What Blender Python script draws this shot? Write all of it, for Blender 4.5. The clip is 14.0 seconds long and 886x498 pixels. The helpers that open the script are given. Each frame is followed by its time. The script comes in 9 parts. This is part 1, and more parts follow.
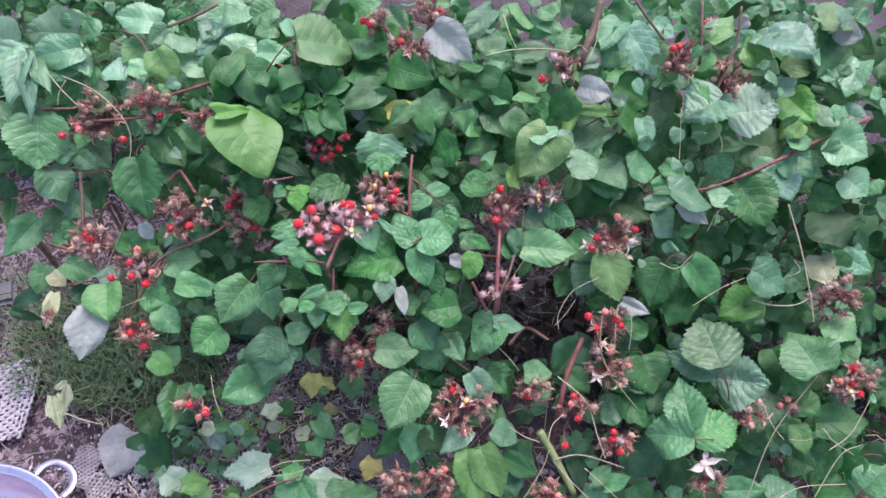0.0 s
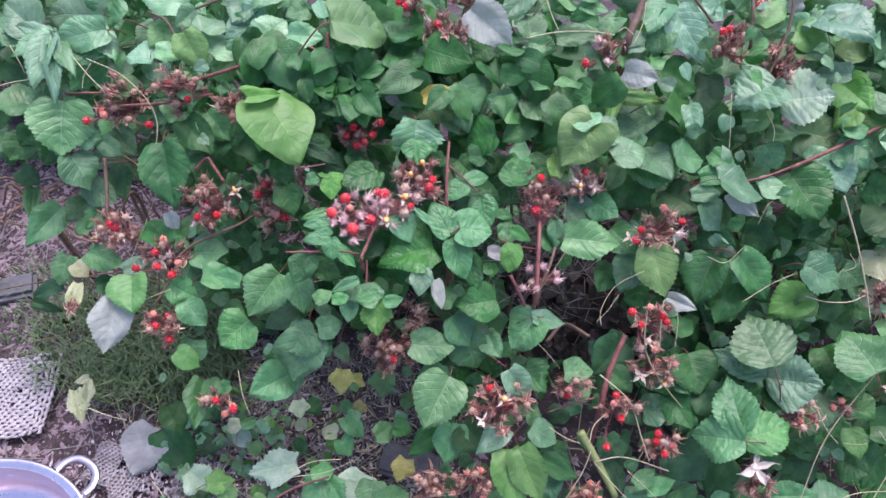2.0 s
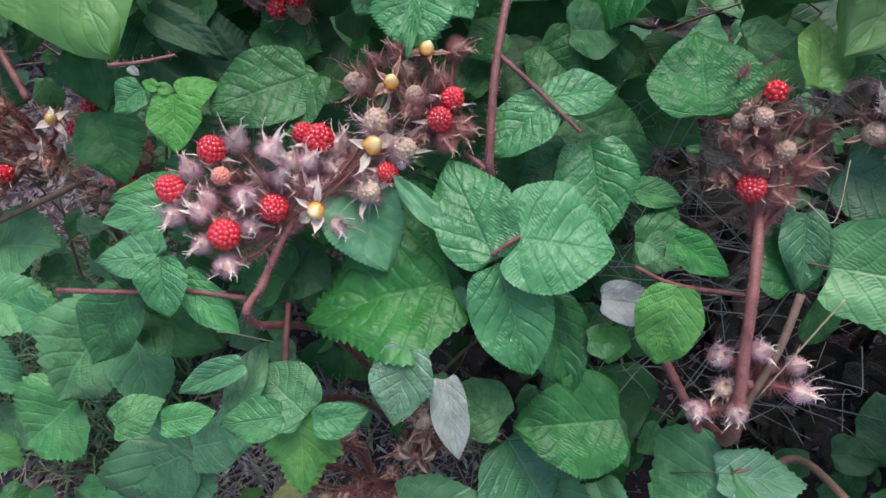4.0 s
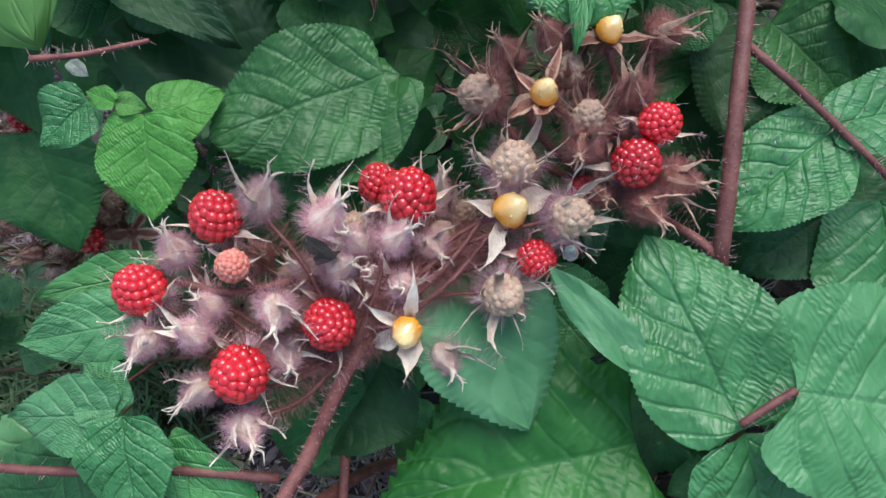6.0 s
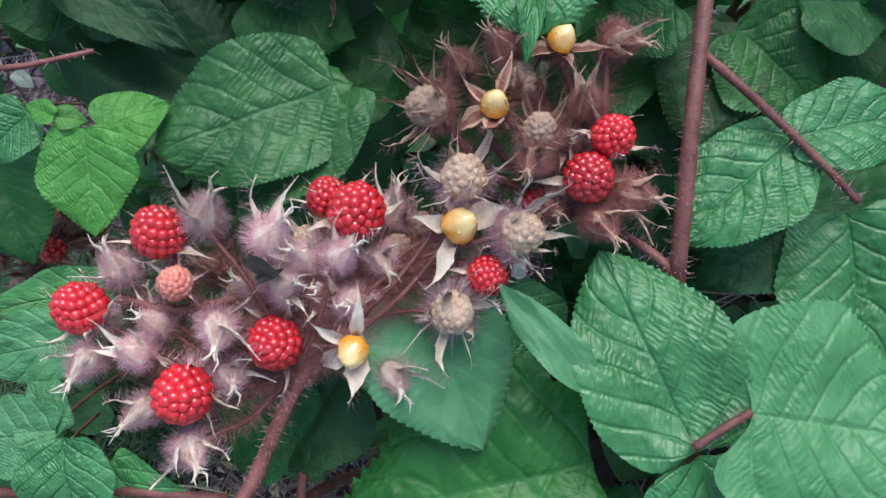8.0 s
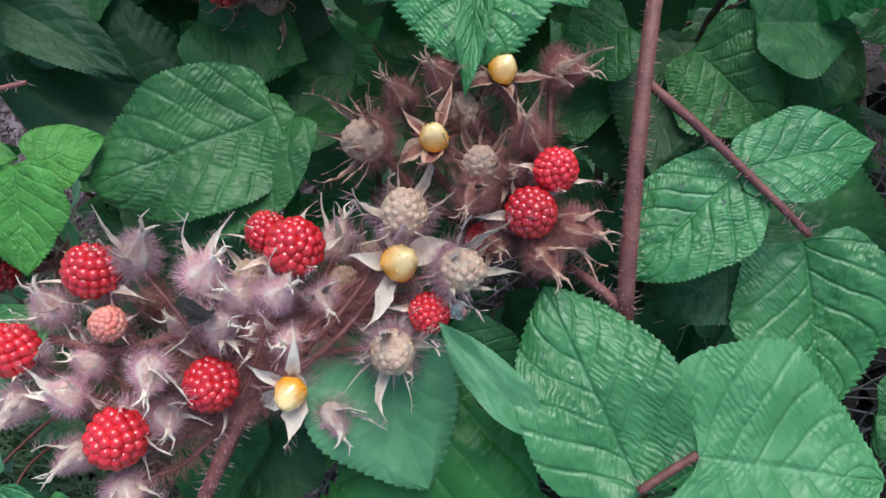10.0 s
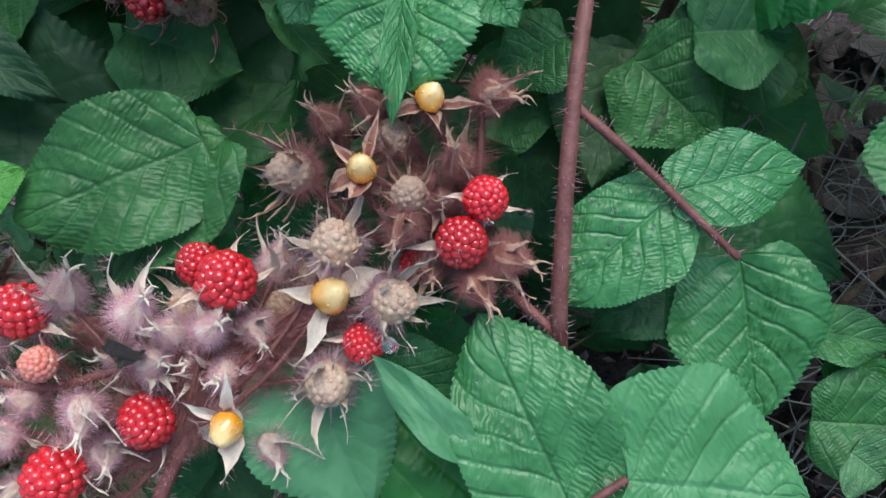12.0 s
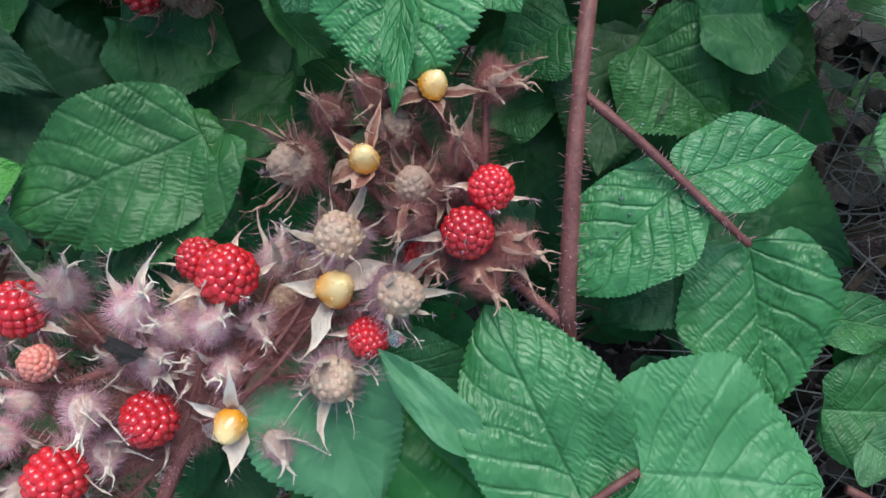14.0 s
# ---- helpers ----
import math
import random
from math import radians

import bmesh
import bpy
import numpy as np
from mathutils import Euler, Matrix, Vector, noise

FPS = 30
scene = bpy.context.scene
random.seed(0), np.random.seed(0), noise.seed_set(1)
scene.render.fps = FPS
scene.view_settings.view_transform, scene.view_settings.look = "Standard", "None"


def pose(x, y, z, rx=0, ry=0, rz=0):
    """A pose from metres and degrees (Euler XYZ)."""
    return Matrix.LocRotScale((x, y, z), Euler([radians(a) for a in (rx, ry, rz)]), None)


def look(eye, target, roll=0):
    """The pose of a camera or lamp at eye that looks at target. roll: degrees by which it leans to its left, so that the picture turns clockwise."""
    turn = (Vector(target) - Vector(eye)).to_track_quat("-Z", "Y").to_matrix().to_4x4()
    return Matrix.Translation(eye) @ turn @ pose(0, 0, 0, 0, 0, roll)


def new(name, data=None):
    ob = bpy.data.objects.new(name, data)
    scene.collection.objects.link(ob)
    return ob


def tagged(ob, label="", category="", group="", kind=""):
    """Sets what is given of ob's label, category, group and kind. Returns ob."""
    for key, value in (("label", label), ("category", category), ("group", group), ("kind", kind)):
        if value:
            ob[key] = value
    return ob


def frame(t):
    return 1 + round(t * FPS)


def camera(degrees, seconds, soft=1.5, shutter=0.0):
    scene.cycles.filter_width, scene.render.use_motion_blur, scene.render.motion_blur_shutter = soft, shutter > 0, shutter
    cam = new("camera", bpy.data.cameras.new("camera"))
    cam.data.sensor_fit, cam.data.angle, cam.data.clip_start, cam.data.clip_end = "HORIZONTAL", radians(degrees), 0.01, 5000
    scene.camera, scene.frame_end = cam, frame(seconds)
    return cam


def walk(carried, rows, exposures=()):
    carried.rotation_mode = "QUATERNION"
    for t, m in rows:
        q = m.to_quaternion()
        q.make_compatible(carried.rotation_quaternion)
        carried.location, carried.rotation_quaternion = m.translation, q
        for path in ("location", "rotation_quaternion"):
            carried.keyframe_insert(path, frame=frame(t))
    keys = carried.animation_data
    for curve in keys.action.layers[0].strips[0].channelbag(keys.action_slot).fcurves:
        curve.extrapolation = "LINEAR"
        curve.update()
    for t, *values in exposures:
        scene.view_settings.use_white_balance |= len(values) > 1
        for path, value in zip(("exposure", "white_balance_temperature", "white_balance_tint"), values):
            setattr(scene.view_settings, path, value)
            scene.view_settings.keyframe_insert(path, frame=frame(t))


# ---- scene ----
# ---------- camera ----------
SKY, SUN = 0.15, 2.0
EXPOSURES = [(0.0, 1.0, 6400, 27), (2.2, 1.0, 6400, 27), (4.3, 0.55, 6400, 9), (8.0, 0.46, 6250, 5), (14.0, 0.40, 6200, 2)]
cam = camera(65, 14.0, soft=1.5)
PATH = [
    (0, (0.06857, -0.55993, 1.02314), (0.08160, -0.24639, 0.63388), 4.52),
    (0.5, (0.06224, -0.56214, 1.02120), (0.07273, -0.24960, 0.63107), 4.31),
    (1, (0.05413, -0.56630, 1.01738), (0.06282, -0.25333, 0.62754), 4.17),
    (1.5, (0.04508, -0.56168, 1.00985), (0.05224, -0.24881, 0.61990), 4.01),
    (2, (0.03803, -0.54537, 0.98690), (0.04333, -0.23229, 0.59709), 3.79),
    (2.2, (0.03790, -0.53885, 0.97333), (0.04267, -0.22564, 0.58362), 3.75),
    (4.3, (0.09706, -0.12807, 0.58407), (-0.01297, 0.10182, 0.15390), -15.96),
    (4.5, (0.08589, -0.11203, 0.57143), (-0.02060, 0.11246, 0.13754), -15.82),
    (5, (0.04240, -0.08788, 0.55223), (-0.06128, 0.12617, 0.11242), -16.05),
    (5.5, (0.02208, -0.08280, 0.54011), (-0.08224, 0.14053, 0.10509), -15.35),
    (6, (0.01970, -0.08146, 0.53486), (-0.08679, 0.14344, 0.10118), -15.59),
    (6.5, (0.02374, -0.08235, 0.53341), (-0.08424, 0.14110, 0.09935), -15.98),
    (7, (0.02747, -0.08265, 0.53202), (-0.08052, 0.13819, 0.09663), -16.27),
    (7.5, (0.02983, -0.08054, 0.53120), (-0.07914, 0.14080, 0.09630), -16.38),
    (8, (0.03058, -0.07251, 0.53186), (-0.07891, 0.14770, 0.09652), -16.67),
    (8.2, (0.03050, -0.06337, 0.53385), (-0.07927, 0.13955, 0.09026), -18.21),
    (10.5, (0.04513, -0.05728, 0.52996), (-0.06385, 0.16132, 0.09368), -17.59),
    (11, (0.04757, -0.05211, 0.53163), (-0.05642, 0.15646, 0.08927), -18.04),
    (11.5, (0.04890, -0.04652, 0.53390), (-0.04873, 0.14929, 0.08431), -18.46),
    (12, (0.05041, -0.04321, 0.53485), (-0.04441, 0.14739, 0.08244), -18.64),
    (12.5, (0.05071, -0.04031, 0.53593), (-0.04123, 0.14561, 0.08098), -18.80),
    (13, (0.05042, -0.03846, 0.53669), (-0.04024, 0.14446, 0.08027), -18.95),
    (13.5, (0.04954, -0.03823, 0.53583), (-0.04163, 0.14510, 0.07968), -19.16),
    (14, (0.04852, -0.04320, 0.53220), (-0.04489, 0.14446, 0.07826), -19.48),
]
walk(cam, [(t, look(eye, target, roll)) for t, eye, target, roll in PATH], EXPOSURES)

# ---------- world and light: an overcast day, soft light from the whole sky ----------
world = bpy.data.worlds.new("overcast_sky")
scene.world = world
world.use_nodes = True
wn = world.node_tree
sky = wn.nodes.new("ShaderNodeTexSky")
sky.sky_type = "NISHITA"
sky.sun_disc = False
sky.sun_elevation, sky.sun_rotation = radians(70), radians(25)
sky.dust_density, sky.ozone_density = 2.0, 1.5
wn.links.new(sky.outputs["Color"], wn.nodes["Background"].inputs["Color"])
wn.nodes["Background"].inputs["Strength"].default_value = SKY
sun = new("sun", bpy.data.lights.new("sun", "SUN"))
sun.data.energy, sun.data.angle, sun.data.color = SUN, radians(40), (1.0, 0.98, 0.95)
sun.matrix_world = look((0, 0, 0), (-0.15, -0.30, -0.94))


# ---------- materials ----------
def material(name):
    m = bpy.data.materials.new(name)
    m.use_nodes = True
    nt = m.node_tree
    return m, nt, nt.nodes["Principled BSDF"]


def maths(nt, op, a, b=None, c=None):
    n = nt.nodes.new("ShaderNodeMath")
    n.operation = op
    for i, v in enumerate((a, b, c)):
        if v is None:
            continue
        if isinstance(v, (int, float)):
            n.inputs[i].default_value = v
        else:
            nt.links.new(v, n.inputs[i])
    return n.outputs[0]


def mixed(nt, fac, a, b):
    n = nt.nodes.new("ShaderNodeMix")
    n.data_type = "RGBA"
    for sock, v in ((n.inputs[0], fac), (n.inputs[6], a), (n.inputs[7], b)):
        if isinstance(v, (int, float)):
            sock.default_value = v
        elif isinstance(v, tuple):
            sock.default_value = (*v, 1)
        else:
            nt.links.new(v, sock)
    return n.outputs[2]


def noise_tex(nt, vec, scale, detail=4.0, rough=0.6):
    n = nt.nodes.new("ShaderNodeTexNoise")
    n.inputs["Scale"].default_value, n.inputs["Detail"].default_value, n.inputs["Roughness"].default_value = scale, detail, rough
    if vec is not None:
        nt.links.new(vec, n.inputs["Vector"])
    return n.outputs["Fac"]


def ramp(nt, fac, lo, hi):
    n = nt.nodes.new("ShaderNodeMapRange")
    n.inputs["From Min"].default_value, n.inputs["From Max"].default_value = lo, hi
    n.interpolation_type = "SMOOTHSTEP"
    nt.links.new(fac, n.inputs["Value"])
    return n.outputs["Result"]


def bumped(nt, bsdf, height, strength, distance):
    n = nt.nodes.new("ShaderNodeBump")
    n.inputs["Strength"].default_value, n.inputs["Distance"].default_value = strength, distance
    nt.links.new(height, n.inputs["Height"])
    nt.links.new(n.outputs["Normal"], bsdf.inputs["Normal"])


VEINS, SLANT, CURVE = 6.5, 2.2, 0.92


def leaf_material(name, deep, light, vein, rough, crinkle, spots=0.0, spot_colour=(0.2, 0.14, 0.06), thin=0.24, veiny=0.28, gloss=0.72, fuzz=0.08, vary=0.6, ladder=0.24):
    m, nt, bsdf = material(name)
    tc = nt.nodes.new("ShaderNodeTexCoord")
    info = nt.nodes.new("ShaderNodeObjectInfo")
    isle = nt.nodes.new("ShaderNodeNewGeometry")
    rnd = maths(nt, "FRACT", maths(nt, "ADD", info.outputs["Random"], isle.outputs["Random Per Island"]))
    shift = nt.nodes.new("ShaderNodeVectorMath")
    shift.operation = "ADD"
    plane = nt.nodes.new("ShaderNodeUVMap")
    plane.uv_map = "Plane"
    nt.links.new(plane.outputs["UV"], shift.inputs[0])
    spread = nt.nodes.new("ShaderNodeCombineXYZ")
    nt.links.new(maths(nt, "MULTIPLY", rnd, 37.0), spread.inputs[0])
    nt.links.new(maths(nt, "MULTIPLY", rnd, 91.0), spread.inputs[1])
    nt.links.new(spread.outputs[0], shift.inputs[1])
    vec = shift.outputs[0]
    sep = nt.nodes.new("ShaderNodeSeparateXYZ")
    nt.links.new(tc.outputs["UV"], sep.inputs[0])
    beside = nt.nodes.new("ShaderNodeSeparateXYZ")
    nt.links.new(plane.outputs["UV"], beside.inputs[0])
    away = maths(nt, "ABSOLUTE", beside.outputs[0])
    across = maths(nt, "ABSOLUTE", maths(nt, "MULTIPLY_ADD", sep.outputs[0], 2.0, -1.0))
    sway = maths(nt, "MULTIPLY_ADD", noise_tex(nt, vec, 4.0, 3.0), 0.44, -0.22)
    rank = maths(nt, "ADD", maths(nt, "ADD", sway, maths(nt, "MULTIPLY", maths(nt, "GREATER_THAN", sep.outputs[0], 0.5), 0.42)), maths(nt, "SUBTRACT", maths(nt, "MULTIPLY", sep.outputs[1], VEINS), maths(nt, "MULTIPLY", maths(nt, "POWER", across, CURVE), SLANT)))
    edge = maths(nt, "MULTIPLY", maths(nt, "ABSOLUTE", maths(nt, "SUBTRACT", maths(nt, "FRACT", rank), 0.5)), 2.0)
    side = ramp(nt, edge, 0.86, 1.0)
    mid = ramp(nt, across, 0.055, 0.0)
    ribs = maths(nt, "MAXIMUM", maths(nt, "MULTIPLY", side, 0.7), mid)
    patches = noise_tex(nt, vec, 2.6, 3.0)
    fine = noise_tex(nt, vec, 22.0, 4.0, 0.7)
    col = mixed(nt, ramp(nt, patches, 0.3, 0.72), deep, light)
    col = mixed(nt, maths(nt, "MULTIPLY", ribs, veiny), col, vein)
    if spots:
        sp = ramp(nt, noise_tex(nt, vec, 5.5, 5.0, 0.75), 0.74 - spots, 0.80 - spots)
        col = mixed(nt, sp, col, spot_colour)
    hsv = nt.nodes.new("ShaderNodeHueSaturation")
    nt.links.new(col, hsv.inputs["Color"])
    nt.links.new(maths(nt, "MULTIPLY_ADD", rnd, 0.07 * vary, 0.5 - 0.04 * vary), hsv.inputs["Hue"])
    nt.links.new(maths(nt, "MULTIPLY_ADD", maths(nt, "FRACT", maths(nt, "MULTIPLY", rnd, 7.3)), vary, 1.0 - 0.48 * vary), hsv.inputs["Value"])
    nt.links.new(maths(nt, "MULTIPLY_ADD", maths(nt, "FRACT", maths(nt, "MULTIPLY", rnd, 3.7)), 0.22 * min(1, 2 * vary), 0.95 - 0.11 * min(1, 2 * vary)), hsv.inputs["Saturation"])
    nt.links.new(hsv.outputs[0], bsdf.inputs["Base Color"])
    nt.links.new(maths(nt, "MULTIPLY_ADD", fine, 0.3, rough - 0.08), bsdf.inputs["Roughness"])
    bsdf.inputs["Specular IOR Level"].default_value = gloss
    bsdf.inputs["Sheen Weight"].default_value = fuzz
    bsdf.inputs["Sheen Roughness"].default_value = 0.45
    cells = nt.nodes.new("ShaderNodeTexVoronoi")
    cells.feature = "SMOOTH_F1"
    cells.inputs["Scale"].default_value = 23.0
    nt.links.new(vec, cells.inputs["Vector"])
    lane = maths(nt, "MULTIPLY", maths(nt, "FLOOR", rank), 0.37)
    step = maths(nt, "MULTIPLY_ADD", noise_tex(nt, vec, 9.0, 3.0), 2.6, maths(nt, "MULTIPLY_ADD", maths(nt, "MULTIPLY_ADD", away, 1.25, beside.outputs[1]), 20.0, lane))
    rung = ramp(nt, maths(nt, "ABSOLUTE", maths(nt, "MULTIPLY_ADD", maths(nt, "FRACT", step), 2.0, -1.0)), 0.05, 0.95)
    puffy = maths(nt, "MULTIPLY_ADD", ramp(nt, noise_tex(nt, vec, 3.0, 2.0), 0.38, 0.62), 0.8, 0.2)
    quilted = maths(nt, "MULTIPLY", maths(nt, "MULTIPLY", rung, ladder), puffy)
    dimples = maths(nt, "MULTIPLY", maths(nt, "MULTIPLY", cells.outputs["Distance"], -1.0), puffy)
    grooves = maths(nt, "MULTIPLY_ADD", ramp(nt, edge, 0.70, 1.0), -0.45, maths(nt, "MULTIPLY", mid, -0.7))
    height = maths(nt, "ADD", maths(nt, "ADD", quilted, dimples), maths(nt, "MULTIPLY_ADD", fine, 0.12, grooves))
    bumped(nt, bsdf, height, crinkle, 0.0013)
    glow = nt.nodes.new("ShaderNodeBsdfTranslucent")
    nt.links.new(hsv.outputs[0], glow.inputs["Color"])
    mix = nt.nodes.new("ShaderNodeMixShader")
    mix.inputs[0].default_value = thin
    nt.links.new(bsdf.outputs[0], mix.inputs[1])
    nt.links.new(glow.outputs[0], mix.inputs[2])
    nt.links.new(mix.outputs[0], nt.nodes["Material Output"].inputs["Surface"])
    return m


LEAF = {
    # Green taken darker than the leaf's own, for the shaded leaves at the back.
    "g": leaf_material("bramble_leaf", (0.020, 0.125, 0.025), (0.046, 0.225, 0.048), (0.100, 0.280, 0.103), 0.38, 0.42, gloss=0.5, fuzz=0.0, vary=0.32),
    "s": leaf_material("smooth_leaf", (0.050, 0.202, 0.064), (0.108, 0.322, 0.112), (0.20, 0.42, 0.19), 0.38, 0.55, gloss=0.7, fuzz=0.04, ladder=0.2, veiny=0.42),
    "Y": leaf_material("sunlit_leaf", (0.072, 0.230, 0.041), (0.130, 0.320, 0.071), (0.190, 0.360, 0.103), 0.45, 0.40, 0.05, ladder=0.2),
    # Pale bluish base with the sky's glare put into the colour.
    "b": leaf_material("waxy_glare_leaf", (0.110, 0.300, 0.135), (0.195, 0.420, 0.225), (0.30, 0.52, 0.34), 0.34, 0.50, gloss=0.75, fuzz=0.05, ladder=0.15, veiny=0.4),
    "q": leaf_material("bleached_leaf", (0.29, 0.46, 0.28), (0.48, 0.62, 0.44), (0.54, 0.68, 0.50), 0.45, 0.45, 0.10, (0.74, 0.70, 0.62), gloss=0.6, veiny=0.4),
    # Dull green, darkened further to stand in for deep shade behind the fruit.
    "e": leaf_material("dull_shaded_leaf", (0.018, 0.095, 0.027), (0.040, 0.155, 0.041), (0.090, 0.200, 0.091), 0.48, 0.20, gloss=0.4, fuzz=0.0, veiny=0.15),
    "k": leaf_material("pleated_leaf", (0.085, 0.250, 0.114), (0.160, 0.370, 0.205), (0.25, 0.38, 0.22), 0.4, 0.6, 0.06, (0.14, 0.13, 0.07), veiny=0.4),
    # Brighter twin of the bramble leaf: sky sheen put into the base colour.
    "h": leaf_material("sky_lit_leaf", (0.032, 0.215, 0.048), (0.074, 0.320, 0.094), (0.12, 0.36, 0.15), 0.36, 0.55, veiny=0.2, gloss=0.85, fuzz=0.0, vary=0.08, ladder=0.19),
    "u": leaf_material("pale_smooth_leaf", (0.066, 0.285, 0.086), (0.124, 0.375, 0.142), (0.17, 0.42, 0.19), 0.40, 0.50, veiny=0.25, gloss=0.7, fuzz=0.03, vary=0.15, ladder=0.24),
    "m": leaf_material("downy_leaf", (0.068, 0.260, 0.098), (0.116, 0.340, 0.150), (0.15, 0.38, 0.17), 0.46, 0.10, veiny=0.06, gloss=0.6, fuzz=0.06, vary=0.1, ladder=0.1),
    "v": leaf_material("lime_leaf", (0.066, 0.270, 0.032), (0.112, 0.365, 0.059), (0.180, 0.400, 0.114), 0.42, 0.40, veiny=0.3, gloss=0.5, fuzz=0.0, vary=0.15),
    "p": leaf_material("pale_underside", (0.40, 0.45, 0.37), (0.56, 0.61, 0.52), (0.36, 0.41, 0.33), 0.6, 0.4, 0.04),
    "x": leaf_material("yellowing_leaf", (0.36, 0.34, 0.06), (0.52, 0.48, 0.13), (0.55, 0.52, 0.22), 0.5, 0.4, 0.1),
    "w": leaf_material("wilted_leaf", (0.40, 0.46, 0.22), (0.55, 0.58, 0.36), (0.6, 0.62, 0.42), 0.55, 0.4, 0.14, (0.10, 0.07, 0.04)),
    # Dead leaf brown, lowered nearly to black to imitate the shaded gap.
    "z": leaf_material("dead_shade_leaf", (0.032, 0.025, 0.021), (0.075, 0.058, 0.047), (0.10, 0.08, 0.065), 0.7, 0.8),
    "o": leaf_material("grey_leaf_and_slab", (0.30, 0.31, 0.30), (0.42, 0.43, 0.42), (0.3, 0.3, 0.29), 0.7, 0.4),
}


def plain(name, a, b, rough, scale, bump=0.4, distance=0.002, metal=0.0, soft=0.0):
    """Two colours mingled by noise, with fine relief."""
    m, nt, bsdf = material(name)
    tc = nt.nodes.new("ShaderNodeTexCoord")
    big = noise_tex(nt, tc.outputs["Object"], scale, 5.0)
    small = noise_tex(nt, tc.outputs["Object"], scale * 9, 4.0, 0.7)
    col = mixed(nt, ramp(nt, maths(nt, "MULTIPLY_ADD", small, 0.4, maths(nt, "MULTIPLY", big, 0.7)), 0.32, 0.75), a, b)
    info = nt.nodes.new("ShaderNodeObjectInfo")
    hsv = nt.nodes.new("ShaderNodeHueSaturation")
    nt.links.new(col, hsv.inputs["Color"])
    nt.links.new(maths(nt, "MULTIPLY_ADD", info.outputs["Random"], 0.5, 0.75), hsv.inputs["Value"])
    nt.links.new(hsv.outputs[0], bsdf.inputs["Base Color"])
    nt.links.new(maths(nt, "MULTIPLY_ADD", small, 0.2, rough - 0.1), bsdf.inputs["Roughness"])
    bsdf.inputs["Metallic"].default_value = metal
    if soft:
        bsdf.inputs["Subsurface Weight"].default_value = soft
        bsdf.inputs["Subsurface Radius"].default_value = (0.004, 0.0015, 0.001)
    bumped(nt, bsdf, small, bump, distance)
    return m


BERRY = plain("ripe_berry", (0.48, 0.008, 0.018), (0.68, 0.022, 0.032), 0.22, 2.0, 0.03, 0.0003, soft=0.2)
BERRY.node_tree.nodes["Principled BSDF"].inputs["Coat Weight"].default_value = 0.8
BERRY.node_tree.nodes["Principled BSDF"].inputs["Coat Roughness"].default_value = 0.12
UNRIPE = plain("unripe_berry", (0.68, 0.13, 0.10), (0.78, 0.38, 0.29), 0.35, 2.0, 0.1, 0.0003, soft=0.3)
SEPAL = plain("sepal", (0.68, 0.45, 0.37), (0.93, 0.79, 0.61), 0.6, 3.4, 0.5, 0.02)
PALE_SEPAL = plain("pale_sepal", (0.76, 0.60, 0.48), (0.97, 0.89, 0.78), 0.5, 2.2, 0.5, 0.02)
# Maroon husk colour, lowered further to imitate shade on some clusters.
DULL_SHADED_SEPAL = plain("dull_shaded_sepal", (0.19, 0.046, 0.044), (0.42, 0.21, 0.145), 0.65, 2.6, 0.5, 0.02)
RIM = plain("sepal_rim", (0.74, 0.59, 0.48), (0.94, 0.83, 0.70), 0.55, 3.0, 0.4, 0.02)
# Rim colour lowered to match, with shade painted in.
DULL_SHADED_RIM = plain("dull_shaded_rim", (0.36, 0.20, 0.15), (0.64, 0.45, 0.33), 0.6, 3.0, 0.4, 0.02)
NUB = plain("green_fruit", (0.56, 0.33, 0.24), (0.84, 0.64, 0.46), 0.4, 1.6, 0.2, 0.01, soft=0.1)
HAIR = plain("red_hair", (0.54, 0.19, 0.245), (0.88, 0.63, 0.685), 0.4, 2.0, 0.0)
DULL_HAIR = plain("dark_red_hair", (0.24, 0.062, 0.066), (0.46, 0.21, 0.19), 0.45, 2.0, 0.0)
CORE, core_nodes, core_bsdf = material("receptacle")
core_at = core_nodes.nodes.new("ShaderNodeTexCoord").outputs["Object"]
core_sep = core_nodes.nodes.new("ShaderNodeSeparateXYZ")
core_nodes.links.new(core_at, core_sep.inputs[0])
# Paler towards the tip: a gloss highlight painted into the orange.
core_glint = maths(core_nodes, "MULTIPLY_ADD", noise_tex(core_nodes, core_at, 4.0), 0.5, core_sep.outputs[2])
core_nodes.links.new(mixed(core_nodes, ramp(core_nodes, core_glint, 0.20, 0.95), (0.84, 0.33, 0.020), (0.95, 0.70, 0.32)), core_bsdf.inputs["Base Color"])
core_bsdf.inputs["Roughness"].default_value = 0.25
core_bsdf.inputs["Coat Weight"].default_value = 0.8
CANE = plain("red_cane", (0.11, 0.032, 0.030), (0.28, 0.108, 0.092), 0.55, 130, 0.4, 0.0006)
BROWN = plain("brown_stem", (0.09, 0.054, 0.038), (0.20, 0.13, 0.09), 0.7, 110, 0.5, 0.0008)
STRAW = plain("dry_stalk", (0.34, 0.29, 0.16), (0.54, 0.48, 0.32), 0.6, 120, 0.4, 0.0006)
GREENSTEM = plain("green_stem", (0.16, 0.22, 0.07), (0.26, 0.30, 0.12), 0.5, 100, 0.3, 0.0006)
TWIG = plain("grey_twig", (0.15, 0.138, 0.13), (0.34, 0.32, 0.30), 0.8, 90, 0.6, 0.001)
SOIL = plain("soil", (0.036, 0.025, 0.028), (0.12, 0.088, 0.098), 0.9, 14, 0.9, 0.012)
CHIP = plain("mulch_chip", (0.075, 0.050, 0.060), (0.36, 0.28, 0.31), 0.85, 45, 0.6, 0.002)
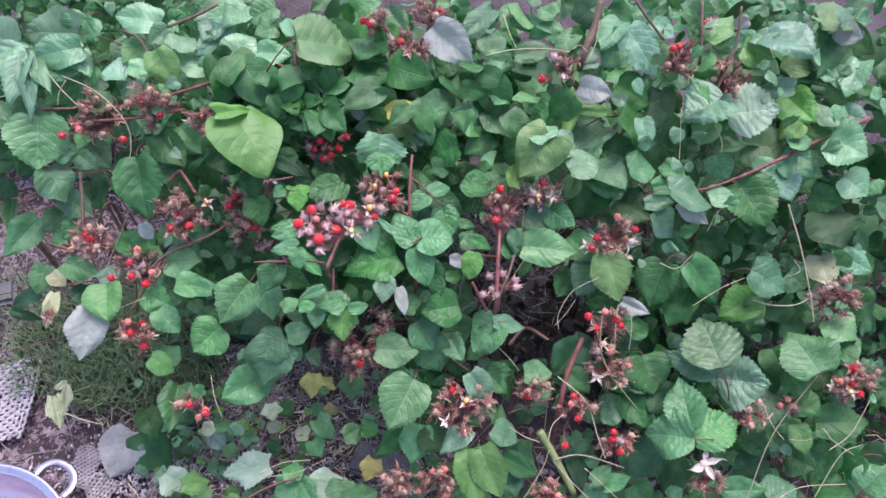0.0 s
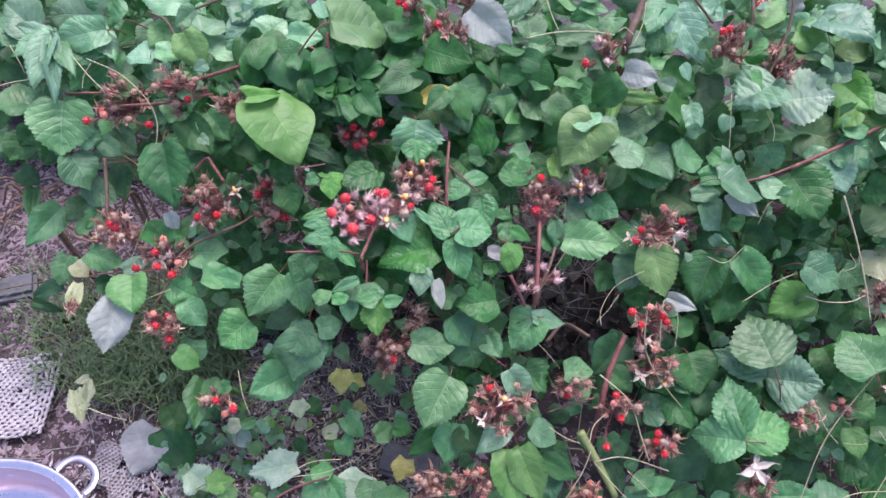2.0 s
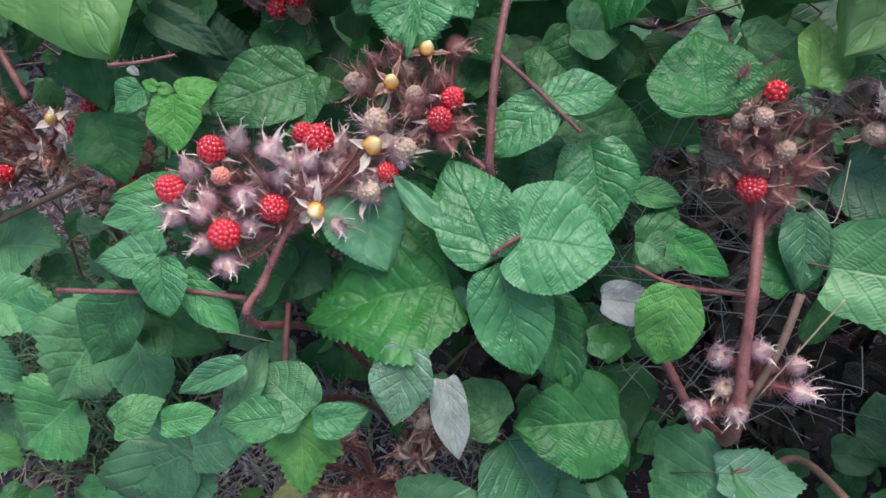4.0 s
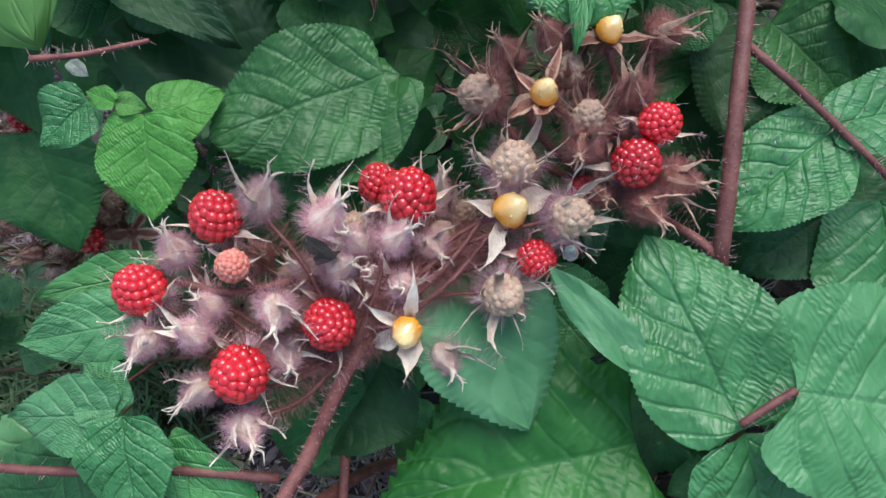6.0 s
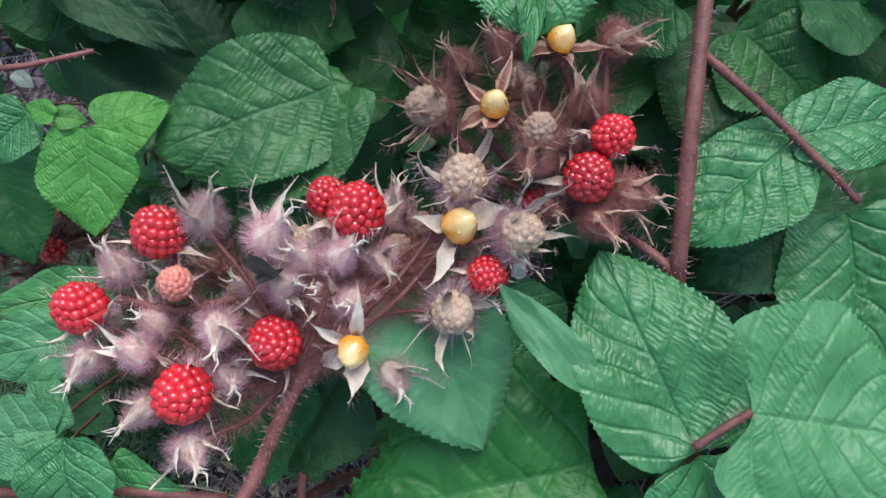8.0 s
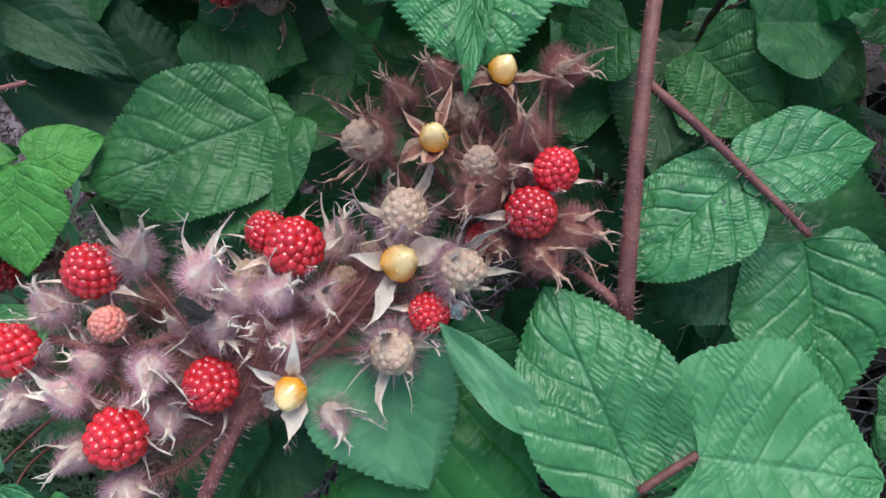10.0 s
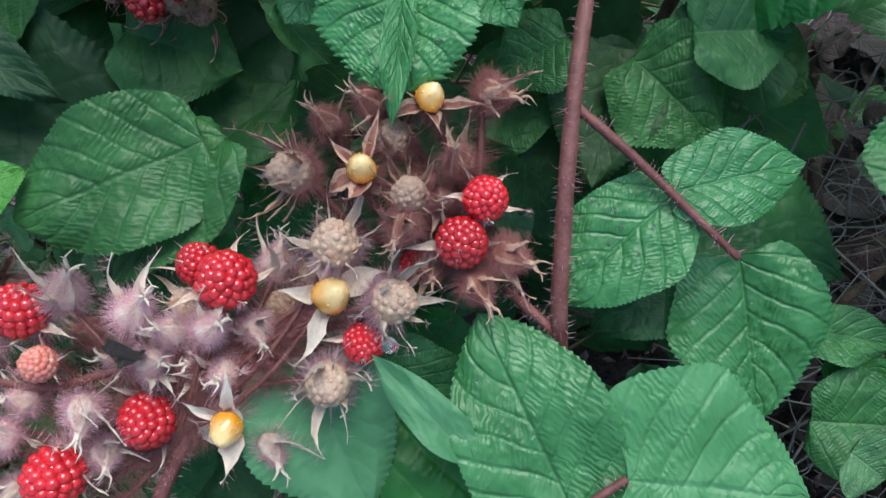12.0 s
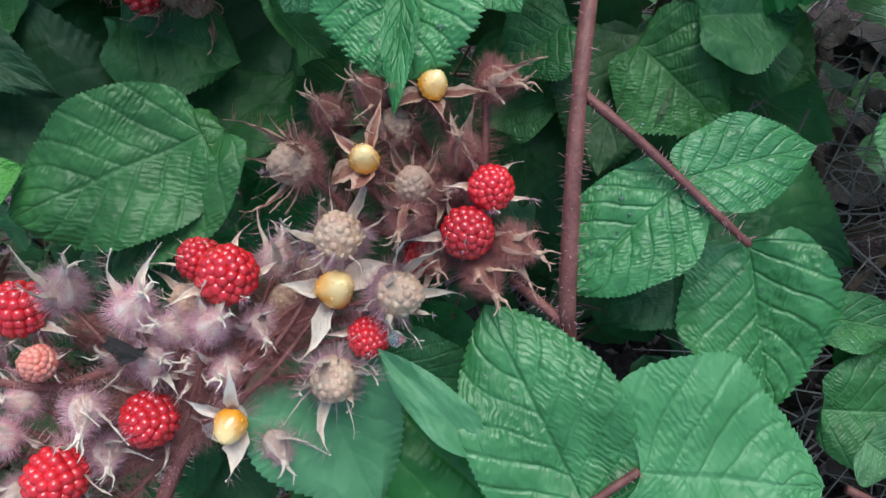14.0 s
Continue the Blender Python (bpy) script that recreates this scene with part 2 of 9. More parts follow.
GRASS = plain("grass_blade", (0.036, 0.095, 0.026), (0.15, 0.225, 0.10), 0.5, 30, 0.2, 0.0005)
SACK = plain("sacking", (0.34, 0.305, 0.33), (0.60, 0.56, 0.585), 0.85, 60, 0.6, 0.001)
SLATE = plain("slate", (0.06, 0.06, 0.075), (0.13, 0.125, 0.14), 0.6, 25, 0.5, 0.003)
STEEL = plain("steel", (0.74, 0.64, 0.70), (0.84, 0.75, 0.80), 0.30, 12, 0.03, 0.0005, metal=1.0)
WATER = plain("water", (0.85, 0.9, 0.95), (0.92, 0.95, 1.0), 0.12, 50, 0.0)
WATER.node_tree.nodes["Principled BSDF"].inputs["Transmission Weight"].default_value = 0.9
WATER.node_tree.nodes["Principled BSDF"].inputs["IOR"].default_value = 1.33


# ---------- mesh building ----------
class Build:
    """Collects vertices and faces, with a material number for each face."""

    def __init__(self):
        self.v, self.f, self.m, self.uv = [], [], [], []

    def add(self, verts, faces, slot=0):
        k = len(self.v)
        self.v += [tuple(p) for p in verts]
        self.f += [tuple(i + k for i in f) for f in faces]
        self.m += [slot] * len(faces)

    def mesh(self, name, mats, smooth=True):
        me = bpy.data.meshes.new(name)
        me.from_pydata(self.v, [], self.f)
        for m in mats:
            me.materials.append(m)
        me.polygons.foreach_set("material_index", self.m)
        me.polygons.foreach_set("use_smooth", [smooth] * len(self.f))
        me.update()
        return me


def curve_points(pts, steps=6):
    """A smooth line through the given points."""
    p = [Vector(a) for a in pts]
    if len(p) < 3:
        return [p[0].lerp(p[-1], i / steps) for i in range(steps + 1)]
    out = []
    q = [p[0] * 2 - p[1]] + p + [p[-1] * 2 - p[-2]]
    for i in range(1, len(q) - 2):
        for k in range(steps):
            t = k / steps
            a, b, c, d = q[i - 1:i + 3]
            out.append(0.5 * ((2 * b) + (c - a) * t + (2 * a - 5 * b + 4 * c - d) * t * t + (3 * b - a - 3 * c + d) * t ** 3))
    return out + [p[-1]]


def add_tube(bd, pts, r0, r1, sides=7, slot=0, bumpy=0.0):
    n = len(pts)
    up = Vector((0.31, 0.17, 0.93))
    verts, faces = [], []
    for i, p in enumerate(pts):
        d = (pts[min(i + 1, n - 1)] - pts[max(i - 1, 0)]).normalized()
        a = d.cross(up)
        a = a.normalized() if a.length > 1e-4 else d.cross(Vector((1, 0, 0))).normalized()
        b = d.cross(a)
        r = (r0 + (r1 - r0) * i / (n - 1)) * (1 + bumpy * (random.random() - 0.5))
        for k in range(sides):
            w = 2 * math.pi * k / sides
            verts.append(p + (a * math.cos(w) + b * math.sin(w)) * r)
    for i in range(n - 1):
        for k in range(sides):
            j = (k + 1) % sides
            faces.append((i * sides + k, i * sides + j, (i + 1) * sides + j, (i + 1) * sides + k))
    faces.append(tuple(range(sides))[::-1])
    faces.append(tuple((n - 1) * sides + k for k in range(sides)))
    bd.add(verts, faces, slot)


def add_hair(bd, p, d, length, r, slot):
    """One thin bristle with a slight bend."""
    d = d.normalized()
    a = d.orthogonal().normalized()
    b = d.cross(a)
    bend = (a * random.uniform(-1, 1) + b * random.uniform(-1, 1)) * length * 0.18
    q, tip = p + d * length * 0.55 + bend * 0.3, p + d * length + bend
    ring = [(a * math.cos(w) + b * math.sin(w)) * r for w in (0, 2.094, 4.189)]
    bd.add([p + o for o in ring] + [q + o * 0.7 for o in ring] + [tip],
           [(0, 1, 4, 3), (1, 2, 5, 4), (2, 0, 3, 5), (3, 4, 6), (4, 5, 6), (5, 3, 6)], slot)


def add_ball(bd, c, r, sub, slot=0, squash=1.0):
    ico = BALLS[sub]
    bd.add([(c[0] + x * r, c[1] + y * r, c[2] + z * r * squash) for x, y, z in ico[0]], ico[1], slot)


BALLS = {}
for sub in (1, 2, 3):
    bm = bmesh.new()
    bmesh.ops.create_icosphere(bm, subdivisions=sub, radius=1)
    bm.verts.index_update()
    BALLS[sub] = ([tuple(v.co) for v in bm.verts], [tuple(v.index for v in f.verts) for f in bm.faces])
    bm.free()


# length to the broadest place, fullness at base and tip, depth of the heart-shaped base, teeth, their depth, relief
CUT = {"g": (0.72, 0.64, 0.88, 0.11, 30, 0.018, 0.007), "s": (0.72, 0.66, 0.86, 0.11, 24, 0.014, 0.005), "k": (0.80, 0.72, 1.05, 0.05, 24, 0.018, 0.020),
       "l": (0.70, 0.74, 1.10, 0.16, 22, 0.026, 0.010), "c": (0.64, 0.85, 0.90, 0.24, 1, 0.0, 0.005), "h": (0.66, 0.72, 0.82, 0.15, 36, 0.013, 0.007),
       "o": (0.80, 0.60, 0.74, 0.08, 36, 0.014, 0.007), "f": (0.85, 0.52, 0.50, 0.0, 22, 0.034, 0.008),
       "d": (0.80, 0.50, 0.58, 0.06, 40, 0.016, 0.009),
       "w": (0.66, 0.78, 0.80, 0.27, 38, 0.014, 0.008),
       "t": (0.75, 1.0, 0.62, 0.0, 20, 0.008, 0.003)}


def leaf_arrays(n, m, seed, kind, bend=None):
    """Vertices, faces and uv of one leaf: y from 0 to 1 along the midrib, x from -0.5 to 0.5, z is the upper side. bend: its fold, droop and wave."""
    rng = random.Random(seed)
    place, full, point, heart, teeth, bite, quilt = CUT[kind]
    if n < 60:
        teeth, bite, quilt = (max(teeth * 0.55, 1), bite * 2.6, quilt * 1.8) if n > 30 else (7, bite, quilt)
    teeth = max(round(teeth), 1)
    fold, droop, wave, twist = (rng.uniform(0.08, 0.42) if n > 60 else rng.uniform(0.12, 0.55)), rng.uniform(0.04, 0.38), rng.uniform(0.03, 0.08), rng.uniform(-0.2, 0.2)
    skew, w0, side = rng.uniform(-0.05, 0.05), rng.uniform(0, 6), rng.uniform(0.9, 1.1)
    if bend:
        fold, droop, wave, side = bend
    depth = [rng.uniform(0.45, 1.5) for _ in range(teeth + 2)]
    verts, uv = [], []
    for i in range(n + 1):
        s = i / n
        half = 0.5 * max(math.sin(math.pi * s ** place), 0) ** (full + (point - full) * s)
        if kind == "l":
            half *= 0.80 + 0.30 * abs(math.cos(math.pi * (s * 1.9 + 0.15))) ** 1.4
        tooth = (s * teeth) % 1.0
        jag = bite * (0.5 - tooth) * depth[int(s * teeth)] * min(1, 6 * s) * min(1, 8 * (1 - s) + 0.2)
        bulge = [1 + 0.16 * noise.noise(Vector((s * 3.2, seed * 1.3, h * 5.0))) for h in (0, 1)]
        for j in range(-m, m + 1):
            r = j / m
            rim = abs(r) ** 6
            x = half * r * bulge[j > 0] * (1 if r < 0 else side) + math.copysign(1, r) * jag * rim if j else 0
            y = s - heart * s * 10 * math.exp(1 - s * 10) * abs(r) ** 1.4 + skew * r * r + bite * 0.7 * (0.5 - tooth) * rim
            q = s * VEINS - abs(r) ** CURVE * SLANT + (0.42 if r > 0 else 0)
            z = quilt * (abs(math.sin(math.pi * q)) ** 0.5 - 0.6) * min(1, 4 * abs(r)) * (1 - 0.5 * rim) * min(1, 4 * s)
            z += fold * abs(x) * (1 - 0.5 * s) - droop * s * s + wave * math.sin(w0 + 7 * s + (2 if r > 0 else 0)) * r * r
            z -= 0.35 * abs(fold) * max(abs(r) - 0.6, 0) + twist * x * s
            z += 0.012 * noise.noise(Vector((x * 9 + seed, y * 9, seed * 1.7))) + quilt * 0.8 * noise.noise(Vector((x * 26, y * 26 + seed, 3.1)))
            z += 0.045 * noise.noise(Vector((x * 3.1 + seed, y * 3.1, seed * 0.37)))
            verts.append((x, y, z))
            uv.append((r * 0.5 + 0.5, s))
    k = 2 * m + 1
    faces = [(i * k + j, i * k + j + 1, (i + 1) * k + j + 1, (i + 1) * k + j) for i in range(n) for j in range(2 * m)]
    return verts, faces, uv


def leaf_mesh(n, m, seed, kind, mat, bend=None):
    verts, faces, uv = leaf_arrays(n, m, seed, kind, bend)
    me = bpy.data.meshes.new("leaf")
    me.from_pydata(verts, [], faces)
    lay = me.uv_layers.new(name="UVMap")
    loops = np.empty(len(me.loops), dtype=np.int32)
    me.loops.foreach_get("vertex_index", loops)
    lay.data.foreach_set("uv", np.array(uv, dtype=np.float32)[loops].ravel())
    flat = me.uv_layers.new(name="Plane")
    flat.data.foreach_set("uv", np.array(verts, dtype=np.float32)[loops][:, :2].ravel())
    me.polygons.foreach_set("use_smooth", [True] * len(me.polygons))
    me.materials.append(mat)
    return me


FACE = Vector((0, -0.55, 0.83))
LEAVES = {}


def leaf(plant, colour, kind, base, tip, width, up, form=0, fine=0, petiole=True, bend=None):
    """One leaf blade of a plant from its base to its tip, the upper side turned towards up."""
    key = (colour, kind, form % 5, fine, bend)
    if key not in LEAVES:
        n, m = ((44, 8), (140, 20))[fine]
        LEAVES[key] = leaf_mesh(n, m, 11 * (form % 5) + ord(kind), kind, LEAF[colour], bend)
    b, y = Vector(base), Vector(tip) - Vector(base)
    long = y.length
    y.normalize()
    up = Vector(up)
    z = (up - y * up.dot(y)).normalized()
    x = y.cross(z)
    m3 = Matrix((x * width, y * long, z * (long + width) * 0.5)).transposed()
    ob = new("leaf", LEAVES[key])
    ob.parent = plant
    ob.matrix_basis = Matrix.Translation(b - plant.location) @ m3.to_4x4()
    if petiole:
        st = new("petiole", PETIOLE)
        st.parent = ob
    return ob


bd = Build()
add_tube(bd, curve_points([(0, 0.02, -0.006), (0, -0.12, -0.10), (0.03, -0.24, -0.34), (0.05, -0.34, -0.75)], 4), 0.009, 0.014, 5)
PETIOLE = bd.mesh("petiole", [CANE])


# ---------- fruit ----------
def berry_mesh(seed, count, sub, mat):
    rng = random.Random(seed)
    bd = Build()
    add_ball(bd, (0, 0, 0), 0.87, 2, 0, 1.0)
    for i in range(count):
        z = 1 - 1.72 * (i + 0.5) / count
        a = i * 2.39996 + seed
        r = math.sqrt(max(1 - z * z, 0))
        s = (0.225 if count > 40 else 0.29) * rng.uniform(0.88, 1.12)
        taper = 1 - 0.12 * max(z, 0)
        add_ball(bd, (r * math.cos(a) * 0.80 * taper, r * math.sin(a) * 0.80 * taper, z * 0.84), s, sub)
    return bd.mesh("berry", [mat])


def add_sepal(bd, ang, length, wide, open_angle, curl, slot, rng, hair, hair_slot):
    """A tapering sepal that leaves the base of the flower at open_angle from the axis and ends in a thin curled whisker."""
    c, s = math.cos(ang), math.sin(ang)
    pts = []
    n = 10
    th, p, veer = open_angle, Vector((0.30, 0, -0.50)), rng.uniform(-0.8, 0.8)
    crook, phase = rng.uniform(0.1, 0.45), rng.uniform(0, 6.28)
    for i in range(n + 1):
        t = i / n
        w = wide * rng.uniform(0.88, 1.12) * (0.55 + 0.9 * t if t < 0.35 else 0.865 * max(1 - (t - 0.35) / 0.5, 0.0) ** 1.1 + 0.085 * (1 - 0.7 * t))
        pts.append((p.copy(), w, th))
        p = p + Vector((math.sin(th), veer * t * t + crook * t * math.sin(phase + 7 * t), math.cos(th))) * length / n
        th += curl / n * (0.4 + 1.6 * t) + 0.22 * crook * math.cos(phase * 2 + 8 * t)
    verts = []
    for p, w, th in pts:
        for j in (-1, -0.5, 0, 0.5, 1):
            lift = 0.55 * w * j * j + 0.10 * noise.noise(Vector((p.x * 3, j * 2.0, p.z * 3 + ang)))
            q = Vector((p.x - math.cos(th) * lift, p.y + j * w, p.z + math.sin(th) * lift))
            verts.append((q.x * c - q.y * s, q.x * s + q.y * c, q.z))
    k = len(bd.v)
    bd.v += verts
    for j in range(4):
        rows = [(k + i * 5 + j, k + i * 5 + j + 1, k + i * 5 + j + 6, k + i * 5 + j + 5) for i in range(n)]
        bd.f += rows
        bd.m += [2 if j in (0, 3) or i > n * 0.6 else slot for i in range(n)]
    for _ in range(hair):
        p, w, th = pts[min(int(rng.random() ** 1.3 * n), n - 1)]
        y = rng.choice((-1, 1)) * w * rng.random() ** 0.5
        out = Vector((math.cos(th) * 0.9, y * 3.0 + rng.uniform(-0.6, 0.6), -math.sin(th) * 0.9 + rng.uniform(-0.4, 0.4)))
        q = Vector((p.x, p.y + y, p.z))
        add_hair(bd, Vector((q.x * c - q.y * s, q.x * s + q.y * c, q.z)),
                 Vector((out.x * c - out.y * s, out.x * s + out.y * c, out.z)), rng.uniform(0.25, 0.75), HAIR_R, hair_slot)


HAIR_R = 0.0062


def calyx_mesh(kind, seed, fine, mat):
    """bud: closed and bristly; star: open sepals; cup: sepals round a berry."""
    rng = random.Random(seed)
    random.seed(seed)
    bd = Build()
    hair = 42 if fine else 7
    thick = HAIR_R if fine else 0.036
    if kind == "bud" and seed % 3 == 1:
        # a green fruit still held by its calyx
        body = Build()
        add_ball(body, (0, 0, 0), 1, 3 if fine else 2)
        fat = rng.uniform(0.74, 0.84)
        bd.add([(x * fat * (1 - 0.18 * z), y * fat * (1 - 0.18 * z), z * 0.88) for x, y, z in body.v], body.f, 3)
        for k in range(56):
            h = 1 - 1.4 * (k + 0.5) / 56
            w = math.sqrt(1 - h * h) * fat * 0.86 * (1 - 0.18 * h)
            add_ball(bd, (w * math.cos(k * 2.4), w * math.sin(k * 2.4), h * 0.78), rng.uniform(0.11, 0.19), 2 if fine else 1, 3)
        for k in range(5):
            add_sepal(bd, k * 1.2566 + rng.uniform(-0.25, 0.25), rng.uniform(2.0, 3.1), 0.26, 0.78 + rng.uniform(-0.1, 0.2), -1.25 + rng.uniform(-0.3, 0.8), 0, rng, hair, 1)
        for k in range(8):
            add_sepal(bd, rng.uniform(0, 6.28), rng.uniform(1.6, 2.4), 0.05, rng.uniform(0.7, 1.2), rng.uniform(-1.6, 0.4), 2, rng, hair // 4, 1)
        for _ in range(1100 if fine else 60):
            d = Vector((rng.gauss(0, 1), rng.gauss(0, 1), rng.gauss(-0.9, 0.5))).normalized()
            add_hair(bd, Vector((d.x * fat, d.y * fat, d.z * 0.85)) * 0.98, d + Vector((rng.uniform(-0.3, 0.3), rng.uniform(-0.3, 0.3), 0.3)), rng.uniform(0.2, 0.9), thick, 1)
    elif kind == "bud":
        # a closed bud: five sepals wrapped to a point, pale along their seams, with parted whiskers at the tip
        rings, sides = (16, 40) if fine else (8, 20)
        fat, tall, turn = rng.uniform(0.60, 0.72), rng.uniform(1.75, 2.15), rng.uniform(0.25, 0.6)
        shape = lambda t: fat * max(math.sin(math.pi * min(0.03 + t * 0.95, 1) ** 0.72), 0) ** 0.85 * (1 - 0.30 * t) + 0.05 * (1 - t)
        rows = []
        for i in range(rings + 1):
            t = i / rings
            for k in range(sides):
                a = 2 * math.pi * k / sides + turn * t
                seam = math.cos(5 * 2 * math.pi * k / sides)
                r = shape(t) * (1 + 0.09 * seam * t + 0.05 * noise.noise(Vector((math.cos(a) * 2, math.sin(a) * 2, t * 3 + seed))))
                rows.append((r * math.cos(a) + 0.10 * t * t, r * math.sin(a), -0.72 + tall * t))
        k0 = len(bd.v)
        bd.v += rows
        for i in range(rings):
            for k in range(sides):
                bd.f.append((k0 + i * sides + k, k0 + i * sides + (k + 1) % sides, k0 + (i + 1) * sides + (k + 1) % sides, k0 + (i + 1) * sides + k))
                bd.m.append(2 if math.cos(5 * 2 * math.pi * (k + 0.5) / sides) > 0.45 and i > rings * 0.2 or i > rings * 0.82 else 0)
        for k in range(5):
            a = k * 1.2566 + turn + rng.uniform(-0.3, 0.3)
            o, side = Vector((math.cos(a), math.sin(a), 0)), Vector((-math.sin(a), math.cos(a), 0))
            b, w, up = Vector((0.07, 0, tall - 0.92)), rng.uniform(0.25, 0.95), rng.uniform(0.5, 1.0)
            add_tube(bd, curve_points([b - Vector((0, 0, 0.3)) + o * 0.12, b + o * 0.16 * w + Vector((0, 0, up * 0.4)), b + o * 0.42 * w + side * rng.uniform(-0.2, 0.2) + Vector((0, 0, up * 0.8)),
                                      b + o * 0.75 * w + side * rng.uniform(-0.2, 0.2) + Vector((0, 0, up * rng.uniform(1.0, 1.35)))], 3), 0.115, 0.010, 5, 2)
        for k in range(rng.choice((2, 3, 4))):
            add_sepal(bd, rng.uniform(0, 6.28), rng.uniform(2.1, 3.2), 0.24, rng.uniform(0.4, 0.8), rng.uniform(-1.0, 0.5), 2, rng, hair, 1)
        for _ in range(1500 if fine else 80):
            t = rng.random() ** 1.3
            a = rng.uniform(0, 6.28)
            d = Vector((math.cos(a), math.sin(a), rng.uniform(-0.5, 0.5)))
            r = shape(t) * 0.97
            add_hair(bd, Vector((r * math.cos(a) + 0.10 * t * t, r * math.sin(a), -0.72 + tall * t)), d, rng.uniform(0.15, 0.95) * (1 - 0.45 * t), thick, 1)
    else:
        wide, curl = (0.52, 0.25) if kind == "star" else (0.27, -0.55)
        for k in range(5):
            if kind == "star" and k == seed % 5:
                continue
            add_sepal(bd, k * 1.2566 + rng.uniform(-0.35, 0.35), rng.uniform(1.8, 2.8) + (0.4 if kind == "cup" else 0), wide * rng.uniform(0.6, 1.25), (1.2 if kind == "star" else 0.95) + rng.uniform(-0.45, 0.35),
                      curl + rng.uniform(-1.3, 1.1), 0, rng, hair, 1)
        add_ball(bd, (0, 0, -0.55), 0.46, 2, 0, 0.6)
        for _ in range(300 if fine else 26):
            d = Vector((rng.gauss(0, 1), rng.gauss(0, 1), rng.gauss(-0.7, 0.6))).normalized()
            add_hair(bd, d * 0.45 + Vector((0, 0, -0.5)), d, rng.uniform(0.4, 1.1), thick, 1)
    dim = mat == DULL_SHADED_SEPAL
    return bd.mesh("calyx", [mat, DULL_HAIR if dim else HAIR, DULL_SHADED_RIM if dim else RIM, DULL_SHADED_RIM if dim else NUB])


def core_mesh(seed):
    bd = Build()
    add_ball(bd, (0, 0, 0), 0.5, 3, 0, 1.0)
    rng = random.Random(seed)
    for i in range(46):
        z = 1 - 1.5 * (i + 0.5) / 46
        a = i * 2.39996
        r = math.sqrt(1 - z * z)
        add_ball(bd, (r * math.cos(a) * 0.47, r * math.sin(a) * 0.47, z * 0.47), 0.05 * rng.uniform(0.6, 1.2), 1)
    v = [(x * (1 - 0.5 * max(z, 0)) + 0.07 * noise.noise(Vector((x, y, z)) * 3 + Vector((seed, 0, 0))), y * (1 - 0.5 * max(z, 0)) + 0.07 * noise.noise(Vector((x, y, z)) * 3 + Vector((7, seed, 0))), z * (1.35 if z > 0 else 0.7)) for x, y, z in bd.v]
    out = Build()
    out.add(v, bd.f)
    return out.mesh("receptacle", [CORE])


FRUIT = {}


def shared(kind, form, fine, mat):
    key = (kind, form, fine, mat.name)
    if key not in FRUIT:
        if kind == "berry":
            FRUIT[key] = berry_mesh(form, 72 if fine else 26, 2 if fine else 1, mat)
        elif kind == "receptacle":
            FRUIT[key] = core_mesh(form)
        else:
            FRUIT[key] = calyx_mesh(kind, form + 40, fine, mat)
    return FRUIT[key]


def axis_frame(place, axis, size, spin=0.0):
    q = Vector(axis).normalized().to_track_quat("Z", "Y").to_matrix().to_4x4()
    return Matrix.Translation(place) @ q @ Matrix.Rotation(spin, 4, "Z") @ Matrix.Scale(size, 4)


def piece(name, me, parent, m):
    ob = new(name, me)
    ob.parent = parent
    ob.matrix_basis = m
    return ob


def cluster(plant, place):
    """A fruit cluster hung on a plant, as the parent of its berries and husks."""
    bd = Build()
    add_ball(bd, (0, 0, 0), 0.0022, 2)
    ob = piece("fruit_cluster", bd.mesh("fruit_cluster", [CANE]), plant, Matrix.Translation(Vector(place) - plant.location))
    ob["at"] = list(place)
    return ob


def stalks(cl, ends, root, r, fine):
    """Bristly stalks from the root to every fruit of a cluster, as one branching stem."""
    c = Vector(cl["at"])
    root = Vector(root) - c
    bd = Build()
    for e in ends:
        e = Vector(e) - c
        mid = root.lerp(e, 0.55) + (e - root).orthogonal().normalized() * (e - root).length * 0.12
        pts = curve_points([root, mid, e], 5)
        add_tube(bd, pts, r * 1.3, r * 0.8, 5)
        for p, q in zip(pts, pts[1:]):
            for _ in range(75 if fine else 11):
                w = p.lerp(q, random.random())
                o = Matrix.Rotation(random.uniform(0, 6.28), 3, (q - p).normalized()) @ (q - p).orthogonal().normalized()
                add_hair(bd, w, o + (q - p).normalized() * random.uniform(-0.2, 0.4), random.uniform(0.0018, 0.0066), 0.000042 if fine else 0.00013, 1)
    piece("stalk", bd.mesh("stalk", [CANE, DULL_HAIR]), cl, Matrix())


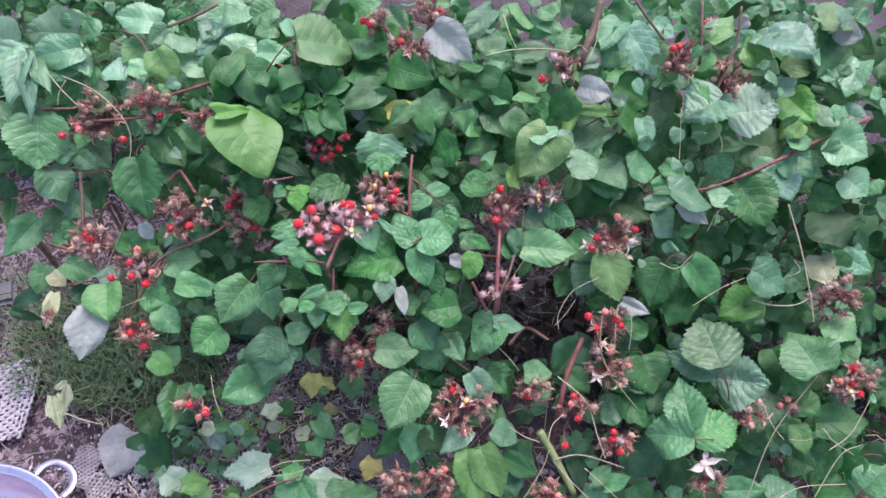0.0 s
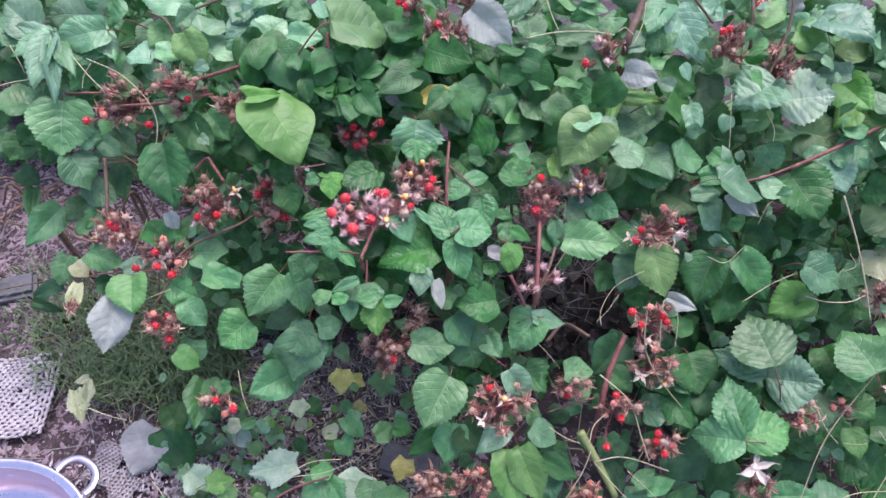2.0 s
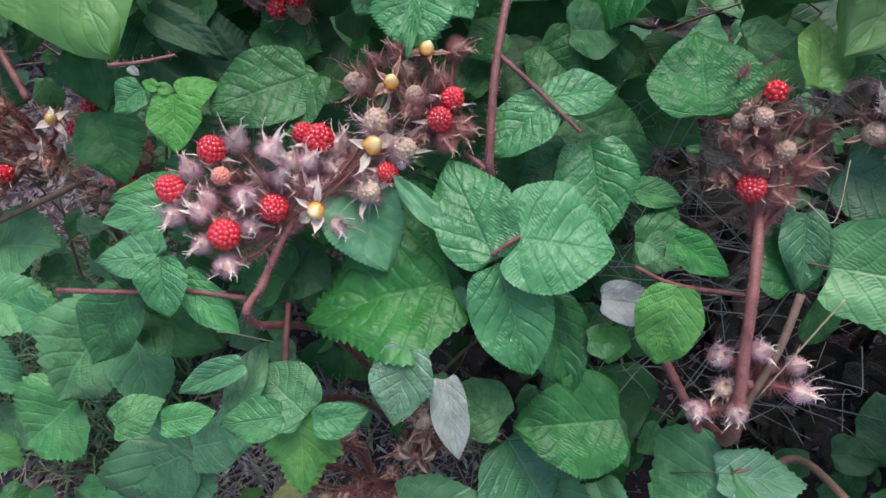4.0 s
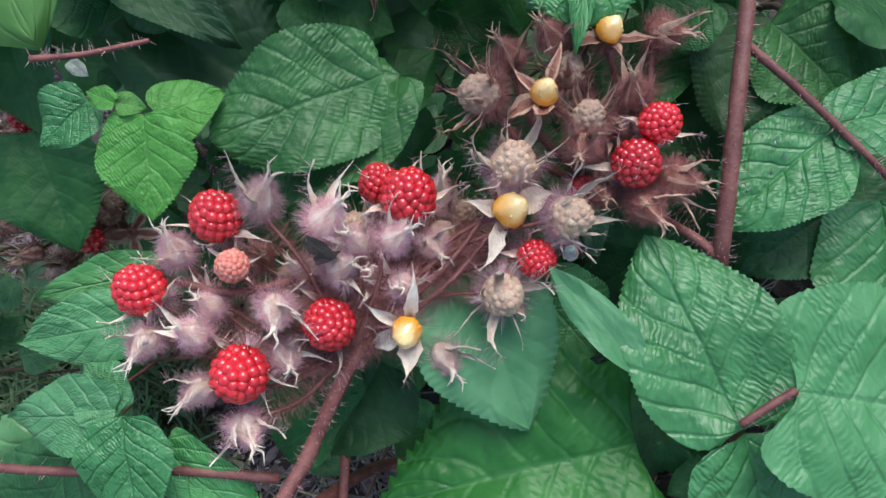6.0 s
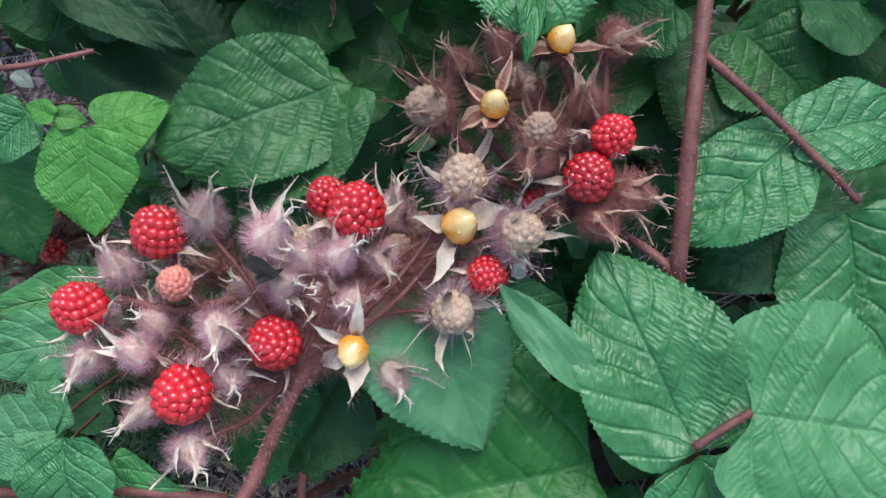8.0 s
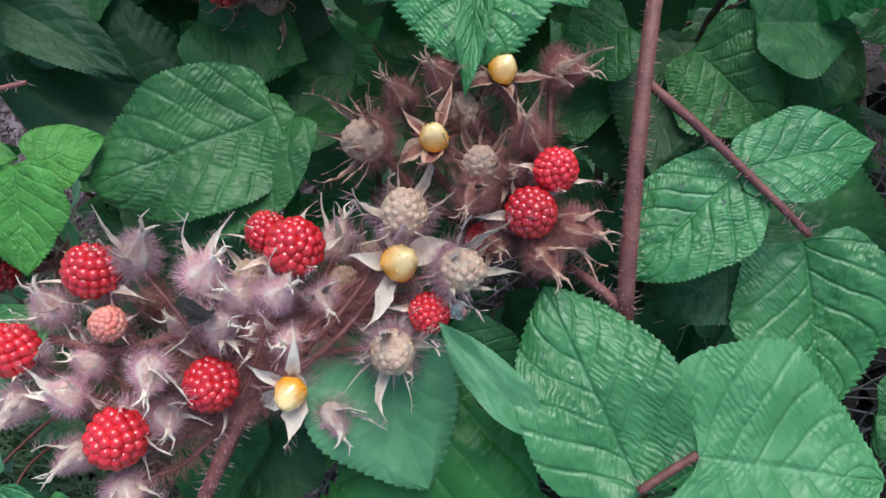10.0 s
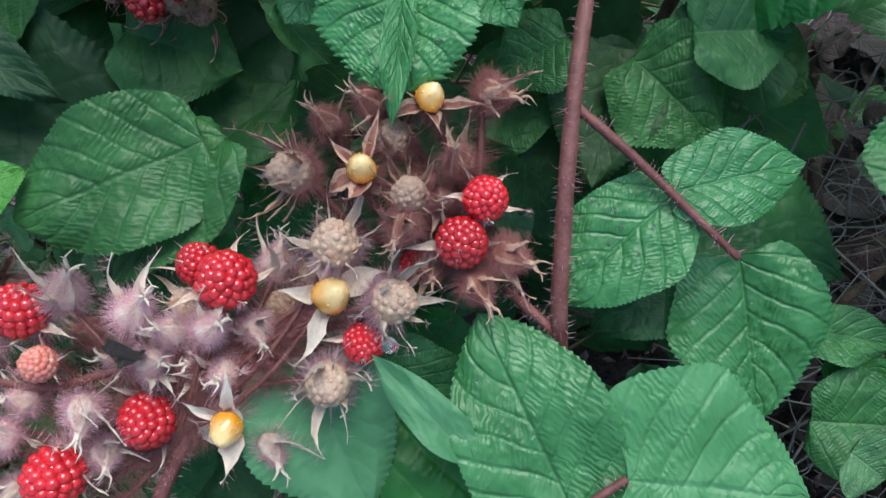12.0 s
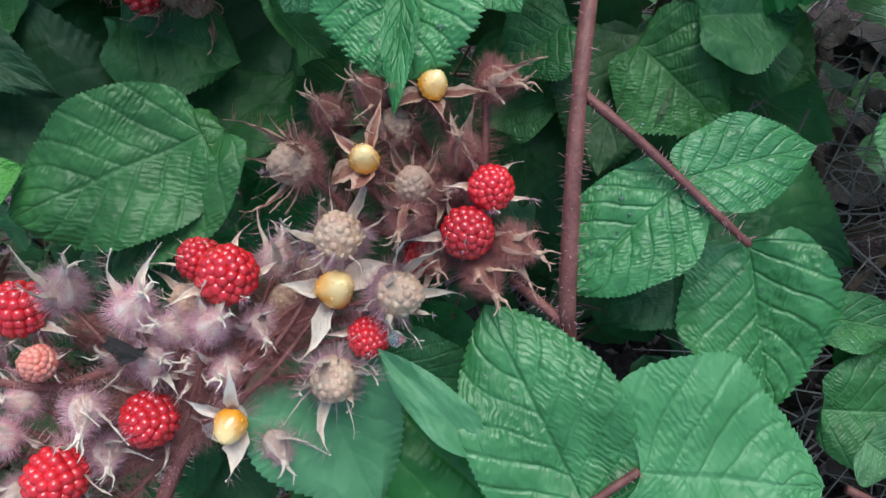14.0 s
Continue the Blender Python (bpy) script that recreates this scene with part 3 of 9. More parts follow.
def fruit(cl, kind, place, axis, size, form=0, fine=0, dull=False):
    """A berry in its husk, a closed bristly bud, or an open star with its bare core."""
    p = Vector(place) - Vector(cl["at"])
    ax = Vector(axis).normalized()
    # dull picks the maroon sepals, which also carry painted shade
    husk = DULL_SHADED_SEPAL if dull else PALE_SEPAL if kind == "star" or size > 0.008 else SEPAL
    spin = form * 1.7
    form %= 3
    if kind in ("berry", "unripe"):
        piece("berry", shared("berry", form, fine, BERRY if kind == "berry" else UNRIPE), cl, axis_frame(p, ax, size, spin))
        piece("calyx", shared("cup", form, fine, husk), cl, axis_frame(p - ax * size * 0.45, ax, size * 0.85, spin))
    elif kind == "husk":
        piece("calyx", shared("star", form, fine, husk), cl, axis_frame(p, ax, size, spin))
    elif kind == "star":
        piece("calyx", shared("star", form, fine, husk), cl, axis_frame(p, ax, size, spin))
        piece("receptacle", shared("receptacle", form, fine, CORE), cl, axis_frame(p - ax * size * 0.04, ax + ax.orthogonal() * 0.25, size * 1.28, spin))
    else:
        piece("calyx", shared("bud", form, fine, husk), cl, axis_frame(p, ax, size, spin))


def loose_cluster(plant, place, radius, husks, reds, seed, dull=False, fine=0):
    """A cluster seen from farther off: husks and buds spread about its middle, and the berries at their places."""
    rng = random.Random(seed)
    random.seed(seed)
    c = Vector(place)
    cl = cluster(plant, place)
    root = c + Vector((0, 0.35, -0.8)) * radius
    ends = []
    for i in range(round(husks * 1.25)):
        d = Vector((rng.gauss(0, 0.6), rng.gauss(0, 0.45), rng.gauss(0, 0.55)))
        d = d * min(1, 1.0 / max(d.length, 0.01)) * radius
        p = c + d
        ax = (p - root).normalized() + FACE * 0.5 + Vector((rng.uniform(-0.5, 0.5), rng.uniform(-0.4, 0.4), rng.uniform(-0.4, 0.4)))
        kind = rng.choices(("star", "husk", "bud", "unripe"), (0.03, 0.22, 0.68, 0.07))[0]
        fruit(cl, kind, p, ax, rng.uniform(0.0047, 0.0062) * (0.8 if kind == "unripe" else 1), rng.randrange(6), fine, kind in ("bud", "husk") and rng.random() < (0.96 if dull else 0.82))
        ends.append(p)
    for x, y, z in reds:
        p = Vector((x, y, z))
        fruit(cl, "berry", p, (p - root).normalized() + FACE, rng.uniform(0.0043, 0.0053), rng.randrange(6), fine, dull)
        ends.append(p)
    stalks(cl, ends, root, 0.0008, fine)
    return cl


def stem(plant, name, mat, pts, r0, r1, bristles=0, steps=7):
    """A cane or stalk of a plant through the given points."""
    bd = Build()
    p = curve_points([Vector(a) - plant.location for a in pts], steps)
    add_tube(bd, p, r0, r1, 8, 0, 0.12)
    for _ in range(bristles):
        i = random.randrange(len(p) - 1)
        d = (p[i + 1] - p[i]).normalized()
        o = Matrix.Rotation(random.uniform(0, 6.28), 3, d) @ d.orthogonal().normalized()
        w = p[i].lerp(p[i + 1], random.random())
        add_hair(bd, w + o * r0 * 0.8, o + d * random.uniform(-0.4, 0.4), random.uniform(0.0012, 0.0032), 0.00006, 1)
    return piece(name, bd.mesh(name, [mat, HAIR]), plant, Matrix())


def plant(name, place, label, category, group=""):
    ob = new(name)
    ob.location = place
    ob.empty_display_size = 0.05
    return tagged(ob, label, category, group)

# ---------- ground ----------
def height(x, y):
    """Uneven garden soil, flat far off and rising a little under the bushes."""
    near = math.exp(-((x * 0.6) ** 2 + (y - 0.2) ** 2) / 2.5)
    return near * (0.016 * noise.noise(Vector((x * 5, y * 5, 0.3))) + 0.007 * noise.noise(Vector((x * 21, y * 21, 2.2)))) - 0.004


def grid_line(lo, hi, step, far):
    a = [lo + i * step for i in range(int(round((hi - lo) / step)) + 1)]
    out, w = [], step
    while hi + w < far:
        w *= 1.6
        out.append(hi + w)
    return [lo - (v - hi) for v in reversed(out)] + a + out


gx, gy = grid_line(-1.1, 1.1, 0.02, 300), grid_line(-0.6, 1.2, 0.02, 300)
bd = Build()
bd.add([(x, y, height(x, y)) for y in gy for x in gx],
       [(j * len(gx) + i, j * len(gx) + i + 1, (j + 1) * len(gx) + i + 1, (j + 1) * len(gx) + i) for j in range(len(gy) - 1) for i in range(len(gx) - 1)])
tagged(new("ground", bd.mesh("ground", [SOIL])), "bare dark garden soil strewn with litter", "ground", "", "structure")

# crumbs of soil, mulch and dry litter
random.seed(21)
bd = Build()
OCTA = [(0, 2, 4), (2, 1, 4), (1, 3, 4), (3, 0, 4), (2, 0, 5), (1, 2, 5), (3, 1, 5), (0, 3, 5)]


def crumb(x, y, s, lift, slot, long=1.0):
    a = random.uniform(0, 6.28)
    d, w, u = Vector((math.cos(a), math.sin(a), random.uniform(-0.3, 0.3))) * s * long, Vector((-math.sin(a), math.cos(a), random.uniform(-0.4, 0.4))) * s, Vector((random.uniform(-0.3, 0.3), random.uniform(-0.3, 0.3), 1)) * s * 0.55
    c = Vector((x, y, height(x, y) + lift))
    k = [random.uniform(0.5, 1.15) for _ in range(6)]
    bd.add([c + d * k[0], c - d * k[1], c + w * k[2], c - w * k[3], c + u * k[4], c - u * k[5]], OCTA, slot)


for _ in range(34000):
    x, y = -0.14 - 0.85 * random.random() ** 0.8, random.uniform(-0.45, 0.70)
    crumb(x, y, 0.0009 + 0.0046 * random.random() ** 3, 0.001, 0, random.uniform(1.0, 3.4))
for _ in range(5000):
    crumb(random.uniform(-0.3, 0.9), random.uniform(-0.4, 0.2), 0.0012 + 0.006 * random.random() ** 3, 0.001, 0, random.uniform(1.0, 2.0))
for _ in range(620):
    crumb(random.gauss(-0.33, 0.08), random.gauss(-0.215, 0.05), random.uniform(0.0008, 0.0030), 0.004, 1, random.uniform(1, 4))
for _ in range(2600):
    crumb(random.uniform(-0.32, 0.10), random.uniform(-0.30, 0.02), 0.0008 + 0.0022 * random.random() ** 2, 0.003, random.choice((0, 1, 2, 2)), random.uniform(1.5, 6))
tagged(new("mulch", bd.mesh("mulch", [CHIP, SACK, STRAW], False)), "lilac-brown crumbs of mulch and litter strewn on soil", "mulch", "", "stuff")

# grey twigs and dead grass stems lying about
bd = Build()
for k in range(1300):
    x, y = (random.uniform(-0.95, 0.95), random.uniform(-0.4, 0.6)) if k < 900 else (random.uniform(-0.30, 0.10), random.uniform(-0.28, 0.02))
    a, s = random.uniform(0, 6.28), random.uniform(0.015, 0.07)
    z = height(x, y) + random.uniform(0.002, 0.02)
    d = Vector((math.cos(a), math.sin(a), random.uniform(-0.12, 0.25))) * s
    c = Vector((x, y, z))
    add_tube(bd, [c - d, c + Vector((random.uniform(-1, 1), random.uniform(-1, 1), 0.6)) * s * 0.15, c + d], random.uniform(0.0005, 0.0012), 0.0004, 4)
tagged(new("twigs", bd.mesh("twigs", [TWIG])), "thin grey twigs and dry stems lying on soil", "twigs", "", "stuff")


def blades(name, label, spots, mat, seed):
    """Tufts of grass: (x, y, radius, blades, length)."""
    random.seed(seed)
    bd = Build()
    for x0, y0, r, count, long in spots:
        for _ in range(count):
            a, q = random.uniform(0, 6.28), r * math.sqrt(random.random())
            x, y = x0 + q * math.cos(a), y0 + q * math.sin(a)
            w, s = random.uniform(0, 6.28), long * random.uniform(0.5, 1.2)
            lean = Vector((math.cos(w), math.sin(w), 0)) * s * random.uniform(0.3, 0.9)
            side = Vector((-math.sin(w), math.cos(w), 0)) * random.uniform(0.0005, 0.0015)
            b = Vector((x, y, height(x, y)))
            m, t = b + lean * 0.4 + Vector((0, 0, s * 0.6)), b + lean + Vector((0, 0, s * random.uniform(0.3, 0.8)))
            bd.add([b - side, b + side, m - side * 0.8, m + side * 0.8, t], [(0, 1, 3, 2), (2, 3, 4)])
    tagged(new(name, bd.mesh(name, [mat])), label, "grass", "", "stuff")


blades("grass", "short green grass tufts at the edge of the soil",
       [(-0.50, 0.02, 0.09, 620, 0.065), (-0.38, 0.03, 0.09, 800, 0.095), (-0.44, -0.03, 0.07, 420, 0.08), (-0.32, -0.03, 0.07, 560, 0.09), (-0.62, 0.08, 0.08, 220, 0.04), (-0.40, 0.10, 0.08, 200, 0.06)], GRASS, 5)
blades("dry_grass", "matted pale dry grass among the stems",
       [(-0.36, -0.05, 0.09, 120, 0.06), (0.50, -0.16, 0.14, 40, 0.08), (0.68, -0.14, 0.14, 60, 0.09), (0.28, -0.18, 0.10, 30, 0.07)], STRAW, 6)


def woven_mat(place, turn, cols, rows, pitch, torn, sunk=0.0):
    """A torn piece of coarse sacking: threads over and under one another, broken off where it has rotted."""
    bd = Build()
    seed = place[0] * 31

    def thread(pts):
        run = []
        for p in pts + [None]:
            gone = p is None or noise.noise(Vector((p.x * 17 + seed, p.y * 17, 5.5))) + 0.35 * noise.noise(Vector((p.x * 70, p.y * 70 + seed, 2.5))) > torn
            if not gone:
                run.append(p)
            if gone or random.random() < 0.015:
                if len(run) > 2:
                    add_tube(bd, run, pitch * 0.40, pitch * 0.44, 5, 0, 0.5)
                run = []

    for i in range(cols):
        thread([Vector(((i - cols / 2) * pitch, (j - rows) * pitch * 0.5, 0.0022 * (1 if (j // 2 + i) % 2 else -1) * (j % 2) + 0.003)) for j in range(int(rows * 2 * random.uniform(0.84, 1.0)))])
    for j in range(rows):
        thread([Vector(((i * 0.5 - cols / 2) * pitch, (j - rows / 2) * pitch, 0.0022 * (-1 if (i // 2 + j) % 2 else 1) * (i % 2) + 0.0035)) for i in range(int(cols * 2 * random.uniform(0.86, 1.0)))])
    for k, (x, y, z) in enumerate(bd.v):
        bd.v[k] = (x + 0.009 * noise.noise(Vector((x * 20, y * 20, 9))), y + 0.009 * noise.noise(Vector((x * 20, y * 20, 1))), z - sunk + 0.009 * noise.noise(Vector((x * 16, y * 16, 4))))
    ob = new("sacking", bd.mesh("sacking", [SACK]))
    ob.matrix_world = pose(*place, 0, 0, turn)
    return tagged(ob, "coarse grey-white woven sacking lying torn on soil", "sacking", "torn sacking")


random.seed(8)
woven_mat((-0.592, -0.085, 0.006), 8, 23, 23, 0.0058, 0.80)
woven_mat((-0.3454, -0.1981, 0.006), 24, 26, 16, 0.0042, 0.22, 0.001)
woven_mat((-0.4108, -0.1790, 0.006), -12, 12, 14, 0.0042, 0.16, 0.001)


def slab(name, place, turn, size, mat, label, category):
    bm = bmesh.new()
    bmesh.ops.create_cube(bm, size=1)
    bmesh.ops.scale(bm, vec=size, verts=bm.verts)
    bmesh.ops.bevel(bm, geom=bm.edges[:], offset=min(size) * 0.3, segments=2, affect="EDGES")
    bmesh.ops.subdivide_edges(bm, edges=bm.edges[:], cuts=2, use_grid_fill=True)
    for v in bm.verts:
        v.co += v.co.normalized() * 0.10 * min(size[0], size[1]) * noise.noise(v.co * 30 + Vector(place) * 7)
    me = bpy.data.meshes.new(name)
    bm.to_mesh(me)
    me.materials.append(mat)
    ob = new(name, me)
    ob.matrix_world = pose(*place, 0, 0, turn)
    return tagged(ob, label, category)


slab("flat_stone", (-0.68, 0.10, 0.008), 20, (0.11, 0.05, 0.022), SLATE, "flat dark slate stone half sunk in soil", "stone")
slab("flat_stone", (0.02, -0.16, 0.004), -15, (0.09, 0.05, 0.016), SLATE, "flat dark slate stone half sunk in soil", "stone")


def cooking_pot(place, radius, tall):
    """A steel pot: turned body with a rolled rim, and loop handles riveted to the side."""
    pot = new("cooking_pot")
    pot.location = place
    prof = [(0.0, 0.004), (radius * 0.88, 0.004), (radius * 0.95, 0.012), (radius * 0.97, tall * 0.5), (radius * 0.975, tall * 0.95), (radius * 1.015, tall * 0.985),
            (radius * 1.03, tall * 0.995), (radius * 1.03, tall * 1.01), (radius * 1.01, tall * 1.015), (radius * 0.985, tall * 1.0), (radius * 0.975, tall * 0.985), (radius * 0.955, tall * 0.975), (radius * 0.945, tall * 0.955), (radius * 0.955, tall * 0.90), (radius * 0.95, tall * 0.5), (radius * 0.93, 0.02), (radius * 0.85, 0.008), (0.0, 0.008)]
    n, bd = 72, Build()
    verts = [(r * math.cos(2 * math.pi * k / n), r * math.sin(2 * math.pi * k / n), z) for r, z in prof for k in range(n)]
    bd.add(verts, [(i * n + k, i * n + (k + 1) % n, (i + 1) * n + (k + 1) % n, (i + 1) * n + k) for i in range(len(prof) - 1) for k in range(n)])
    piece("body", bd.mesh("body", [STEEL]), pot, Matrix())
    for ang in (POT_TURN, POT_TURN + math.pi):
        bd = Build()
        o, s = Vector((math.cos(ang), math.sin(ang), 0)), Vector((-math.sin(ang), math.cos(ang), 0))
        pts = [o * radius * 0.96 + s * 0.026, o * (radius + 0.014) + s * 0.028, o * (radius + 0.029) + s * 0.019, o * (radius + 0.034), o * (radius + 0.029) - s * 0.019, o * (radius + 0.014) - s * 0.028, o * radius * 0.96 - s * 0.026]
        add_tube(bd, curve_points(pts, 6), 0.0052, 0.0052, 12)
        bd.v = [(x, y, z * 0.42 + tall * 0.86) for x, y, z in bd.v]
        h = piece("handle", bd.mesh("handle", [STEEL]), pot, Matrix())
        for q in (0.028, -0.028):
            rv = Build()
            add_ball(rv, o * radius * 0.985 + s * q + Vector((0, 0, tall * 0.86)), 0.007, 2, 0, 0.8)
            piece("rivet", rv.mesh("rivet", [STEEL]), h, Matrix())
    return tagged(pot, "shiny steel cooking pot with loop handles standing on soil", "pot")


POT_TURN = radians(58)
cooking_pot((-0.503, -0.355, -0.004), 0.145, 0.080)


# ---------- leaves deep inside the thicket ----------
def thicket(name, label, count, seed, colour, kind, depth, box=None, size=(0.028, 0.062), keep_off=False):
    """Many leaves in the shade of the outer ones, as one body."""
    rng = random.Random(seed)
    forms = [leaf_arrays(10, 3, 70 + i, kind) for i in range(4)]
    vs, fs, us, flats, k = [], [], [], [], 0
    for _ in range(count):
        x, u = rng.uniform(-1.05, 1.05), rng.random()
        top = 0.56 + 0.10 * x
        if x < -0.30:
            y0, z0 = 0.12 + 0.42 * u, 0.05 + 0.40 * u
        else:
            y0, z0 = -0.16 + 0.42 * u, 0.04 + (top - 0.1) * u
        back = depth[0] + (depth[1] - depth[0]) * rng.random() ** 1.3 if depth else 0
        p = Vector((x, y0 + back * 0.8, max(z0 - back * 0.45, 0.015)))
        if box:
            p = Vector([rng.uniform(*b) for b in box])
        elif (x < -0.42 and p.y < 0.40) or (0.12 < x < 0.34 and p.z < 0.28 and p.y < 0.26) or (0.11 < x < 0.19 and -0.02 < p.y < 0.2 and 0.2 < p.z < 0.42):
            continue
        if not box and -0.32 < p.x < 0.05 and p.z < 0.13 and p.y < 0.03:
            continue
        if keep_off and (-0.17 < p.x < 0.27 and p.z > 0.20 or p.x < -0.30 and p.z < 0.12):
            continue
        y = Vector((rng.uniform(-1, 1), rng.uniform(-0.9, 0.5), rng.uniform(-0.9, 0.25))).normalized()
        z = FACE + Vector((rng.uniform(-0.6, 0.6), rng.uniform(-0.6, 0.6), rng.uniform(-0.3, 0.6)))
        z = (z - y * z.dot(y)).normalized()
        s = rng.uniform(*size)
        m = Matrix.Translation(p) @ Matrix((y.cross(z) * s * rng.uniform(0.7, 0.95), y * s, z * s)).transposed().to_4x4()
        v, f, uv = forms[rng.randrange(4)]
        if name == "canopy_foliage" and 0.02 < p.x < 0.13 and p.y < 0.16 and p.z < 0.44:
            continue
        a = np.array(v) @ np.array(m.to_3x3()).T + np.array(p)
        vs.append(a)
        fs.append(np.array(f) + k)
        us.append(np.array(uv))
        flats.append(np.array(v)[:, :2])
        k += len(v)
    me = bpy.data.meshes.new(name)
    faces = np.concatenate(fs)
    me.from_pydata(np.concatenate(vs).tolist(), [], faces.tolist())
    lay = me.uv_layers.new(name="UVMap")
    lay.data.foreach_set("uv", np.concatenate(us)[faces.ravel()].astype(np.float32).ravel())
    flat = me.uv_layers.new(name="Plane")
    flat.data.foreach_set("uv", np.concatenate(flats)[faces.ravel()].astype(np.float32).ravel())
    me.polygons.foreach_set("use_smooth", [True] * len(faces))
    me.materials.append(LEAF[colour])
    return tagged(new(name, me), label, "foliage", "", "stuff")


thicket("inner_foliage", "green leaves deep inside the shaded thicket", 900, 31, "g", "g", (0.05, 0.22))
thicket("back_foliage", "green leaves of the thicket behind", 1700, 32, "s", "s", (0.09, 0.75))
# Uses the dull green with shade put into its colour.
thicket("dull_foliage", "dull leaves inside the thicket, their green darkened for shade", 350, 33, "e", "s", (0.05, 0.3))

# Two bodies of leaves added to block light from the pocket behind the fruit.
thicket("canopy_foliage", "green leaves added over the fruit to keep light off", 200, 34, "g", "g", None, ((-0.22, 0.26), (0.11, 0.24), (0.34, 0.50)))
thicket("shade_foliage", "green leaves added behind the fruit to block light", 260, 36, "g", "g", None, ((-0.19, 0.0), (0.13, 0.24), (0.40, 0.455)), (0.02, 0.044))
# Added dark leaves on the soil, standing in for the gap's deep shade.
thicket("leaf_litter", "dark brown leaves added under the thicket in place of deep shade", 420, 37, "z", "s", None, ((0.0, 0.5), (0.0, 0.42), (0.004, 0.03)), (0.02, 0.05))
# Another added layer overhead, there to throw shade on the left side.
thicket("roof_foliage", "green leaves added above the bush to shade one side", 75, 38, "g", "g", None, ((-0.135, -0.06), (0.095, 0.145), (0.43, 0.468)), (0.022, 0.042))
thicket("sprig_foliage", "small fresh green leaves between the larger ones", 1200, 39, "s", "g", (0.0, 0.10), None, (0.013, 0.030), True)
thicket("sprout_foliage", "small dark green leaves between the larger ones", 900, 40, "g", "g", (0.0, 0.10), None, (0.013, 0.030), True)
thicket("outer_sprigs", "small light green leaves over the outside of the bushes", 330, 43, "b", "g", (-0.10, 0.0), None, (0.012, 0.024), True)
thicket("outer_shoots", "small green leaves over the outside of the bushes", 330, 44, "s", "l", (-0.10, 0.0), None, (0.012, 0.026), True)
thicket("low_foliage", "small green leaves low over the soil", 330, 35, "s", "s", None, ((0.05, 0.95), (-0.26, 0.02), (0.02, 0.11)), (0.02, 0.042))
thicket("seedling_foliage", "small pale green seedling leaves close over the soil", 70, 41, "b", "l", None, ((-0.33, -0.15), (-0.26, -0.10), (0.012, 0.06)), (0.010, 0.026))
thicket("sorrel_foliage", "small yellow-green weed leaves close over the soil", 60, 42, "Y", "l", None, ((-0.33, -0.06), (-0.27, -0.06), (0.012, 0.05)), (0.010, 0.024))

# upright dead stems inside the thicket
random.seed(44)
bd = Build()
for _ in range(260):
    x = random.uniform(-0.95, 1.0)
    y = random.uniform(0.02, 0.5)
    if 0.08 < x < 0.40:
        continue
    s, lean = random.uniform(0.08, 0.16 + 0.4 * y), Vector((random.uniform(-0.2, 0.2), random.uniform(-0.15, 0.1), 0))
    b = Vector((x, y, -0.005))
    add_tube(bd, curve_points([b, b + lean * 0.4 + Vector((0, 0, s * 0.5)), b + lean + Vector((0, 0, s))], 3), random.uniform(0.001, 0.003), 0.0008, 5)
tagged(new("dead_stems", bd.mesh("dead_stems", [BROWN])), "thin brown dead stems standing in the thicket", "stems", "", "stuff")

# a tangle of thin grey twigs in the gap beside the red cane
bd = Build()
for _ in range(160):
    c = Vector((random.uniform(0.10, 0.24), random.uniform(-0.02, 0.20), random.uniform(0.17, 0.30)))
    d = Vector((random.gauss(0, 1), random.gauss(0, 0.6), random.gauss(0, 0.5))).normalized() * random.uniform(0.015, 0.045)
    o = Vector((random.gauss(0, 1), random.gauss(0, 1), random.gauss(0, 1))) * 0.008
    add_tube(bd, curve_points([c - d, c - d * 0.3 + o, c + d * 0.35 - o * 0.7, c + d], 4), random.uniform(0.00025, 0.0007), 0.00025, 4)
tagged(new("twig_tangle", bd.mesh("twig_tangle", [TWIG])), "tangle of thin dry grey twigs inside the bush", "twigs", "", "stuff")


def straw(pts, r):
    """A loose pale dry tendril lying over the leaves."""
    bd = Build()
    add_tube(bd, curve_points([Vector(p) for p in pts], 8), r * 0.7, r * 0.5, 6, 0, 0.25)
    return tagged(new("dry_tendril", bd.mesh("dry_tendril", [STRAW])), "pale dry tendril tangled over the leaves", "tendril", "dry tendrils")


def green_stalk(pts, r):
    bd = Build()
    add_tube(bd, curve_points([Vector(p) for p in pts], 8), r, r * 0.8, 9, 0, 0.1)
    return tagged(new("cut_stalk", bd.mesh("cut_stalk", [GREENSTEM])), "thick yellow-green cut stalk leaning in the thicket", "stalk")


def dew_drop(place, r):
    """A bead of water hanging at a leaf's edge."""
    bd = Build()
    add_ball(bd, (0, 0, 0), r, 3, 0, 1.2)
    ob = new("dew_drop", bd.mesh("dew_drop", [WATER]))
    ob.location = place
    return tagged(ob, "clear bead of rain water on a green leaf", "water drop", "dew drops")


def dry_stick(pts, r):
    """A dark dead stick lying on the soil."""
    bd = Build()
    add_tube(bd, curve_points([Vector(p) for p in pts], 8), r, r * 0.6, 7, 0, 0.3)
    return tagged(new("stick", bd.mesh("stick", [BROWN])), "dark dead stick lying on the soil", "stick", "dead sticks")


# ---------- plants: leaves, canes and fruit ----------

# Leaf colours step paler at upper left, darker at lower right, imitating the light.
PL = plant("bindweed", (0.05, 0.22, 0), "bindweed with large smooth heart-shaped yellow-green leaves", "vine", "")
stem(PL, "cane", BROWN, [(0.062, 0.250, -0.01), (0.096, 0.280, 0.2), (0.135, 0.225, 0.218)], 0.0032, 0.0018, 0)
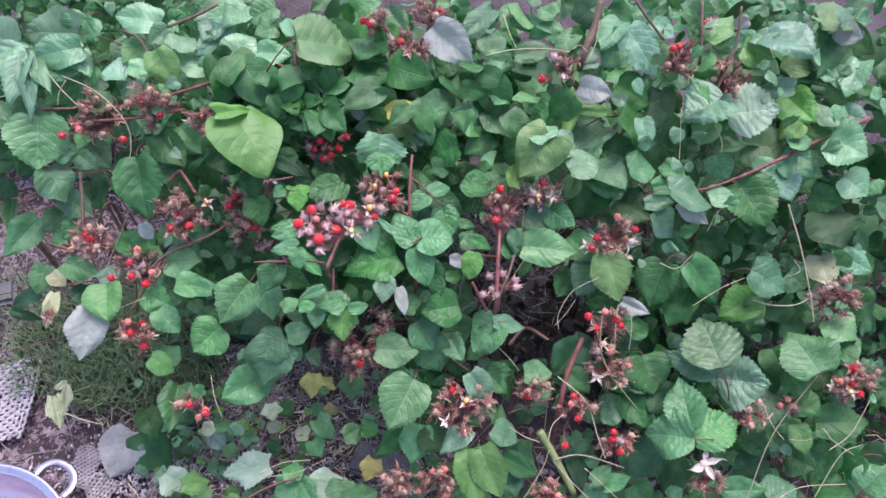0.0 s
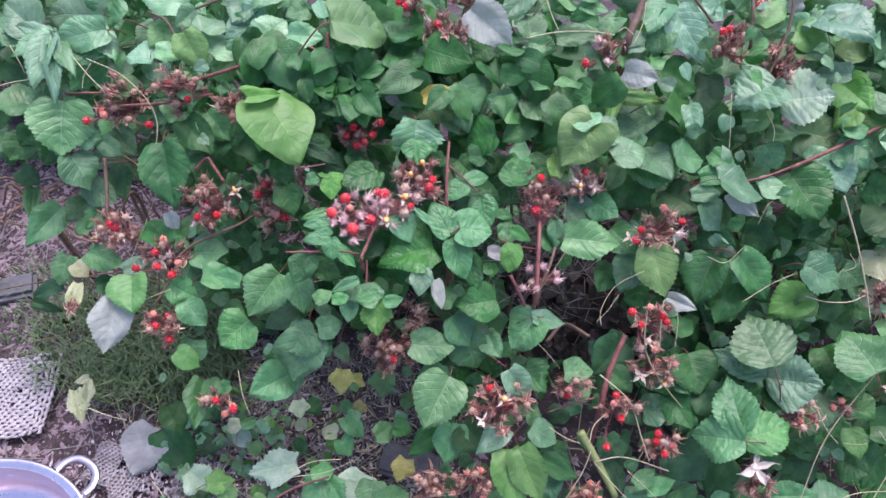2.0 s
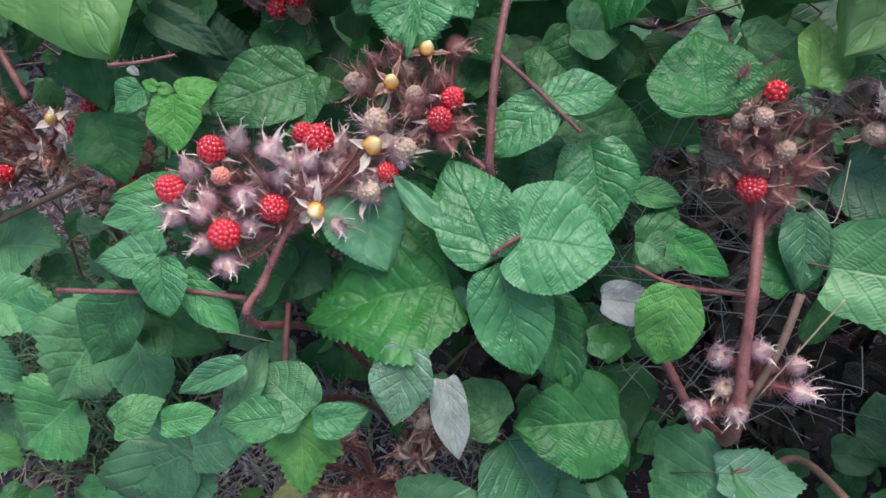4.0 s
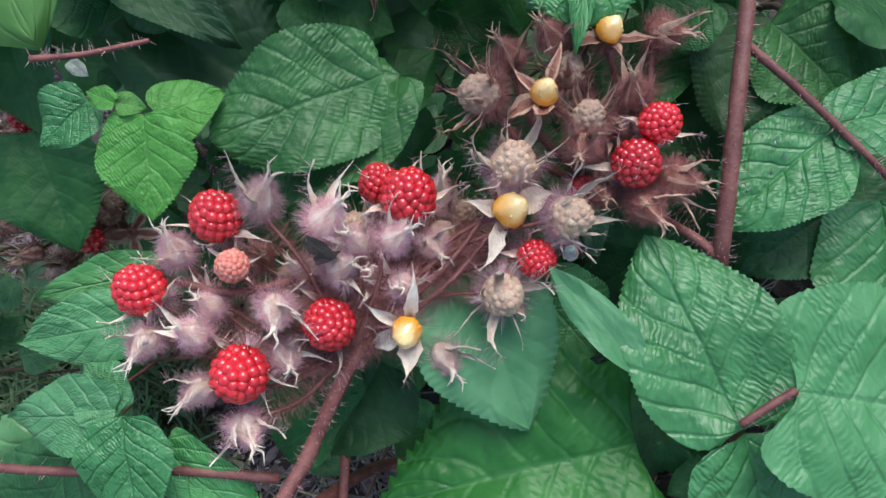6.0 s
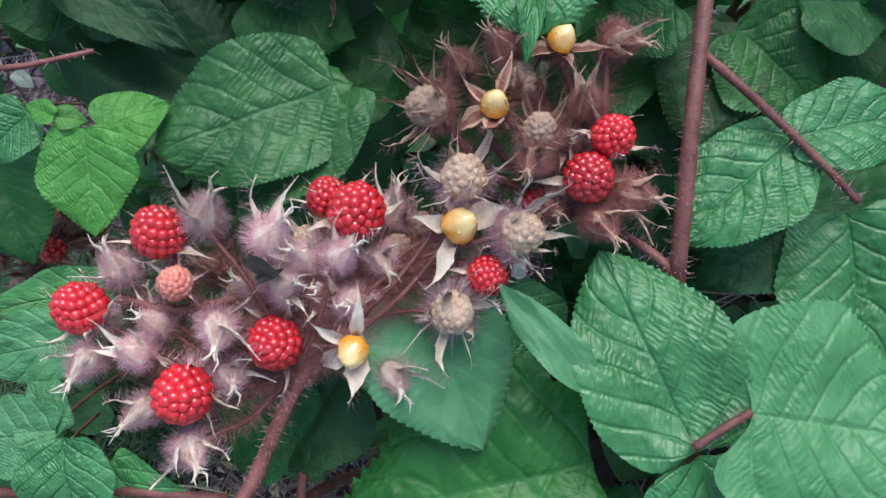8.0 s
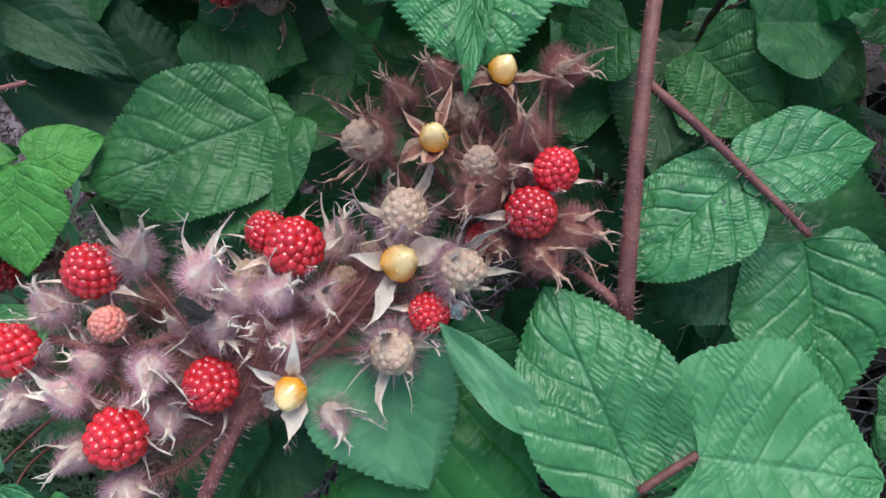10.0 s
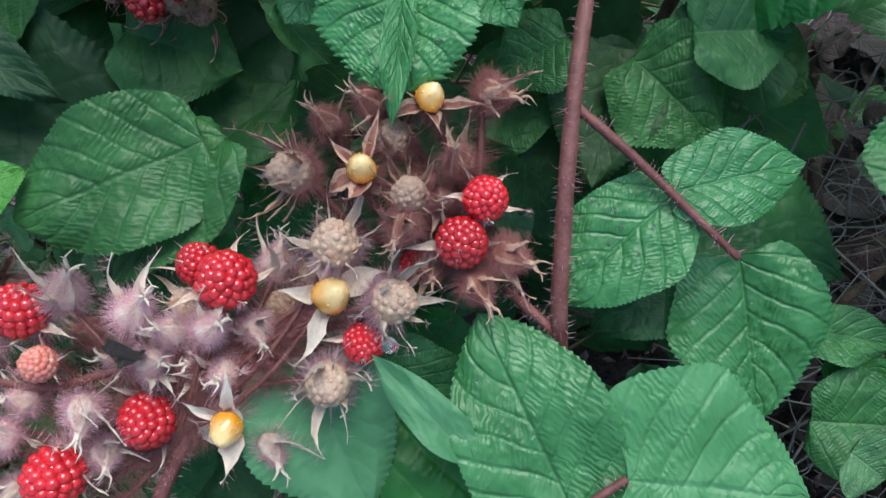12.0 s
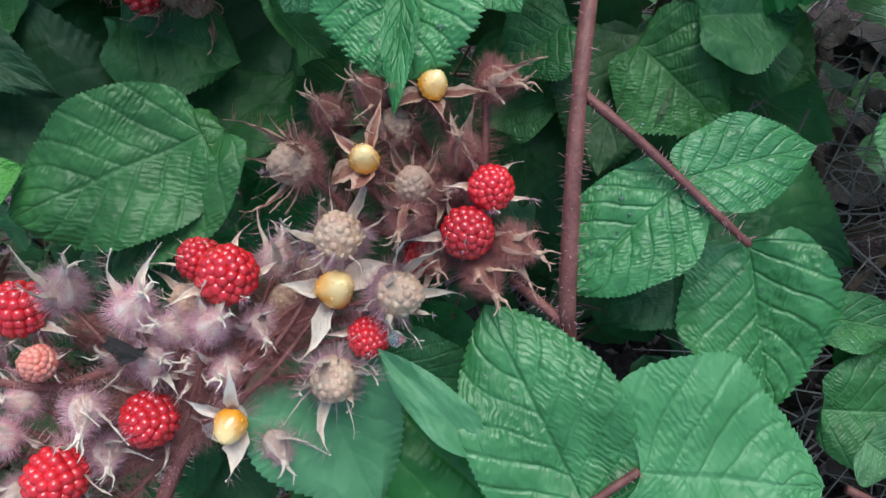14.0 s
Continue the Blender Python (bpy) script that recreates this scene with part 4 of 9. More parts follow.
stem(PL, "cane", BROWN, [(0.068, 0.250, -0.01), (0.091, 0.280, 0.2), (0.122, 0.247, 0.249)], 0.0032, 0.0018, 0)
leaf(PL, "Y", "c", (-0.1806, 0.0637, 0.4805), (-0.1467, 0.0958, 0.4649), 0.0237, (0.48, -0.08, 0.88), 1)
leaf(PL, "Y", "c", (-0.1636, 0.0764, 0.4633), (-0.1144, 0.0195, 0.4426), 0.0846, (0.34, -0.05, 0.94), 2)
leaf(PL, "Y", "c", (0.2174, 0.0911, 0.4482), (0.1807, 0.0496, 0.4163), 0.0655, (-0.09, -0.55, 0.83), 1)

PL = plant("blackberry_bramble", (0.46, -0.02, 0), "low blackberry bramble with pale pleated toothed leaves", "bramble", "")
stem(PL, "cane", BROWN, [(0.467, 0.010, -0.01), (0.463, 0.040, 0.2), (0.480, 0.049, 0.244)], 0.0032, 0.0018, 0)
stem(PL, "cane", BROWN, [(0.460, 0.010, -0.01), (0.507, 0.040, 0.2), (0.506, 0.033, 0.231)], 0.0032, 0.0018, 0)
leaf(PL, "b", "k", (0.4399, 0.1537, 0.4729), (0.3866, 0.1293, 0.4575), 0.0831, (-0.25, -0.07, 0.97), 3)
leaf(PL, "q", "k", (0.4505, 0.1451, 0.4514), (0.5075, 0.1342, 0.4771), 0.0709, (-0.42, -0.60, 0.68), 0)
leaf(PL, "s", "k", (0.4351, -0.1376, 0.2941), (0.4201, -0.0637, 0.3049), 0.0754, (-0.30, -0.20, 0.93), 0)
leaf(PL, "k", "k", (0.4391, -0.1342, 0.2674), (0.3835, -0.0988, 0.2638), 0.0394, (-0.31, -0.40, 0.86), 2)
leaf(PL, "s", "k", (0.3981, -0.1984, 0.2545), (0.3916, -0.1307, 0.2636), 0.0534, (-0.41, -0.16, 0.90), 3)
leaf(PL, "s", "k", (0.3976, -0.2111, 0.2539), (0.3435, -0.1915, 0.2236), 0.0572, (-0.55, -0.31, 0.78), 4)
leaf(PL, "s", "k", (0.4027, -0.2045, 0.2395), (0.4715, -0.1783, 0.2429), 0.0555, (-0.01, -0.11, 0.99), 0)
leaf(PL, "k", "k", (0.4500, -0.1206, 0.2393), (0.5075, -0.1385, 0.2603), 0.0642, (-0.43, -0.50, 0.75), 1)

PL = plant("wineberry_bush", (-0.55, 0.1, 0), "wineberry bush beside bare soil with few ripe berries", "shrub", "wineberry bushes")
stem(PL, "cane", BROWN, [(-0.532, 0.130, -0.01), (-0.595, 0.160, 0.2), (-0.617, 0.140, 0.184)], 0.0032, 0.0018, 0)
stem(PL, "cane", BROWN, [(-0.533, 0.130, -0.01), (-0.581, 0.160, 0.2), (-0.608, 0.124, 0.253)], 0.0032, 0.0018, 0)
leaf(PL, "b", "s", (-0.4776, 0.1976, 0.4534), (-0.5209, 0.2238, 0.4796), 0.0526, (0.15, -0.56, 0.82), 0)
leaf(PL, "s", "g", (-0.4896, 0.2228, 0.4484), (-0.5120, 0.1728, 0.4513), 0.0751, (0.08, 0.02, 1.00), 1)
leaf(PL, "s", "g", (-0.4811, 0.1364, 0.3861), (-0.5256, 0.1280, 0.4107), 0.0570, (0.48, 0.03, 0.88), 3)
leaf(PL, "z", "s", (-0.4769, 0.1176, 0.3783), (-0.5071, 0.0967, 0.3820), 0.0446, (0.17, -0.07, 0.98), 4)
leaf(PL, "g", "g", (-0.4819, 0.0924, 0.3741), (-0.4993, 0.0654, 0.3583), 0.0366, (0.33, -0.63, 0.70), 1)
leaf(PL, "s", "g", (-0.5369, 0.1162, 0.3502), (-0.5128, 0.0989, 0.3424), 0.0348, (-0.06, -0.48, 0.87), 2)
leaf(PL, "e", "s", (-0.5128, 0.0880, 0.3181), (-0.4893, 0.0767, 0.3051), 0.0283, (0.20, -0.52, 0.83), 4)
leaf(PL, "e", "s", (-0.4972, 0.0762, 0.2983), (-0.4818, 0.0235, 0.2941), 0.0189, (0.28, 0.01, 0.96), 0)
leaf(PL, "e", "s", (-0.4547, -0.0183, 0.2132), (-0.4997, -0.0308, 0.2026), 0.0301, (-0.16, -0.24, 0.96), 3)
leaf(PL, "e", "s", (-0.4994, -0.0341, 0.1909), (-0.4647, -0.0378, 0.1740), 0.0149, (0.27, -0.66, 0.70), 4)

PL = plant("wineberry_bush", (-0.4, 0.1, 0), "wineberry bush with drooping fruit and a pale dry leaf", "shrub", "wineberry bushes")
stem(PL, "cane", BROWN, [(-0.393, 0.130, -0.01), (-0.426, 0.160, 0.2), (-0.418, 0.172, 0.223)], 0.0032, 0.0018, 0)
stem(PL, "cane", BROWN, [(-0.410, 0.130, -0.01), (-0.417, 0.160, 0.2), (-0.433, 0.100, 0.191)], 0.0032, 0.0018, 0)
leaf(PL, "b", "s", (-0.3921, 0.2139, 0.4734), (-0.4817, 0.2217, 0.4667), 0.0639, (-0.11, -0.59, 0.80), 2)
leaf(PL, "b", "s", (-0.3835, 0.1928, 0.4672), (-0.4387, 0.1625, 0.4719), 0.0461, (0.36, -0.54, 0.76), 3)
leaf(PL, "b", "s", (-0.4455, 0.1752, 0.4668), (-0.4746, 0.1362, 0.4725), 0.0307, (0.26, -0.05, 0.97), 4)
leaf(PL, "b", "s", (-0.4426, 0.1708, 0.4701), (-0.4493, 0.1022, 0.4511), 0.0303, (0.01, -0.27, 0.96), 0)
leaf(PL, "b", "s", (-0.4428, 0.1712, 0.4698), (-0.4206, 0.0878, 0.4403), 0.0248, (0.25, -0.26, 0.93), 1)
leaf(PL, "b", "s", (-0.4482, 0.1792, 0.4638), (-0.3974, 0.1164, 0.4606), 0.0220, (0.23, 0.14, 0.96), 2)
leaf(PL, "b", "s", (-0.4523, 0.1852, 0.4594), (-0.4853, 0.1806, 0.4788), 0.0215, (0.51, -0.32, 0.80), 3)
leaf(PL, "s", "g", (-0.3836, 0.2340, 0.4860), (-0.3998, 0.2017, 0.4600), 0.0508, (0.03, -0.64, 0.77), 4)
leaf(PL, "b", "s", (-0.4171, 0.2168, 0.4572), (-0.3739, 0.1678, 0.4494), 0.0396, (0.13, -0.04, 0.99), 0)
leaf(PL, "s", "g", (-0.3881, 0.1881, 0.4486), (-0.4387, 0.1503, 0.4511), 0.0343, (0.30, -0.34, 0.89), 1)
leaf(PL, "s", "g", (-0.3882, 0.2120, 0.4270), (-0.4458, 0.1564, 0.4007), 0.0520, (0.12, -0.52, 0.85), 2)
leaf(PL, "b", "s", (-0.3906, 0.1872, 0.4620), (-0.3703, 0.1730, 0.4432), 0.0244, (0.52, -0.32, 0.79), 3)
leaf(PL, "b", "s", (-0.3968, 0.1899, 0.4244), (-0.3700, 0.2083, 0.4031), 0.0386, (0.63, -0.03, 0.78), 4)
leaf(PL, "b", "s", (-0.3287, 0.1763, 0.4391), (-0.3588, 0.1736, 0.4479), 0.0528, (0.26, 0.18, 0.95), 0)
leaf(PL, "b", "s", (-0.3392, 0.1637, 0.4254), (-0.3147, 0.1814, 0.4226), 0.0385, (0.21, -0.14, 0.97), 2)
leaf(PL, "Y", "s", (-0.3151, 0.2281, 0.4561), (-0.3330, 0.1891, 0.4576), 0.0338, (0.32, -0.11, 0.94), 4)
leaf(PL, "s", "g", (-0.3526, 0.2577, 0.4337), (-0.3686, 0.2187, 0.4234), 0.0297, (0.22, -0.33, 0.92), 0)
leaf(PL, "Y", "s", (-0.3516, 0.1349, 0.4134), (-0.3739, 0.1497, 0.4312), 0.0324, (0.39, -0.40, 0.83), 0)
leaf(PL, "s", "g", (-0.4250, 0.1109, 0.4208), (-0.4220, 0.0538, 0.3823), 0.0697, (0.36, -0.51, 0.78), 1)
leaf(PL, "s", "g", (-0.4484, 0.0969, 0.4108), (-0.4388, 0.1548, 0.4137), 0.0538, (0.29, -0.10, 0.95), 2)
leaf(PL, "e", "s", (-0.4662, 0.0989, 0.3830), (-0.4825, 0.0757, 0.3737), 0.0313, (0.51, -0.60, 0.61), 0)
leaf(PL, "s", "g", (-0.3829, 0.1459, 0.3652), (-0.3819, 0.0926, 0.3610), 0.0417, (0.51, -0.06, 0.86), 1)
leaf(PL, "s", "g", (-0.3827, 0.1165, 0.3712), (-0.3542, 0.0942, 0.3492), 0.0338, (0.18, -0.57, 0.80), 2)
leaf(PL, "s", "g", (-0.4114, 0.0851, 0.3878), (-0.3844, 0.0906, 0.3798), 0.0329, (0.34, -0.58, 0.74), 3)
leaf(PL, "s", "s", (-0.3894, 0.0943, 0.3730), (-0.3644, 0.0804, 0.3639), 0.0256, (0.02, -0.52, 0.85), 4)
leaf(PL, "g", "g", (-0.4415, 0.0950, 0.3716), (-0.4512, 0.0578, 0.3662), 0.0410, (0.47, -0.24, 0.85), 0)
leaf(PL, "s", "s", (-0.4168, 0.0648, 0.3730), (-0.3893, 0.0378, 0.3449), 0.0508, (0.65, -0.11, 0.75), 2)
leaf(PL, "s", "s", (-0.4121, 0.0626, 0.3235), (-0.3777, 0.0372, 0.3205), 0.0397, (-0.34, -0.55, 0.76), 3)
leaf(PL, "s", "s", (-0.4536, 0.0514, 0.2899), (-0.4783, -0.0084, 0.2860), 0.0452, (0.49, -0.26, 0.83), 1)
leaf(PL, "s", "s", (-0.4215, 0.0579, 0.2944), (-0.4345, 0.0249, 0.2984), 0.0330, (0.57, -0.12, 0.81), 2)
leaf(PL, "s", "s", (-0.3967, 0.0454, 0.2987), (-0.4035, 0.0141, 0.2998), 0.0291, (0.61, -0.11, 0.78), 3)
leaf(PL, "s", "s", (-0.4073, 0.0228, 0.2892), (-0.4267, 0.0167, 0.2914), 0.0263, (0.17, -0.20, 0.97), 4)
leaf(PL, "s", "s", (-0.3933, -0.0228, 0.2921), (-0.3477, -0.0394, 0.2912), 0.0311, (-0.14, -0.44, 0.89), 2)
leaf(PL, "s", "s", (-0.4392, 0.0012, 0.2529), (-0.4527, -0.0322, 0.2327), 0.0365, (0.02, -0.52, 0.85), 3)
leaf(PL, "w", "s", (-0.4287, -0.0127, 0.2531), (-0.4098, -0.0234, 0.2449), 0.0242, (0.32, -0.15, 0.94), 4)
leaf(PL, "Y", "s", (-0.3301, -0.0529, 0.2926), (-0.3194, -0.0993, 0.2848), 0.0476, (-0.15, -0.20, 0.97), 0)
leaf(PL, "b", "s", (-0.3471, -0.0409, 0.2824), (-0.3114, -0.0206, 0.2865), 0.0252, (0.12, -0.40, 0.91), 1)
leaf(PL, "e", "s", (-0.3849, -0.0490, 0.2592), (-0.3625, -0.0344, 0.2499), 0.0243, (0.57, -0.43, 0.70), 2)
leaf(PL, "p", "g", (-0.3453, -0.0806, 0.2750), (-0.3520, -0.1380, 0.2440), 0.0476, (0.41, -0.47, 0.78), 0)
leaf(PL, "w", "s", (-0.4083, -0.0482, 0.2599), (-0.4082, -0.0941, 0.2483), 0.0196, (0.32, -0.23, 0.92), 1)
leaf(PL, "Y", "s", (-0.3227, 0.0650, 0.3656), (-0.3241, 0.0394, 0.3545), 0.0217, (0.13, -0.40, 0.91), 2)
leaf(PL, "g", "g", (-0.3977, 0.1076, 0.3070), (-0.3779, 0.0682, 0.2979), 0.0395, (-0.04, -0.24, 0.97), 3)
leaf(PL, "w", "l", (-0.4224, -0.1097, 0.1200), (-0.4178, -0.1416, 0.1080), 0.0159, (0.50, -0.10, 0.85), 1)
leaf(PL, "w", "l", (-0.4381, -0.1238, 0.1150), (-0.4185, -0.1646, 0.1030), 0.0253, (0.40, -0.10, 0.90), 3)
leaf(PL, "w", "s", (-0.4236, -0.1062, 0.1200), (-0.4494, -0.1083, 0.1080), 0.0127, (0.30, -0.20, 0.90), 2)
# A flat grey slab lying on the soil, shaped here as a leaf blade.
leaf(PL, "o", "s", (-0.3511, -0.1345, 0.0339), (-0.3653, -0.2014, 0.0280), 0.0633, (0.23, -0.13, 0.97), 2)
loose_cluster(PL, (-0.3586, 0.1215, 0.4166), 0.0317, 19, [(-0.3946, 0.0909, 0.4067), (-0.3179, 0.0893, 0.4070)], 100, True)
loose_cluster(PL, (-0.3578, -0.0039, 0.3156), 0.0274, 21, [(-0.3538, -0.0093, 0.3268), (-0.3590, -0.0061, 0.3292)], 106)
loose_cluster(PL, (-0.4081, -0.0796, 0.2513), 0.0101, 3, [], 137)
stem(PL, "cane", BROWN, [(-0.3782, 0.0678, 0.3669), (-0.3734, 0.0394, 0.3444), (-0.3697, 0.0053, 0.3172), (-0.3890, 0.0013, 0.2368)], 0.0021, 0.0026, 0)
stem(PL, "cane", CANE, [(-0.3868, 0.1313, 0.4176), (-0.4238, 0.1301, 0.4142), (-0.4794, 0.1368, 0.3907)], 0.0014, 0.0018, 0)
stem(PL, "cane", CANE, [(-0.3638, 0.1189, 0.4091), (-0.3050, 0.1219, 0.4154), (-0.2468, 0.1304, 0.4262)], 0.0016, 0.0020, 60)
stem(PL, "cane", BROWN, [(-0.3328, 0.2096, 0.4843), (-0.3102, 0.2011, 0.4789), (-0.2958, 0.1841, 0.4662), (-0.3063, 0.1983, 0.4769)], 0.0014, 0.0018, 0)

PL = plant("wineberry_bush", (-0.24, 0.1, 0), "wineberry bush with broad green leaves and dense fruit", "shrub", "wineberry bushes")
stem(PL, "cane", BROWN, [(-0.247, 0.130, -0.01), (-0.275, 0.160, 0.2), (-0.243, 0.175, 0.212)], 0.0032, 0.0018, 0)
stem(PL, "cane", BROWN, [(-0.248, 0.130, -0.01), (-0.265, 0.160, 0.2), (-0.250, 0.138, 0.191)], 0.0032, 0.0018, 0)
leaf(PL, "b", "s", (-0.3213, 0.1722, 0.4558), (-0.2907, 0.1726, 0.4515), 0.0319, (0.14, -0.30, 0.94), 1)
leaf(PL, "b", "s", (-0.2903, 0.2351, 0.4788), (-0.3412, 0.2289, 0.5001), 0.0479, (0.40, -0.37, 0.84), 3)
leaf(PL, "Y", "s", (-0.2764, 0.1653, 0.4890), (-0.2544, 0.1368, 0.4564), 0.0437, (0.11, -0.71, 0.70), 1)
leaf(PL, "s", "g", (-0.2761, 0.2204, 0.4850), (-0.2941, 0.1900, 0.4791), 0.0259, (0.42, -0.41, 0.81), 2)
leaf(PL, "b", "s", (-0.2603, 0.1778, 0.4814), (-0.2426, 0.2169, 0.4811), 0.0368, (0.35, -0.15, 0.92), 3)
leaf(PL, "b", "s", (-0.2514, 0.1650, 0.4596), (-0.2257, 0.2039, 0.4630), 0.0470, (0.23, -0.24, 0.94), 4)
leaf(PL, "e", "s", (-0.2849, 0.1140, 0.3951), (-0.2484, 0.0703, 0.3920), 0.0435, (-0.28, -0.30, 0.91), 3)
leaf(PL, "s", "g", (-0.2573, 0.1229, 0.4037), (-0.2265, 0.0936, 0.3854), 0.0407, (-0.04, -0.56, 0.83), 4)
leaf(PL, "g", "g", (-0.2322, 0.1108, 0.3772), (-0.2575, 0.0795, 0.3623), 0.0342, (-0.02, -0.42, 0.91), 0)
leaf(PL, "s", "g", (-0.2291, 0.1452, 0.3786), (-0.2366, 0.1160, 0.3537), 0.0374, (-0.10, -0.63, 0.77), 1)
leaf(PL, "g", "g", (-0.2974, 0.0681, 0.4001), (-0.2791, 0.0027, 0.3556), 0.0543, (-0.04, -0.57, 0.82), 2)
leaf(PL, "s", "s", (-0.2546, 0.0857, 0.3688), (-0.2814, 0.0632, 0.3664), 0.0316, (-0.03, -0.07, 1.00), 3)
leaf(PL, "b", "s", (-0.1994, 0.2485, 0.4969), (-0.2253, 0.2193, 0.4973), 0.0272, (0.42, -0.36, 0.83), 4)
leaf(PL, "b", "s", (-0.2084, 0.2424, 0.4894), (-0.2260, 0.1988, 0.4884), 0.0406, (0.09, -0.06, 0.99), 0)
leaf(PL, "b", "s", (-0.1950, 0.2238, 0.4938), (-0.2179, 0.2039, 0.4805), 0.0342, (0.03, -0.58, 0.81), 1)
leaf(PL, "b", "s", (-0.2071, 0.2147, 0.4765), (-0.2319, 0.1813, 0.4749), 0.0332, (0.51, -0.41, 0.76), 2)
leaf(PL, "b", "s", (-0.2077, 0.1919, 0.4665), (-0.2334, 0.1711, 0.4564), 0.0295, (0.17, -0.59, 0.79), 3)
leaf(PL, "b", "s", (-0.1870, 0.1669, 0.4813), (-0.1598, 0.1946, 0.4988), 0.0470, (0.04, -0.56, 0.83), 4)
leaf(PL, "b", "s", (-0.1747, 0.2432, 0.5074), (-0.1994, 0.2072, 0.5067), 0.0406, (0.19, -0.15, 0.97), 1)
leaf(PL, "Y", "s", (-0.1936, 0.2459, 0.4931), (-0.1873, 0.2090, 0.4874), 0.0330, (0.17, -0.12, 0.98), 2)
leaf(PL, "b", "s", (-0.1611, 0.1745, 0.4648), (-0.1907, 0.1412, 0.4377), 0.0458, (0.25, -0.74, 0.63), 2)
leaf(PL, "g", "g", (-0.2950, -0.0105, 0.3035), (-0.3311, 0.0285, 0.3094), 0.0524, (0.20, 0.04, 0.98), 0)
leaf(PL, "s", "s", (-0.2726, -0.0046, 0.3038), (-0.2874, -0.0161, 0.3018), 0.0207, (0.14, -0.34, 0.93), 1)
leaf(PL, "s", "s", (-0.2645, -0.0160, 0.2917), (-0.2258, -0.0143, 0.3033), 0.0497, (-0.27, -0.24, 0.93), 3)
leaf(PL, "s", "s", (-0.2734, -0.0234, 0.2920), (-0.2490, -0.0383, 0.2712), 0.0371, (0.47, -0.35, 0.81), 4)
leaf(PL, "s", "s", (-0.2409, -0.0562, 0.3022), (-0.2002, -0.0514, 0.2957), 0.0352, (0.18, -0.17, 0.97), 0)
leaf(PL, "s", "s", (-0.2879, -0.0527, 0.2752), (-0.2545, -0.0638, 0.2636), 0.0372, (0.12, -0.53, 0.84), 1)
leaf(PL, "s", "s", (-0.2681, -0.0695, 0.2642), (-0.2405, -0.0942, 0.2505), 0.0344, (0.02, -0.47, 0.88), 2)
leaf(PL, "g", "g", (-0.3087, 0.0874, 0.3296), (-0.2789, 0.0767, 0.3189), 0.0314, (0.14, -0.47, 0.87), 4)
leaf(PL, "s", "s", (-0.2604, -0.0931, 0.2138), (-0.2642, -0.1216, 0.2099), 0.0465, (-0.28, -0.09, 0.96), 3)
leaf(PL, "Y", "s", (-0.2737, -0.1207, 0.2304), (-0.2449, -0.1278, 0.2108), 0.0293, (0.51, -0.23, 0.83), 4)
leaf(PL, "g", "g", (-0.2430, -0.1396, 0.1935), (-0.2351, -0.2014, 0.1970), 0.0414, (0.40, 0.10, 0.91), 0)
leaf(PL, "e", "s", (-0.3053, -0.1391, 0.1198), (-0.2810, -0.1704, 0.1088), 0.0406, (0.45, 0.03, 0.89), 2)
leaf(PL, "q", "l", (-0.2762, -0.2049, 0.0600), (-0.2421, -0.2275, 0.0480), 0.0409, (0.05, -0.25, 0.96), 1)
leaf(PL, "Y", "l", (-0.2454, -0.2256, 0.0700), (-0.2124, -0.2124, 0.0580), 0.0323, (0.20, -0.20, 0.95), 2)
leaf(PL, "Y", "l", (-0.2128, -0.2227, 0.0600), (-0.2300, -0.2457, 0.0480), 0.0311, (0.05, -0.25, 0.96), 3)
leaf(PL, "w", "s", (-0.2072, -0.1603, 0.1200), (-0.2299, -0.1658, 0.1080), 0.0216, (0.30, -0.30, 0.90), 1)
leaf(PL, "s", "s", (-0.2087, -0.1657, 0.1100), (-0.1970, -0.1392, 0.0980), 0.0279, (-0.20, -0.20, 0.95), 3)
leaf(PL, "q", "s", (-0.2163, -0.1594, 0.0900), (-0.1961, -0.1757, 0.0780), 0.0237, (0.05, -0.25, 0.96), 2)
leaf(PL, "Y", "s", (-0.1942, -0.1682, 0.0800), (-0.1845, -0.1834, 0.0680), 0.0206, (0.05, -0.25, 0.96), 4)
leaf(PL, "e", "s", (-0.2887, -0.1003, 0.0600), (-0.2587, -0.1247, 0.0480), 0.0369, (0.05, -0.25, 0.96), 0)
leaf(PL, "e", "s", (-0.2599, -0.1522, 0.0500), (-0.2758, -0.1778, 0.0380), 0.0328, (0.05, -0.25, 0.96), 2)
leaf(PL, "b", "s", (-0.1817, -0.1432, 0.0900), (-0.1905, -0.1570, 0.0780), 0.0240, (0.05, -0.25, 0.96), 1)
leaf(PL, "e", "l", (-0.2653, -0.2324, 0.0500), (-0.2533, -0.2448, 0.0380), 0.0280, (0.05, -0.25, 0.96), 4)
leaf(PL, "e", "s", (-0.3402, -0.1367, 0.0321), (-0.2918, -0.1880, 0.0280), 0.0589, (-0.21, -0.27, 0.94), 3)
leaf(PL, "p", "g", (-0.2979, 0.0219, 0.3239), (-0.2861, 0.0071, 0.3059), 0.0180, (0.36, -0.60, 0.72), 3)
loose_cluster(PL, (-0.2896, 0.1318, 0.4295), 0.0331, 25, [(-0.2967, 0.1270, 0.4409), (-0.2715, 0.1127, 0.4300)], 101, True)
loose_cluster(PL, (-0.2216, 0.1183, 0.4232), 0.0201, 13, [], 102, True)
loose_cluster(PL, (-0.2424, 0.0250, 0.3466), 0.0330, 27, [(-0.2417, 0.0124, 0.3519), (-0.2283, 0.0039, 0.3454), (-0.2517, 0.0016, 0.3430)], 103)
loose_cluster(PL, (-0.1704, 0.0349, 0.3594), 0.0172, 7, [(-0.1713, 0.0327, 0.3731), (-0.1792, 0.0231, 0.3651)], 104, True)
